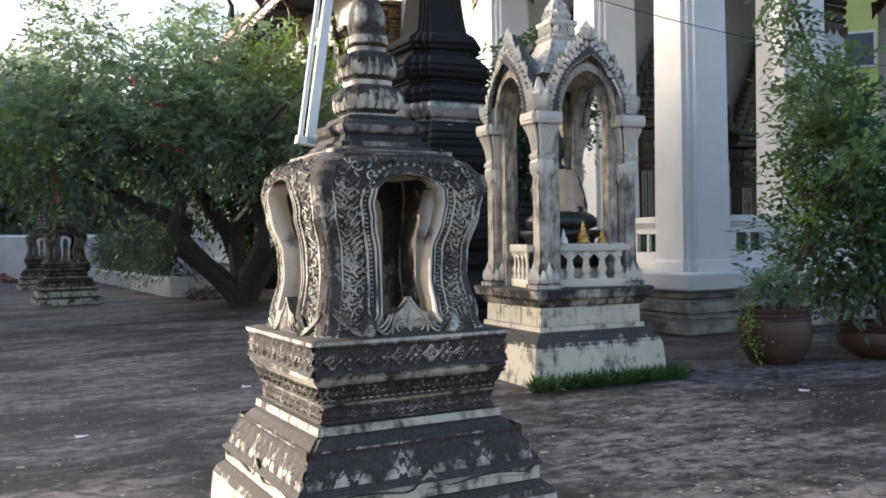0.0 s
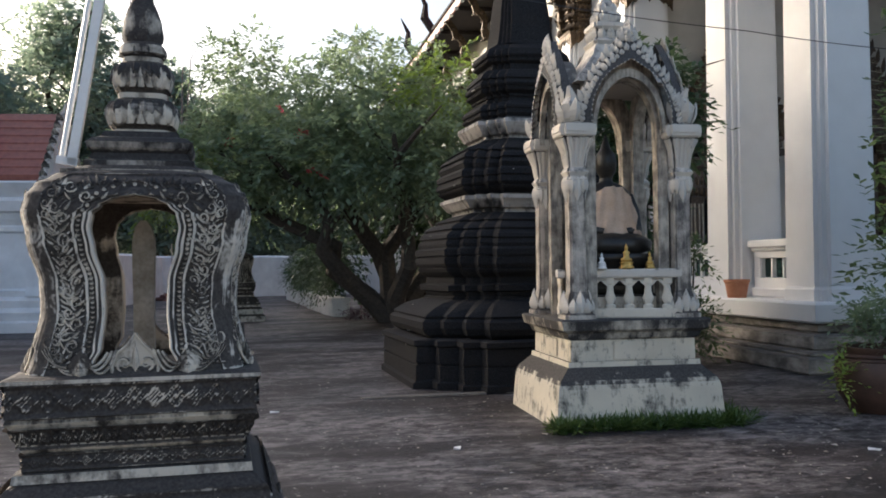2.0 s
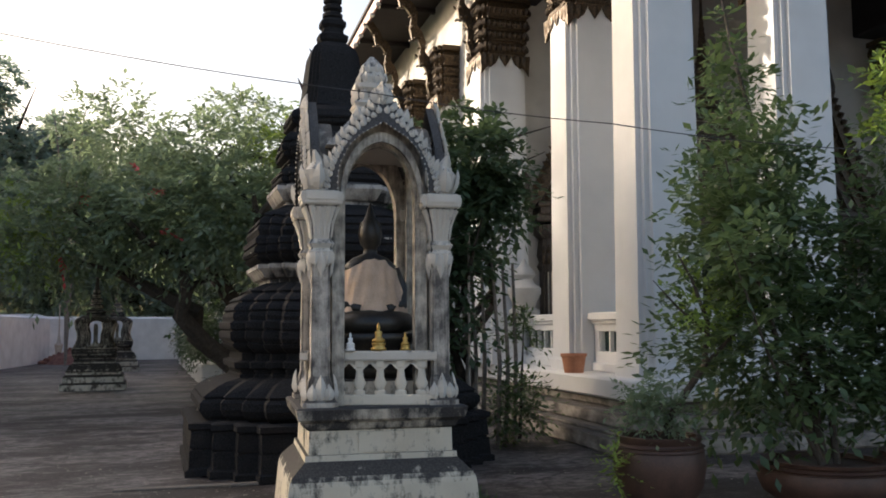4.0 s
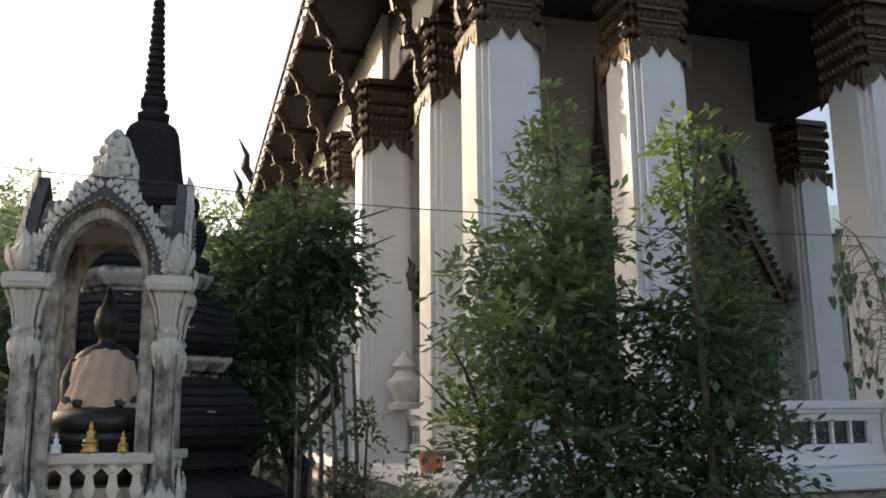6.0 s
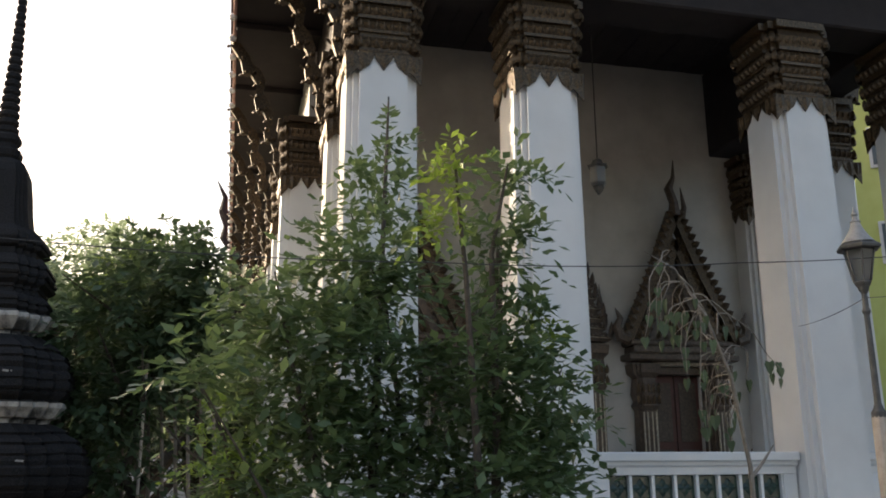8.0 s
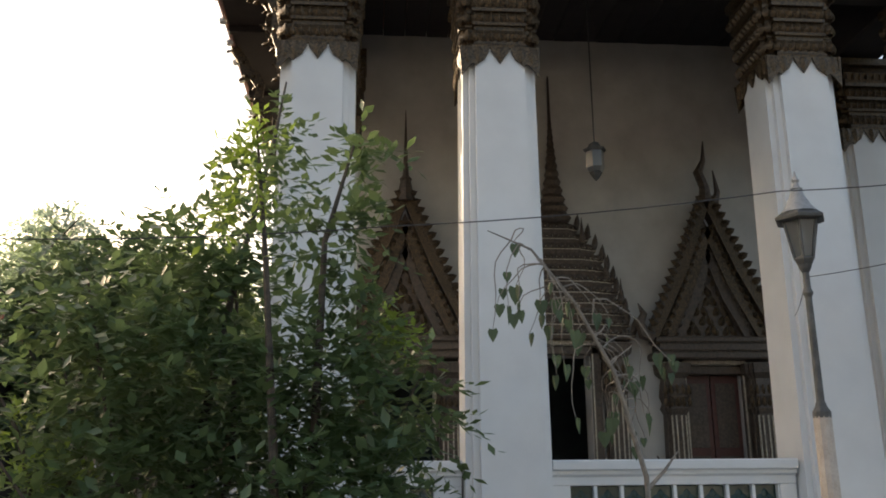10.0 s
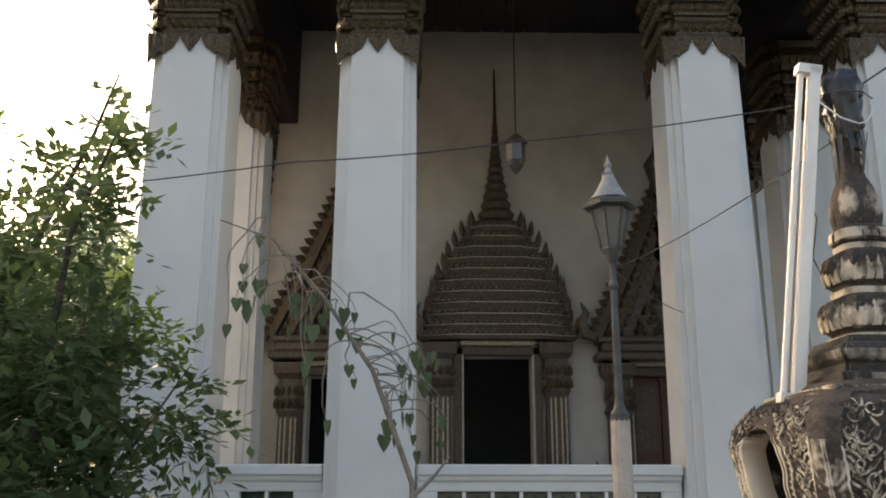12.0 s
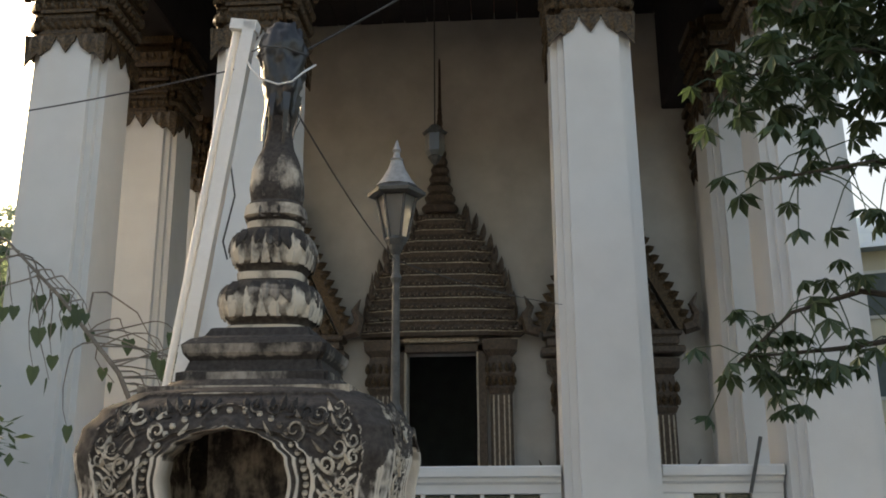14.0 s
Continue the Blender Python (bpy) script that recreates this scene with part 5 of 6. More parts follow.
def tube_light(bottom, top, label):
    ob = empty("tube_light", label, "lamp", "tube lights")
    a, b = Vector(bottom), Vector(top)
    d = (b - a).normalized()
    s = d.cross(Vector((0, 1, 0))).normalized()
    t = d.cross(s)
    def bar(p, q, hw, hd, off, name, m):
        G().loft([[e + s * hw * i + t * (hd * j + off) for i, j in ((-1, -1), (1, -1), (1, 1), (-1, 1))] for e in (p, q)]).make(name, m, ob)
    a, b = a - s * 0.014, b - s * 0.014
    bar(a, b, 0.020, 0.018, 0.0, "batten", M_TUBE)
    bar(a + d * 0.03, b - d * 0.03, 0.006, 0.006, -0.022, "ridge", M_TRIM_WHITE)
    for p, q in ((a - d * 0.006, a + d * 0.03), (b - d * 0.03, b + d * 0.006)):
        bar(p + s * 0.02, q + s * 0.02, 0.044, 0.024, -0.006, "end_cap", M_TUBE)
    G().tube([a + d * 0.03 + s * 0.047 - t * 0.01, b - d * 0.03 + s * 0.047 - t * 0.01], 0.012, 10).make("glass_tube", M_TUBE, ob)
    return ob


tube_light((14.735, 4.25, 1.985), (14.912, 4.22, 3.235), "white enamel tube light leaning on a stucco shrine")
tube_light((1.27, 4.05, 1.98), (1.46, 4.08, 3.18), "white enamel tube light leaning on a stucco shrine")
for x, y, z in ((15.03, 4.25, 2.92), (1.585, 4.06, 2.84)):
    wrap = empty("plastic_wrap", "crumpled black plastic tied round a finial", "wrap", "plastic wraps")
    rings = []
    for i in range(26):
        f = i / 25
        rr = 0.040 + 0.044 * f ** 0.8 - 0.03 * max(0.0, f - 0.8) / 0.2
        ring = []
        for k in range(40):
            a = k * math.pi / 20
            crease = noise.noise(Vector((math.cos(a) * 3.4, math.sin(a) * 3.4, i * 0.16 + x)))
            q = rr * (1 + 0.26 * crease + 0.30 * abs(noise.noise(Vector((math.cos(a) * 8, math.sin(a) * 8, i * 0.35)))) - 0.08)
            ring.append((x + q * math.cos(a), y + q * math.sin(a), z - 0.02 + 0.32 * f + 0.02 * noise.noise(Vector((k * 0.4, i * 0.3, 4.0)))))
        rings.append(ring)
    for k in range(9):
        a, ln = k * 0.7 + 0.3, 0.05 + 0.11 * ((k * 37) % 10) / 10
        d, t = Vector((math.cos(a), math.sin(a), 0)), Vector((-math.sin(a), math.cos(a), 0))
        p = Vector((x, y, z + 0.05)) + d * 0.058
        strip = []
        for f in (0.0, 0.3, 0.65, 1.0):
            c, w = p - Vector((0, 0, (ln + 0.05) * f)) + d * 0.012 * math.sin(3 * f + k) - d * 0.012 * f, 0.012 * (1 - 0.75 * f)
            strip.append([c - t * w, c + t * w, c + t * w + d * 0.003, c - t * w + d * 0.003])
        G().loft(strip).make("hanging_shred", M_PLASTIC, wrap)
    G().loft(rings).make("sheet", M_PLASTIC, wrap, smooth="all")
    G().tube([(x - 0.12, y - 0.02, z + 0.20), (x - 0.09, y - 0.06, z + 0.14), (x - 0.05, y - 0.08, z + 0.09), (x + 0.01, y - 0.085, z + 0.065), (x + 0.05, y - 0.07, z + 0.08), (x + 0.08, y - 0.05, z + 0.12), (x + 0.11, y, z + 0.17)], 0.0035, 6).make("strap", M_TUBE, wrap, smooth="all")
    G().tube([(x - 0.09, y - 0.05, z + 0.20), (x - 0.04, y - 0.095, z + 0.195), (x + 0.03, y - 0.10, z + 0.185), (x + 0.09, y - 0.05, z + 0.18)], 0.003, 6).make("strap", M_IRON, wrap, smooth="all")


# ---- blackened chedi ----
chedi = empty("chedi", "tall blackened brick chedi with pale mouldings", "chedi", at=pose(5.71, 11.95, 0, 0, 0, 3))
P12 = redent(0.13, 3)
PROFILE = []


def tier(name, levels, m=None, plan=P12, smooth=False):
    PROFILE.extend(levels)
    cut = [levels[0]]
    for (z0, h0), (z1, h1) in zip(levels, levels[1:]):
        if z1 - z0 > 0.09 and h0 > 0.5:
            zm, hm = (z0 + z1) / 2, (h0 + h1) / 2
            cut += [(zm - 0.016, hm), (zm - 0.012, hm - 0.022), (zm + 0.012, hm - 0.022), (zm + 0.016, hm)]
        cut.append((z1, h1))
    g = G().stack(plan, cut)
    if cut[0][1] > 0.5:
        wear = [Vector((noise.noise(Vector(p) * 3.1), noise.noise(Vector(p) * 3.1 + Vector((9, 0, 0))), noise.noise(Vector(p) * 2.3 + Vector((0, 9, 0))))) for p in g.v]
        g.v = [tuple(Vector(p) + w * 0.028) for p, w in zip(g.v, wear)]
    return g.make(name, m or M_CHEDI, chedi, smooth=smooth)


tier("base", [(0, 1.86), (0.08, 1.86), (0.10, 1.82), (0.52, 1.80), (0.54, 1.84), (0.60, 1.84), (0.62, 1.76)])
tier("lotus_tier", [(0.62, 1.60), (0.67, 1.68), (0.74, 1.72), (0.82, 1.71), (0.92, 1.63), (1.00, 1.52), (1.05, 1.40), (1.08, 1.26)])
tier("recess_tier", [(1.08, 1.25), (1.18, 1.24), (1.20, 1.31), (1.27, 1.32), (1.29, 1.23), (1.38, 1.22)])
tier("lion_tier", [(1.38, 1.25), (1.44, 1.33), (1.55, 1.38), (1.74, 1.38), (1.77, 1.33), (1.82, 1.34), (1.95, 1.30), (2.06, 1.20), (2.16, 1.04), (2.22, 0.92)])
tier("pale_band", [(2.22, 0.88), (2.27, 0.89), (2.29, 0.95), (2.36, 1.00), (2.40, 1.04), (2.45, 1.04), (2.47, 0.98)], M_CHEDI_BAND)
tier("lion_tier", [(2.47, 0.97), (2.53, 1.05), (2.62, 1.09), (2.78, 1.08), (2.82, 1.03), (2.88, 1.05), (3.00, 1.00), (3.10, 0.92), (3.18, 0.78), (3.24, 0.68)])
tier("pale_band", [(3.24, 0.66), (3.28, 0.67), (3.30, 0.72), (3.38, 0.78), (3.43, 0.81), (3.48, 0.80), (3.51, 0.74)], M_CHEDI_BAND)
tier("upper_tier", [(3.51, 0.70), (3.56, 0.75), (3.66, 0.75), (3.72, 0.69), (3.74, 0.63), (3.84, 0.62), (3.88, 0.69), (3.98, 0.72), (4.10, 0.69), (4.18, 0.62), (4.20, 0.55)])
tier("upper_tier", [(4.20, 0.54), (4.28, 0.53), (4.31, 0.59), (4.40, 0.61), (4.48, 0.58), (4.54, 0.50), (4.58, 0.45)])
tier("bell", [(4.58, 0.43), (4.64, 0.41), (4.85, 0.375), (5.10, 0.35), (5.32, 0.32), (5.42, 0.28), (5.48, 0.22), (5.51, 0.17)], None, redent(0.11, 3))
tier("throne", [(5.51, 0.16), (5.55, 0.19), (5.62, 0.20), (5.66, 0.14), (5.72, 0.135), (5.76, 0.17), (5.82, 0.17), (5.86, 0.13)])
lv, z, r = [], 5.86, 0.14
for k in range(26):
    lv += [(z, r * 0.72), (z + 0.03, r), (z + 0.075, r), (z + 0.10, r * 0.72)]
    z += 0.107
    r *= 0.952
lv += [(z, r), (z + 0.7, 0.03), (z + 1.2, 0.008)]
tier("ringed_spire", lv, None, rounded(2.0, 16))
rng = random.Random(4)
for k in range(60):
    a = rng.choice((0, 1, 3))
    zz, rr = rng.choice([p for p in PROFILE if 0.4 < p[0] < 4.4])
    right, out = SIDES[a]
    p = Vector(out) * (rr - 0.015) + Vector(right) * rng.uniform(-0.58, 0.58) * rr + Vector((0, 0, zz - 0.01))
    w, h = rng.uniform(0.02, 0.10) * rng.random(), rng.uniform(0.004, 0.014)
    G().slab([(-w, 0), (w * 0.8, -h), (w, h), (-w * 0.6, h * 1.6)], p, right, (0, 0, 1), out, 0.022).make("spalled_edge", M_CHEDI_BAND, chedi)
tagged(G().box(3.2, 5.3, 10.05, 10.18, 0.0, 0.02, 0.006).make("kerb_strip", M_PLINTH), "pale broken cement strip on the yard", "kerb", kind="structure")

# ---- west court: boundary wall, small red-roofed gate shrine, far things ----
def garden_wall(name, a, b, h=2.15):
    d = Vector((b[0] - a[0], b[1] - a[1], 0))
    L = d.length
    ob = tagged(new(name), "whitewashed boundary wall with moulded coping", "wall", kind="structure")
    ob.matrix_basis = pose(a[0], a[1], 0, 0, 0, math.degrees(math.atan2(d.y, d.x)))
    prof = [(-0.22, 0), (-0.22, 0.25), (-0.16, 0.32), (-0.16, h - 0.62), (-0.21, h - 0.58), (-0.21, h - 0.46), (-0.26, h - 0.40), (-0.26, h - 0.30), (-0.2, h - 0.26), (-0.2, h - 0.1), (0, h), (0.2, h - 0.1), (0.2, 0)]
    n = len(prof)
    G().loft([[(x, y, z) for y, z in prof] for x in (0.0, L)]).make("wall_run", M_GARDEN, ob)
    return ob


garden_wall("wall_far_west", (-3.4, 49.0), (-5.6, 22.0), 2.3)
garden_wall("wall_far_north", (5.5, 52.0), (-3.4, 49.0), 2.3)
garden_wall("wall_far_north_east", (60.0, 64.0), (5.5, 52.0), 2.3)
garden_wall("wall_south", (-30.0, -14.0), (45.0, -14.0), 2.2)
garden_wall("wall_west", (-30.0, 40.0), (-30.0, -14.0), 2.2)
garden_wall("wall_east", (45.0, -14.0), (45.0, 60.0), 2.2)

gate = empty("gate_shrine", "white moulded gate shrine with a red tiled roof", "shrine", at=pose(-4.80, 25.3, 0, 0, 0, -4))
G().stack(square, [(0, 1.75), (0.25, 1.75), (0.3, 1.65), (0.5, 1.7), (0.62, 1.6), (0.8, 1.62), (0.9, 1.5), (1.05, 1.52), (1.1, 1.45)]).make("moulded_base", M_GARDEN, gate)
G().stack(square, [(1.1, 1.38), (2.5, 1.38), (2.55, 1.45), (2.65, 1.45), (2.7, 1.4), (2.85, 1.5), (3.0, 1.55), (3.05, 1.65), (3.3, 1.7), (3.4, 1.62), (3.75, 1.78), (3.8, 1.75)]).make("body", M_GARDEN, gate)
for sx in (-1, 1):
    G().stack(redent(0.2, 1), [(0.9, 0.24), (1.15, 0.2), (2.4, 0.18), (2.5, 0.24), (2.7, 0.24)], (1.35 * sx, -1.35)).make("corner_pilaster", M_GARDEN, gate)
G().stack(redent(0.2, 1), [(0.0, 0.3), (0.5, 0.28), (0.6, 0.18), (2.5, 0.16), (2.7, 0.26)], (1.62, 1.0)).make("porch_post", plain("maroon_post", (0.13, 0.06, 0.065), (0.22, 0.12, 0.12), 5.0, 0.6), gate)
G().box(1.3, 1.95, 0.6, 1.5, 2.7, 3.0, 0.04).make("porch_lintel", M_GARDEN, gate)
for k in range(8):
    f = k / 8
    for s in (-1, 1):
        y0, y1 = s * 1.75 * (1 - f), s * 1.75 * (1 - f - 0.125)
        G().loft([[(x, y0, 3.8 + 1.85 * f), (x, y1, 3.8 + 1.85 * (f + 0.125)), (x, y1, 3.92 + 1.85 * (f + 0.125)), (x, y0, 3.95 + 1.85 * f)][::s] for x in (1.55, -1.6)]).make("tile_course", M_ROOF, gate)
G().slab([(-1.7, 0), (1.7, 0), (0, 1.8)], (1.4, 0, 3.8), (0, 1, 0), (0, 0, 1), (1, 0, 0), 0.2).make("gable", M_GARDEN, gate)
for s in (-1, 1):
    g = G().tube([(1.65, s * 1.8, 3.75), (1.65, s * 1.0, 4.7), (1.65, s * 0.4, 5.4), (1.65, 0, 5.8)], [0.13, 0.12, 0.1, 0.1], 7)
    for k in range(8):
        g.petal((1.65, s * (1.75 - 0.2 * k), 3.85 + 0.235 * k), (1, 0, 0), (0, s * 0.6, 0.8), (1, 0, 0), 0.2, 0.3, 0.08)
    g.make("rake", M_SHRINE_TOP, gate)
G().tube([(1.65, 0, 5.6), (1.75, 0, 6.0), (1.95, 0, 6.25), (2.0, 0, 6.6)], [0.14, 0.1, 0.08, 0.01], 7).make("apex_finial", M_SHRINE_TOP, gate)

g = G()
rng = random.Random(9)
for k in range(190):
    a, d = rng.uniform(0, 6.28), rng.random() ** 0.6
    x, y = -1.6 + math.cos(a) * d * 1.5, 46.2 + math.sin(a) * d * 0.9
    z = 0.75 * (1 - d) * rng.uniform(0.6, 1.05)
    s = rng.uniform(0.1, 0.24)
    m = pose(x, y, z + 0.06, rng.uniform(-25, 25), rng.uniform(-25, 25), rng.uniform(0, 180))
    b = G().box(-s, s, -s * 0.55, s * 0.55, -s * 0.4, s * 0.4, 0.02)
    g.add([m @ Vector(p) for p in b.v], b.f)
g.add(*(lambda q: (q.v, q.f))(G().revolve([(0.0, 1.4), (0.3, 1.1), (0.6, 0.5), (0.66, 0.1)], (-1.6, 46.2, 0), 12)))
tagged(g.make("rubble_heap", M_RUBBLE), "heap of broken brick rubble by the wall", "rubble", kind="stuff")
g = G().revolve([(0, 0.16), (0.5, 0.14), (0.9, 0.2), (1.0, 0.1), (1.5, 0.035), (2.9, 0.03)], (-2.6, 47.6, 0), 8)
tagged(g.make("wall_post", M_POST), "thin pale post standing at the wall", "post")

car = empty("parked_car", "white car parked beyond the boundary wall", "car", at=pose(-5.6, 55.5, 0.5, 0, 0, 6))
G().loft([[(x, y * w, z) for y, z in ((-0.9, 0.3), (0.9, 0.3), (0.9, h), (-0.9, h))] for x, h, w in ((-2.2, 0.9, 0.9), (-2.0, 1.1, 1), (-1.2, 1.2, 1), (1.0, 1.2, 1), (2.0, 1.0, 1), (2.2, 0.7, 0.9))]).make("body", M_CAR, car)
G().loft([[(x, y * w, 1.1 + (h - 1.1)) if z else (x, y, 1.1) for y, z in ((-0.85, 0), (0.85, 0), (0.85, 1), (-0.85, 1))] for x, h, w in ((-1.7, 1.3, 1), (-1.3, 2.0, 0.85), (0.6, 2.05, 0.85), (1.2, 1.9, 0.85), (1.9, 1.25, 1))]).make("cabin", M_CAR, car)
for x in (-1.4, 1.4):
    for y in (-0.85, 0.85):
        G().tube([(x, y - 0.1, -0.15), (x, y + 0.1, -0.15)], 0.34, 14).make("wheel", M_PLASTIC, car)

# planter troughs in a row
def planter(x, y, s):
    ob = empty("planter_trough", "white ribbed concrete planter trough", "planter", "planter troughs", pose(x, y, 0, 0, 0, 97))
    G().stack(lambda h: [(-0.95 * s, -h), (0.95 * s, -h), (0.95 * s, h), (-0.95 * s, h)], [(0, 0.24 * s), (0.50 * s, 0.28 * s), (0.52 * s, 0.32 * s), (0.58 * s, 0.32 * s)]).make("trough", M_GARDEN, ob)
    for k in range(16):
        xx = (-0.9 + k * 0.12) * s
        for sg in (-1, 1):
            G().box(xx - 0.02, xx + 0.02, sg * 0.27 * s - 0.02, sg * 0.27 * s + 0.02, 0.03, 0.5 * s).make("rib", M_GARDEN, ob)
    for k in range(5):
        yy = (-0.2 + k * 0.1) * s
        for sg in (-1, 1):
            G().box(sg * 0.95 * s - 0.02, sg * 0.95 * s + 0.02, yy - 0.015, yy + 0.015, 0.03, 0.5 * s).make("rib", M_GARDEN, ob)
    tagged(cloud_object("planter_hedge", [leaf_cloud(blobs([(x, y, 1.5 * s, 0.5 * s, 1.0 * s, 0.95 * s)], 170, int(y), 0.2), 10, 0.17, int(y) + 1, 0.3)], L_DARK), "dense dark shrub in a white planter trough", "shrub", "planter shrubs")


for k in range(7):
    planter(4.35 - 0.13 * k, 28.6 + 2.25 * k + (1.0 if k > 2 else 0), 1.0)
tagged(cloud_object("flower_cushion", [leaf_cloud(blobs([(4.9, 25.8, 0.2, 0.7, 0.5, 0.3)], 90, 31, 0.2), 8, 0.10, 32)], plain("mauve_leaves", (0.06, 0.03, 0.045), (0.16, 0.09, 0.12), 9.0)), "low purple-leaved cushion plant on the yard", "plant", kind="stuff")

# ---- court trees ----
tree("court_tree", "broad spreading tree with red blossoms over the court", (5.6, 24.2, -0.05), [(1.0, 23.5, 4.6), (3.5, 26.0, 6.6), (6.5, 24.5, 6.8), (8.4, 26.5, 5.5), (2.2, 22.2, 4.4), (5.2, 21.0, 4.8)], 0.30,
     [(0.4, 23.8, 4.3, 2.5, 2.4, 1.7), (2.6, 24.5, 5.2, 3.0, 3.0, 2.0), (5.4, 24.6, 5.8, 3.0, 3.0, 2.2), (8.0, 25.5, 5.4, 2.6, 2.6, 2.2), (4.2, 22.4, 4.4, 2.6, 2.0, 1.5), (6.6, 21.6, 4.2, 2.2, 1.8, 1.5), (1.6, 26.6, 7.4, 1.5, 1.5, 1.3), (5.0, 27.0, 7.8, 1.3, 1.3, 1.2)],
     3400, 12, 0.21, 11, L_TREE, 0.46, [([(-0.6, 23.0, 4.0, 1.6, 1.5, 1.3), (6.8, 22.5, 6.3, 1.6, 1.4, 1.2)], 240, L_LIME, "young_leaves"), ([(2.2, 22.2, 4.5, 3.4, 1.6, 1.4)], 6, M_FLOWER, "blossom")], shell=0.25)
tree("court_tree", "dark leafy tree behind the chedi", (8.2, 31.0, -0.05), [(6.0, 30.0, 5.0), (9.0, 32.0, 6.5), (7.5, 29.0, 6.0)], 0.26,
     [(7.2, 30.0, 4.2, 3.0, 2.4, 2.2), (5.2, 31.0, 6.4, 2.6, 2.2, 1.8), (8.4, 29.0, 3.2, 2.2, 2.2, 1.8), (4.8, 33.0, 2.6, 1.6, 1.4, 1.4)], 1000, 12, 0.26, 12, L_DARK, 0.46, shell=0.2)
# The near western ones are out of view, added to screen the low sun.
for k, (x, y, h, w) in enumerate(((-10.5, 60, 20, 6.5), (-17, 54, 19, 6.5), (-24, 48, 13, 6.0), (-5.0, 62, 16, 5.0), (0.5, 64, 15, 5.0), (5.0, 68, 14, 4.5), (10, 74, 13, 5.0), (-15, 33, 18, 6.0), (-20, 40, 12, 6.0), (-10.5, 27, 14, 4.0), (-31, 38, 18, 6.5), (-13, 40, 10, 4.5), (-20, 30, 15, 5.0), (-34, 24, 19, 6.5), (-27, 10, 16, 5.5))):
    tree("tall_tree", "tall haze-tinted tree beyond the wall, backdrop and sun screen", (x, y, -0.05), [(x - w * 0.4, y, h * 0.7), (x + w * 0.4, y + 1, h * 0.75), (x, y - 1, h * 0.9)], 0.4,
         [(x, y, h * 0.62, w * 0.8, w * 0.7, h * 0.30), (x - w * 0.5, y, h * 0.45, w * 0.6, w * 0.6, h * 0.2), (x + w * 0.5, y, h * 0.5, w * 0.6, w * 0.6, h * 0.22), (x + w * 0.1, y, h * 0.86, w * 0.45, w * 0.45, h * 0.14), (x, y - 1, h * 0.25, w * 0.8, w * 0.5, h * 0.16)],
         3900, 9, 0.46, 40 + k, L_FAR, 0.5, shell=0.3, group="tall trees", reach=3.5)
g = G()
for a in ((-0.8, 0, 2.6), (0.5, 0.2, 3.2), (0.1, 0, 2.0), (1.2, 0, 2.4)):
    g.tube([(-1.8, 44.0, 0), (-1.8 + a[0] * 0.2, 44.0, 6.5), (-1.8 + a[0], 44.0, 10.2 + a[2] * 0.5), (-1.8 + a[0] * 2.2, 44.0, 9.6 + a[2])], [0.06, 0.05, 0.03, 0.01], 6)
tagged(g.make("bare_tree", M_TWIG), "thin bare tree rising above the crowns", "tree")

# mid tree beside the chedi, with its prop pole
tree("small_tree", "dense dark round-headed small tree by the chedi", (7.75, 12.6, -0.02), [(7.4, 12.2, 3.6), (8.1, 12.5, 4.2), (7.8, 12.8, 4.8)], 0.10,
     [(7.55, 12.3, 4.1, 0.95, 0.9, 0.8), (7.1, 12.2, 3.3, 0.85, 0.8, 0.7), (7.95, 12.2, 3.75, 0.58, 0.7, 0.75), (7.45, 12.4, 2.75, 0.75, 0.8, 0.55), (7.9, 12.5, 4.65, 0.5, 0.5, 0.45), (8.22, 12.2, 3.65, 0.45, 0.5, 0.5), (7.0, 12.0, 2.5, 0.6, 0.6, 0.5), (7.25, 12.1, 1.9, 0.6, 0.6, 0.5)], 800, 12, 0.15, 21, L_MID, 0.54, shell=0.3)
g = G()
for k in range(9):
    a = 7.2 + 0.16 * k
    g.tube([(a, 12.3 + 0.1 * (k % 3), 0), (a + 0.04, 12.3 + 0.1 * (k % 3), 1.2), (a - 0.05, 12.35, 2.6)], [0.035, 0.03, 0.02], 6)
tagged(g.make("bare_thicket", M_TWIG), "cluster of thin pale bare shoots", "shrub", kind="stuff")
g = G().tube([(7.62, 11.9, 0), (7.62, 11.9, 2.99)], 0.018, 8)
tagged(g.make("thin_pole", M_POST), "thin pale pole holding a string", "pole")
tagged(G().tube([(7.62, 11.9, 2.98), (7.3, 11.9, 2.86), (6.9, 11.9, 2.86), (6.4, 12.0, 2.95)], 0.006, 5).make("string", M_POST), "slack pale string tied to a pole", "string")

# ---- pots and shrubs in front of the porch ----
def big_pot(x, y, r, h, label):
    ob = empty("water_jar", label, "pot", "large jars", pose(x, y, 0))
    G().revolve([(0, r * 0.62), (0.02, r * 0.68), (h * 0.3, r * 0.92), (h * 0.6, r), (h * 0.82, r * 0.95), (h * 0.9, r * 0.86), (h * 0.93, r * 0.9), (h, r * 0.92), (h, r * 0.8), (h * 0.86, r * 0.78)], n=36).make("jar_body", M_POT, ob, smooth=True)
    for z in (0.80, 0.86):
        G().revolve([(h * z - 0.012, r * 0.93), (h * z, r * 0.985), (h * z + 0.012, r * 0.93)], n=36).make("ridge", M_POT, ob, smooth=True)
    G().revolve([(h * 0.84, r * 0.8), (h * 0.87, r * 0.4), (h * 0.88, 0.01)], n=20).make("soil", M_SOIL, ob)


big_pot(8.20, 7.80, 0.43, 0.66, "brown glazed water jar used as a planter")
big_pot(9.75, 7.45, 0.62, 0.42, "wide low brown planter tub")
big_pot(10.6, 7.1, 0.45, 0.50, "brown glazed planter tub under a shrub")


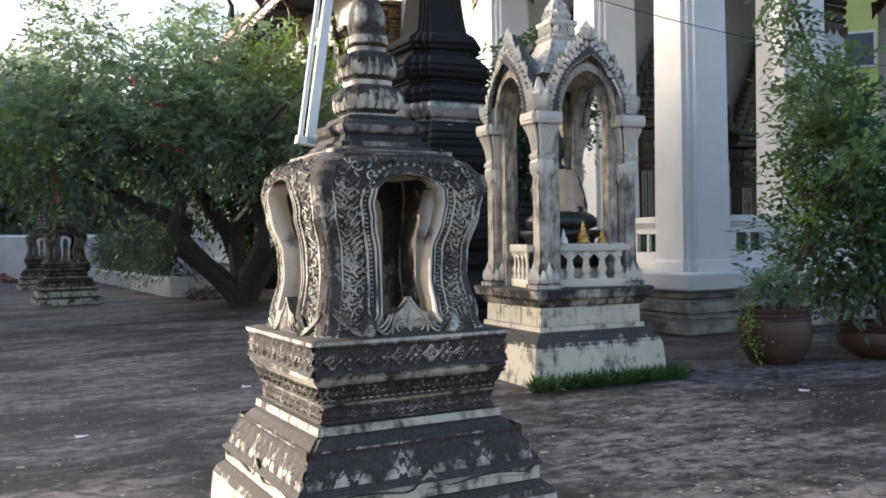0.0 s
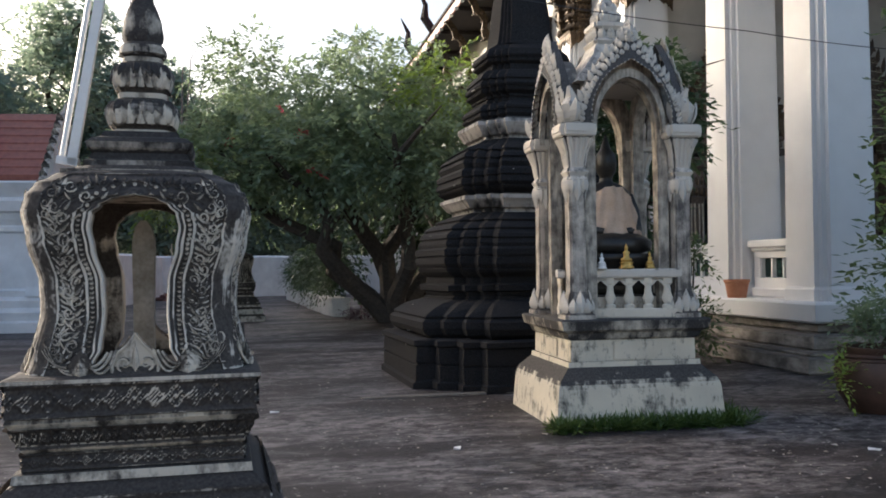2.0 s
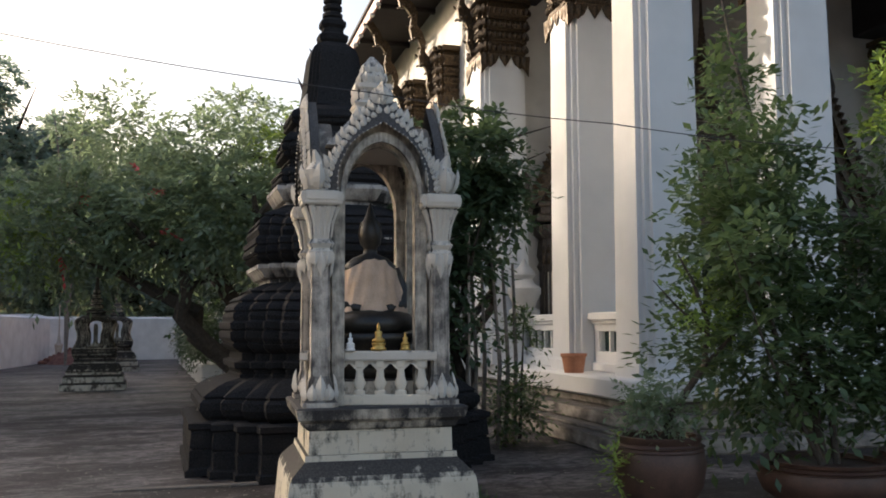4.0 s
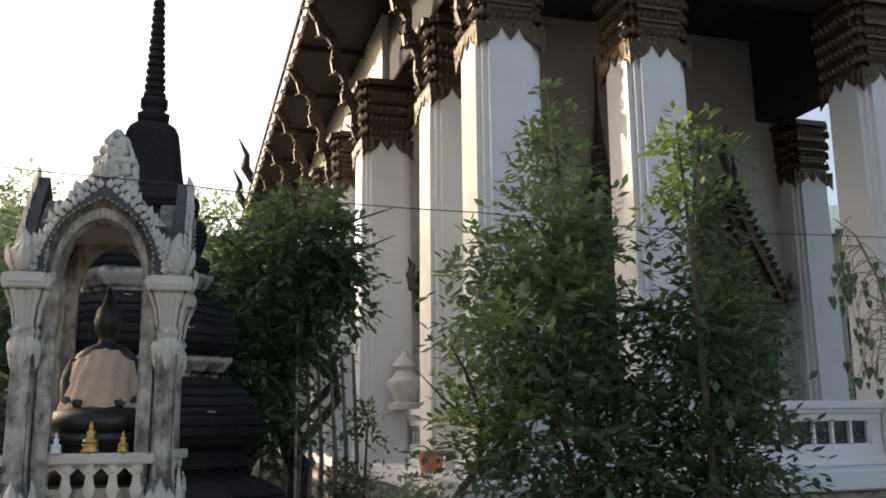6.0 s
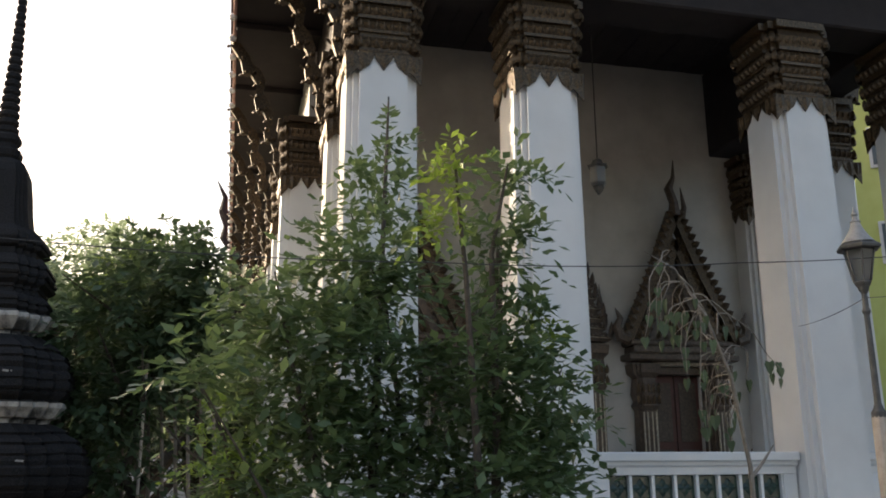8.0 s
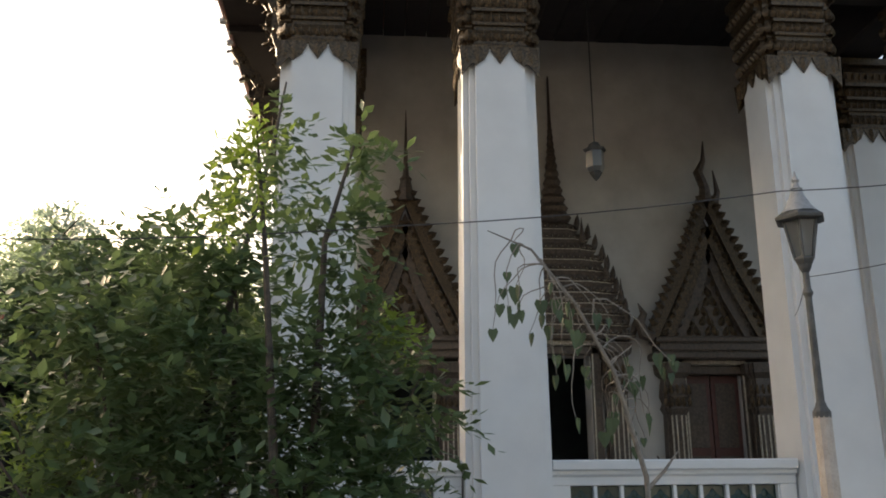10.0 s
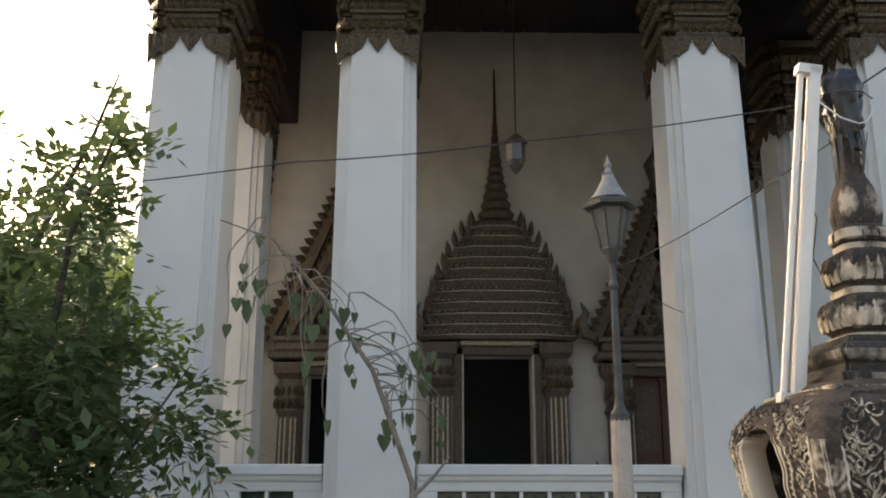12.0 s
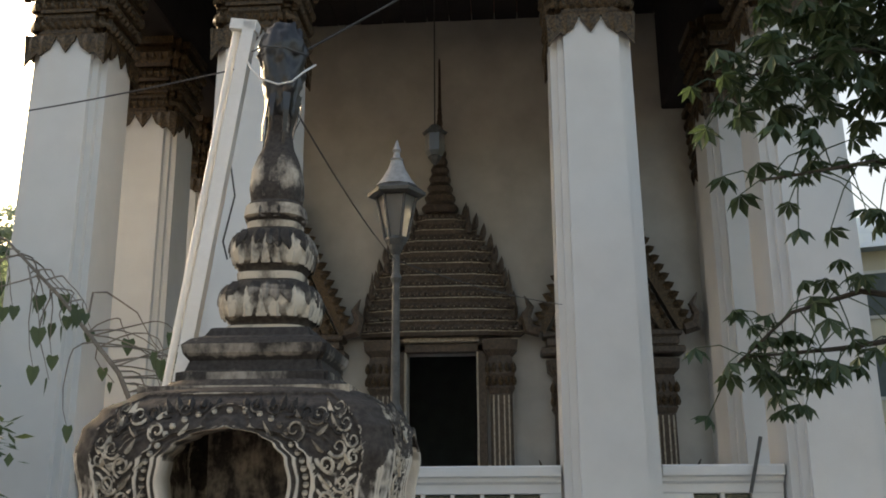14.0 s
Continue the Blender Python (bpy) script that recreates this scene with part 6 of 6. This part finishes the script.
def stemmed(name, label, stems, sets, category="shrub"):
    """stems: lists of points with a radius; sets: (lumps, clumps, per, size, slim, material, part name, seed)."""
    ob = empty(name, label, category)
    for pts, r in stems:
        n = len(pts)
        G().tube(pts, [r * (1 - 0.8 * i / (n - 1)) for i in range(n)], 7).make("stem", M_BARK, ob, smooth=True)
    for lumps, m, per, size, slim, mat_, nm, seed in sets:
        cloud_object(nm, [leaf_cloud(blobs(lumps, m, seed, 0.3), per, size, seed, slim, 0.12, 1.15)], mat_, ob)
    return ob


jar_shrub = stemmed("jar_shrub", "small bushy green plant with bent bare stems in a jar",
        [([(8.05, 7.6, 0.4), (8.2, 7.55, 0.8), (8.5, 7.5, 1.2), (8.55, 7.5, 1.6), (8.4, 7.5, 2.0), (8.25, 7.5, 2.25)], 0.045), ([(8.5, 7.5, 1.2), (8.8, 7.45, 1.5), (8.9, 7.5, 1.8), (8.75, 7.5, 2.1)], 0.025), ([(8.55, 7.5, 1.5), (8.2, 7.45, 1.75), (7.95, 7.45, 2.0)], 0.018)],
        [([(8.0, 7.55, 0.78, 0.36, 0.32, 0.26), (7.9, 7.5, 0.98, 0.22, 0.25, 0.2)], 110, 9, 0.085, 0.46, L_TREE, "leaves", 61), ([(8.4, 7.5, 1.75, 0.3, 0.25, 0.4), (8.75, 7.5, 1.6, 0.22, 0.2, 0.3)], 60, 8, 0.085, 0.44, L_LIME, "young_leaves", 62), ([(7.55, 7.5, 0.28, 0.14, 0.14, 0.26)], 26, 8, 0.075, 0.4, L_LIME, "trailing_leaves", 63)])
jar_shrub.location = (0.15, 0.2, 0.10)
stemmed("tall_shrub", "tall airy shrub with glossy oval leaves",
        [([(9.75, 7.45, 0.3), (9.8, 7.8, 1.6), (9.95, 8.4, 3.2), (10.15, 9.3, 5.0), (10.22, 9.6, 5.8)], 0.05), ([(9.7, 7.4, 0.3), (9.4, 7.6, 1.5), (9.1, 7.7, 2.6), (8.95, 7.7, 3.3)], 0.035), ([(9.85, 7.4, 0.3), (10.1, 7.9, 1.8), (10.0, 8.4, 3.2), (9.7, 8.8, 4.2)], 0.035), ([(9.7, 7.4, 0.3), (9.0, 7.2, 1.4), (8.3, 6.8, 2.5)], 0.022)],
        [([(9.5, 7.8, 1.45, 0.95, 0.7, 0.75), (9.45, 7.9, 2.45, 0.85, 0.7, 0.65), (9.75, 8.3, 3.3, 0.5, 0.5, 0.6)], 430, 9, 0.13, 0.52, L_SHRUB, "inner_leaves", 70),
         ([(9.4, 7.8, 1.5, 1.15, 0.9, 0.85), (9.4, 7.9, 2.6, 0.95, 0.8, 0.7), (9.75, 8.4, 3.5, 0.72, 0.6, 0.65), (10.05, 9.1, 4.5, 0.42, 0.4, 0.55), (10.2, 9.55, 5.3, 0.2, 0.2, 0.42), (8.9, 7.7, 3.1, 0.42, 0.35, 0.3), (8.45, 6.85, 2.4, 0.42, 0.35, 0.22)], 620, 9, 0.135, 0.50, L_SHRUB, "leaves", 71)])
stemmed("tall_shrub", "tall shrub with fresh lime-green tips",
        [([(10.55, 7.1, 0.3), (10.5, 7.1, 1.8), (10.4, 7.0, 3.2), (10.3, 6.95, 4.2)], 0.045), ([(10.6, 7.1, 0.3), (10.75, 7.4, 2.0), (10.78, 7.55, 3.5), (11.0, 7.7, 4.4)], 0.05), ([(10.6, 7.1, 0.4), (11.2, 7.8, 1.8), (11.6, 8.1, 2.6)], 0.025)],
        [([(10.8, 7.5, 1.4, 0.8, 0.7, 0.85), (10.75, 7.5, 2.4, 0.6, 0.5, 0.7)], 250, 9, 0.13, 0.52, L_SHRUB, "inner_leaves", 80),
         ([(10.8, 7.5, 1.5, 0.95, 0.75, 0.9), (10.8, 7.5, 2.6, 0.62, 0.55, 0.75), (10.9, 7.6, 3.6, 0.34, 0.34, 0.55), (11.05, 7.75, 4.3, 0.26, 0.26, 0.32), (11.5, 8.1, 2.2, 0.5, 0.4, 0.5)], 470, 9, 0.135, 0.50, L_SHRUB, "leaves", 81), ([(10.3, 6.95, 3.95, 0.15, 0.15, 0.4), (10.12, 6.95, 3.65, 0.12, 0.12, 0.25), (11.3, 7.9, 2.85, 0.22, 0.2, 0.25)], 60, 9, 0.10, 0.46, L_LIME, "young_leaves", 82)])
stemmed("low_shrub", "slender dark shrub growing against the plinth",
        [([(8.6, 12.6, 0), (8.65, 12.6, 1.0), (8.7, 12.6, 2.0)], 0.03)],
        [([(8.5, 12.4, 0.7, 0.5, 0.5, 0.5), (8.62, 12.5, 1.7, 0.3, 0.3, 0.35), (8.3, 12.2, 0.4, 0.4, 0.4, 0.38)], 190, 9, 0.11, 0.44, L_SHRUB, "leaves", 92)])

# ---- leaning sapling with heart leaves ----
sap = empty("sapling", "leaning bare sapling with drooping heart-shaped leaves", "sapling")
main = [(13.36, 8.0, 0.0), (13.36, 7.95, 1.0), (13.34, 7.92, 1.7), (13.05, 7.65, 2.5), (12.7, 7.4, 3.0), (12.35, 7.25, 3.38), (12.0, 7.1, 3.48)]
G().tube(main, [0.026, 0.025, 0.022, 0.018, 0.014, 0.009, 0.004], 8).make("trunk", M_TWIG, sap, smooth=True)
G().tube([(13.36, 7.93, 1.62), (13.5, 7.95, 1.75), (13.62, 7.95, 1.9)], [0.02, 0.014, 0.006], 6).make("spur", M_TWIG, sap)
rng = random.Random(17)
g, hearts = G(), []
for k in range(44):
    f = rng.uniform(2.6, 3.6) if k % 2 else rng.uniform(3.4, 5.9)
    i = int(f)
    p = Vector(main[i]).lerp(Vector(main[i + 1]), f - i)
    q = p + (Vector((rng.uniform(0.0, 0.5), rng.uniform(0.2, 0.9), rng.uniform(0.05, 0.4))) if k % 2 else Vector((rng.uniform(-0.4, 0.2), rng.uniform(-0.2, 0.3), rng.uniform(-0.1, 0.2))))
    e = q + Vector((rng.uniform(-0.12, 0.2), rng.uniform(-0.1, 0.2), rng.uniform(-0.7, -0.12)))
    G().tube([p.lerp(q, t).lerp(q.lerp(e, t), t) + Vector((0.02 * math.sin(9 * t + k), 0.02 * math.sin(7 * t), 0)) for t in (0, 0.15, 0.3, 0.45, 0.6, 0.75, 0.9, 1.0)], [0.0065, 0.006, 0.0055, 0.005, 0.0045, 0.004, 0.0032, 0.0025], 5).make("hanging_twig", M_TWIG, sap)
    hearts += [e] if k % 4 else [e, q.lerp(e, 0.6)]
g = G()
for p in hearts + [Vector((13.36 + 0.03 * k, 7.5 + 0.03 * (k % 3), 2.62 - 0.05 * (k % 4))) for k in range(6)]:
    s, a = rng.uniform(0.07, 0.125), rng.uniform(0, 6.28)
    r = Vector((math.cos(a), math.sin(a) * 0.6, 0.0))
    n = Vector((0, 0, -1)).cross(r)
    out = [(0, 0), (0.35, 0.12), (0.5, -0.2), (0.32, -0.65), (0, -1.15), (-0.32, -0.65), (-0.5, -0.2), (-0.35, 0.12)]
    vs = [p + r * x * s + Vector((0, 0, y * s)) + n * (abs(x) * 0.25 * s) for x, y in out] + [p + Vector((0, 0, -0.4 * s))]
    g.add(vs, [(k, (k + 1) % 8, 8) for k in range(8)])
branch = [(12.86, 7.5, 2.86), (12.88, 7.5, 3.05), (12.98, 7.5, 3.05), (13.09, 7.5, 2.98), (13.21, 7.5, 2.90), (13.34, 7.5, 2.69), (13.46, 7.5, 2.57)]
G().tube(branch, [0.008, 0.008, 0.007, 0.006, 0.005, 0.004, 0.003], 6).make("side_branch", M_TWIG, sap, smooth=True)
g.make("heart_leaves", L_DARK, sap, kind="stuff")

# ---- branch with palmate leaves, east of the porch ----
palm = empty("palmate_tree", "dark branching tree with drooping palmate leaves", "tree")
G().tube([(20.6, 7.9, 0), (20.5, 7.9, 1.6), (20.2, 7.8, 3.0), (20.3, 7.8, 5.0), (20.0, 7.8, 6.6)], [0.14, 0.13, 0.11, 0.08, 0.04], 9).make("trunk", M_BARK, palm, smooth=True)
arms = [[(20.3, 7.8, 2.6), (19.2, 7.8, 2.85), (18.2, 7.75, 3.0), (17.7, 7.7, 2.85), (17.3, 7.7, 2.5)], [(20.3, 7.8, 2.7), (19.0, 7.75, 2.75), (18.0, 7.7, 2.6), (17.35, 7.7, 2.55)], [(20.2, 7.8, 3.4), (19.2, 7.5, 3.7), (18.2, 7.2, 3.75), (17.4, 7.1, 3.6)], [(20.2, 7.8, 4.0), (19.0, 7.3, 4.5), (18.0, 7.1, 4.5), (17.2, 7.05, 4.25)], [(20.2, 7.8, 4.8), (18.8, 7.3, 5.0), (17.8, 7.2, 5.1)], [(20.1, 7.8, 5.4), (19.0, 7.0, 5.6), (18.0, 6.8, 5.3)], [(20.1, 7.8, 3.0), (19.4, 7.4, 3.3), (18.8, 7.2, 3.3)], [(20.1, 7.8, 4.6), (19.6, 7.0, 4.2), (19.0, 6.8, 4.1)], [(20.1, 7.8, 5.2), (19.4, 7.2, 5.3), (18.6, 7.0, 4.9)], [(20.1, 7.8, 4.4), (19.3, 7.5, 4.7), (18.4, 7.3, 4.4)]]
for a in arms:
    G().tube(a, [0.035 - 0.028 * i / (len(a) - 1) for i in range(len(a))], 6).make("branch", M_BARK, palm, smooth=True)
rng = random.Random(23)
g = G()
for a in arms:
    for k in range(130 if a[-1][2] > 4 else 34):
        f = 0.9 + (len(a) - 1.9) * rng.random() ** 0.8
        i = min(int(f), len(a) - 2)
        c = Vector(a[i]).lerp(Vector(a[i + 1]), f - i)
        tip = c + Vector((rng.uniform(-0.3, 0.3), rng.uniform(-0.3, 0.3), rng.uniform(-0.4, 0.25)))
        g.tube([c, c.lerp(tip, 0.5) + Vector((0, 0, 0.05)), tip], [0.006, 0.005, 0.004], 4)
        s = rng.uniform(0.09, 0.15)
        ax = Vector((rng.uniform(-0.6, 0.6), rng.uniform(-0.6, 0.6), -1)).normalized()
        u = ax.orthogonal().normalized()
        w = ax.cross(u)
        for q in range(7):
            an = 2 * math.pi * q / 7
            d = (u * math.cos(an) + w * math.sin(an)) * 0.85 + ax * 0.55
            d.normalize()
            sd = d.cross(ax).normalized()
            vs = [tip, tip + d * s * 0.62 + sd * s * 0.23, tip + d * s + ax * s * 0.25, tip + d * s * 0.62 - sd * s * 0.23]
            g.add(vs, [(0, 1, 2), (0, 2, 3)])
g.make("palmate_leaves", L_DARK, palm, kind="stuff")
tree("court_tree", "dense green tree east of the porch", (25.5, 15.0, -0.05), [(25, 15, 3.5), (26, 16, 5.0)], 0.2, [(25.5, 15, 3.4, 2.2, 2.0, 2.2), (27.0, 17, 3.0, 2.2, 2.2, 2.2), (24.5, 20, 2.0, 1.6, 1.8, 1.6)], 700, 10, 0.22, 25, L_TREE, 0.36, shell=0.3)

# ---- street lamp, lantern, cables, small things ----
lamp = empty("street_lamp", "old iron lamp post with conical cap and glass lantern", "street lamp", at=pose(14.94, 8.1, 0))
G().tube([(0, 0, 0), (0, 0, 2.18)], [0.085, 0.075], 12).make("lower_post", M_POST, lamp)
G().revolve([(2.14, 0.05), (2.17, 0.075), (2.22, 0.075), (2.26, 0.05), (2.30, 0.038)], n=14).make("joint", M_IRON, lamp)
G().revolve([(2.30, 0.034), (3.2, 0.028), (3.24, 0.045), (3.28, 0.03), (3.42, 0.028), (3.46, 0.05), (3.5, 0.06)], n=12).make("pole", M_IRON, lamp)
G().stack(rounded(2, 6), [(3.50, 0.07), (3.54, 0.09), (3.56, 0.085)]).make("lantern_foot", M_IRON, lamp)
n = Nodes("lamp_glass")
n.done((0.26, 0.28, 0.28), 0.3)
n.b.inputs["Transmission Weight"].default_value = 0.75
M_GLASS = n.m
G().stack(rounded(2, 6), [(3.56, 0.08), (3.90, 0.155)]).make("lantern_glass", M_GLASS, lamp)
for k in range(6):
    a = math.pi * k / 3
    G().tube([(0.085 * math.cos(a), 0.085 * math.sin(a), 3.55), (0.16 * math.cos(a), 0.16 * math.sin(a), 3.91)], 0.012, 6).make("lantern_rib", M_IRON, lamp)
G().stack(rounded(2, 6), [(3.875, 0.19), (3.89, 0.225), (3.915, 0.23), (3.96, 0.17)]).make("eave_ring", M_IRON, lamp)
G().revolve([(3.96, 0.17), (4.02, 0.12), (4.12, 0.065), (4.18, 0.045), (4.19, 0.055), (4.21, 0.03), (4.25, 0.022), (4.27, 0.035), (4.30, 0.02), (4.36, 0.004)], n=14).make("cap", M_LAMP_CAP, lamp, smooth=True)

lan = empty("hanging_lantern", "small glass lantern on a chain from the ceiling", "lantern", at=pose(14.78, 14.2, 0))
G().tube([(0, 0, 7.0), (0, 0, 10.44)], 0.012, 6).make("chain", M_IRON, lan)
G().stack(rounded(2, 6), [(6.86, 0.17), (6.90, 0.20), (6.93, 0.12), (7.0, 0.09), (7.04, 0.02)]).make("crown", M_IRON, lan)
G().stack(rounded(2, 6), [(6.50, 0.10), (6.58, 0.15), (6.86, 0.15)]).make("glass", M_GLASS, lan)
G().stack(rounded(2, 6), [(6.36, 0.01), (6.42, 0.06), (6.50, 0.11), (6.53, 0.10)]).make("pendant", M_IRON, lan)


def cable(pts, r=0.006, label="thin black overhead cable"):
    fine = []
    for a, b in zip(pts, pts[1:]):
        a, b = Vector(a), Vector(b)
        for k in range(8):
            f = k / 8
            fine.append(a.lerp(b, f) - Vector((0, 0, 0.012 * (b - a).length * 4 * f * (1 - f))))
    fine.append(Vector(pts[-1]))
    tagged(G().tube(fine, r, 5).make("overhead_cable", M_CABLE), label, "cable", "cables")


cable([(1.62, 4.12, 3.10), (3.0, 4.4, 2.985), (4.8, 4.45, 2.825), (6.1, 4.45, 2.745), (7.6, 4.45, 2.685), (9.6, 4.45, 2.665), (11.2, 4.45, 2.74), (12.95, 4.45, 2.93), (13.8, 4.42, 3.005), (14.9, 4.30, 3.12)], 0.0028)
cable([(14.94, 8.1, 3.38), (16.40, 11.26, 3.62)], 0.0045)
cable([(14.94, 8.1, 3.38), (15.04, 4.36, 3.0)], 0.0035, "black cable slung from a lamp post to a finial")
cable([(15.06, 4.3, 3.15), (17.5, 4.8, 5.0)], 0.004, "pale cable tied to a wrapped finial")
tagged(G().tube([(14.88, 4.28, 2.95), (14.86, 4.27, 2.8), (14.89, 4.26, 2.65), (14.86, 4.26, 2.5), (14.88, 4.25, 2.44)], 0.003, 5).make("loose_wire", M_CABLE), "loose black wire hanging beside a tube light", "wire")
tagged(G().tube([(18.30, 11.42, 1.60), (18.45, 11.40, 2.18)], 0.02, 8).make("metal_rod", M_IRON), "short metal rod leaning on the balustrade", "rod")

g = G().revolve([(0, 0.15), (0.24, 0.19), (0.26, 0.21), (0.3, 0.21), (0.3, 0.17), (0.26, 0.16)], n=20)
tagged(g.make("clay_pot", M_TERRA), "empty terracotta pot on the porch plinth", "pot").matrix_basis = pose(9.75, 13.2, FLOOR)
urn = G().revolve([(0, 0.30), (0.1, 0.30), (0.14, 0.2), (0.3, 0.26), (0.42, 0.33), (0.52, 0.33), (0.62, 0.2), (0.7, 0.16), (0.78, 0.22), (0.86, 0.2), (0.98, 0.08), (1.1, 0.02)], n=24)
tagged(urn.make("stone_urn", M_WALL, smooth=True), "grey lidded stone urn on a wall ledge", "urn").matrix_basis = pose(10.15, 16.4, 1.9)
for k, (x, y, a) in enumerate(((0.46, 7.61, 20), (3.67, 7.11, 70), (2.2, 9.4, 10), (6.9, 6.2, 140))):
    s = 0.05
    g = G().loft([[(-s, -s * 0.6, 0.0), (s, -s * 0.5, 0.0), (s * 0.9, s * 0.6, 0.0), (-s * 0.8, s * 0.5, 0.0)], [(-s, -s * 0.6, 0.006), (s, -s * 0.5, 0.012), (s * 0.9, s * 0.6, 0.005), (-s * 0.8, s * 0.5, 0.016)]])
    tagged(g.make("paper_scrap", M_PAPER), "scrap of white paper lying on the yard", "litter", "litter").matrix_basis = pose(x, y, 0.002, 0, 0, a)

rng = np.random.default_rng(77)
vs, fs = [], []
for k in range(4600):
    x, y = rng.uniform(-4, 11), 2.2 + 12.0 * rng.random() ** 1.6
    if noise.noise(Vector((x * 0.45, y * 0.8, 3.0))) < -0.05 or (abs(x - 1.6) < 0.7 and abs(y - 4.06) < 0.7) or (abs(x - 5.58) < 0.9 and abs(y - 8.44) < 0.9) or (x > 3.4 and y > 10.2):
        continue
    a, r = rng.uniform(0, 6.28), rng.uniform(0.006, 0.026) * (2.0 if rng.random() < 0.06 else 1.0)
    c, s_ = math.cos(a) * r, math.sin(a) * r
    i = len(vs)
    z = rng.uniform(0.004, 0.012)
    vs += [(x + c, y + s_, 0.003), (x - s_ * 0.6, y + c * 0.6, z), (x - c, y - s_, 0.004), (x + s_ * 0.6, y - c * 0.6, z * 0.7)]
    fs.append((i, i + 1, i + 2, i + 3))
litter = G().add(vs, fs).make("leaf_litter", M_LITTER)
tagged(litter, "pale dry leaf litter and grit strewn over the yard", "litter", kind="stuff")

# ---- buildings beyond, to the east ----
def house(name, label, x0, x1, y0, y1, h, wall_m, roof_m, cols, rows, at):
    ob = empty(name, label, "building", at=at)
    G().box(x0, x1, y0, y1, -0.05, h).make("wall", wall_m, ob)
    G().loft([[(x, y0 - 0.6, h), (x, y1 + 0.6, h), (x, (y0 + y1) / 2 + 0.1, h + 2.2), (x, (y0 + y1) / 2 - 0.1, h + 2.2)] for x in (x0 - 0.6, x1 + 0.6)]).make("roof", roof_m, ob)
    for i in range(cols):
        for j in range(rows):
            cx, cz = x0 + (i + 0.5) * (x1 - x0) / cols, 1.6 + j * (h - 1.2) / rows
            w = G().box(cx - 0.6, cx + 0.6, y0 - 0.06, y0 + 0.02, cz - 0.1, cz + 1.3, 0.02).make("window", M_TRIM_WHITE, ob)
            G().box(cx - 0.5, cx + 0.5, y0 - 0.075, y0 - 0.06, cz, cz + 1.2).make("pane", M_DARK, w)


house("far_house", "cream house with a blue metal roof", 0, 6.0, 0, 9.0, 8.0, M_CREAM, M_BLUE_ROOF, 2, 3, pose(24.8, 27.5, 0, 0, 0, -20))
house("far_house", "lime-green rendered house beyond the court", 0, 9.0, 0, 8.0, 14.0, M_LIME, M_BLUE_ROOF, 4, 4, pose(28.2, 24.0, 0, 0, 0, -42))
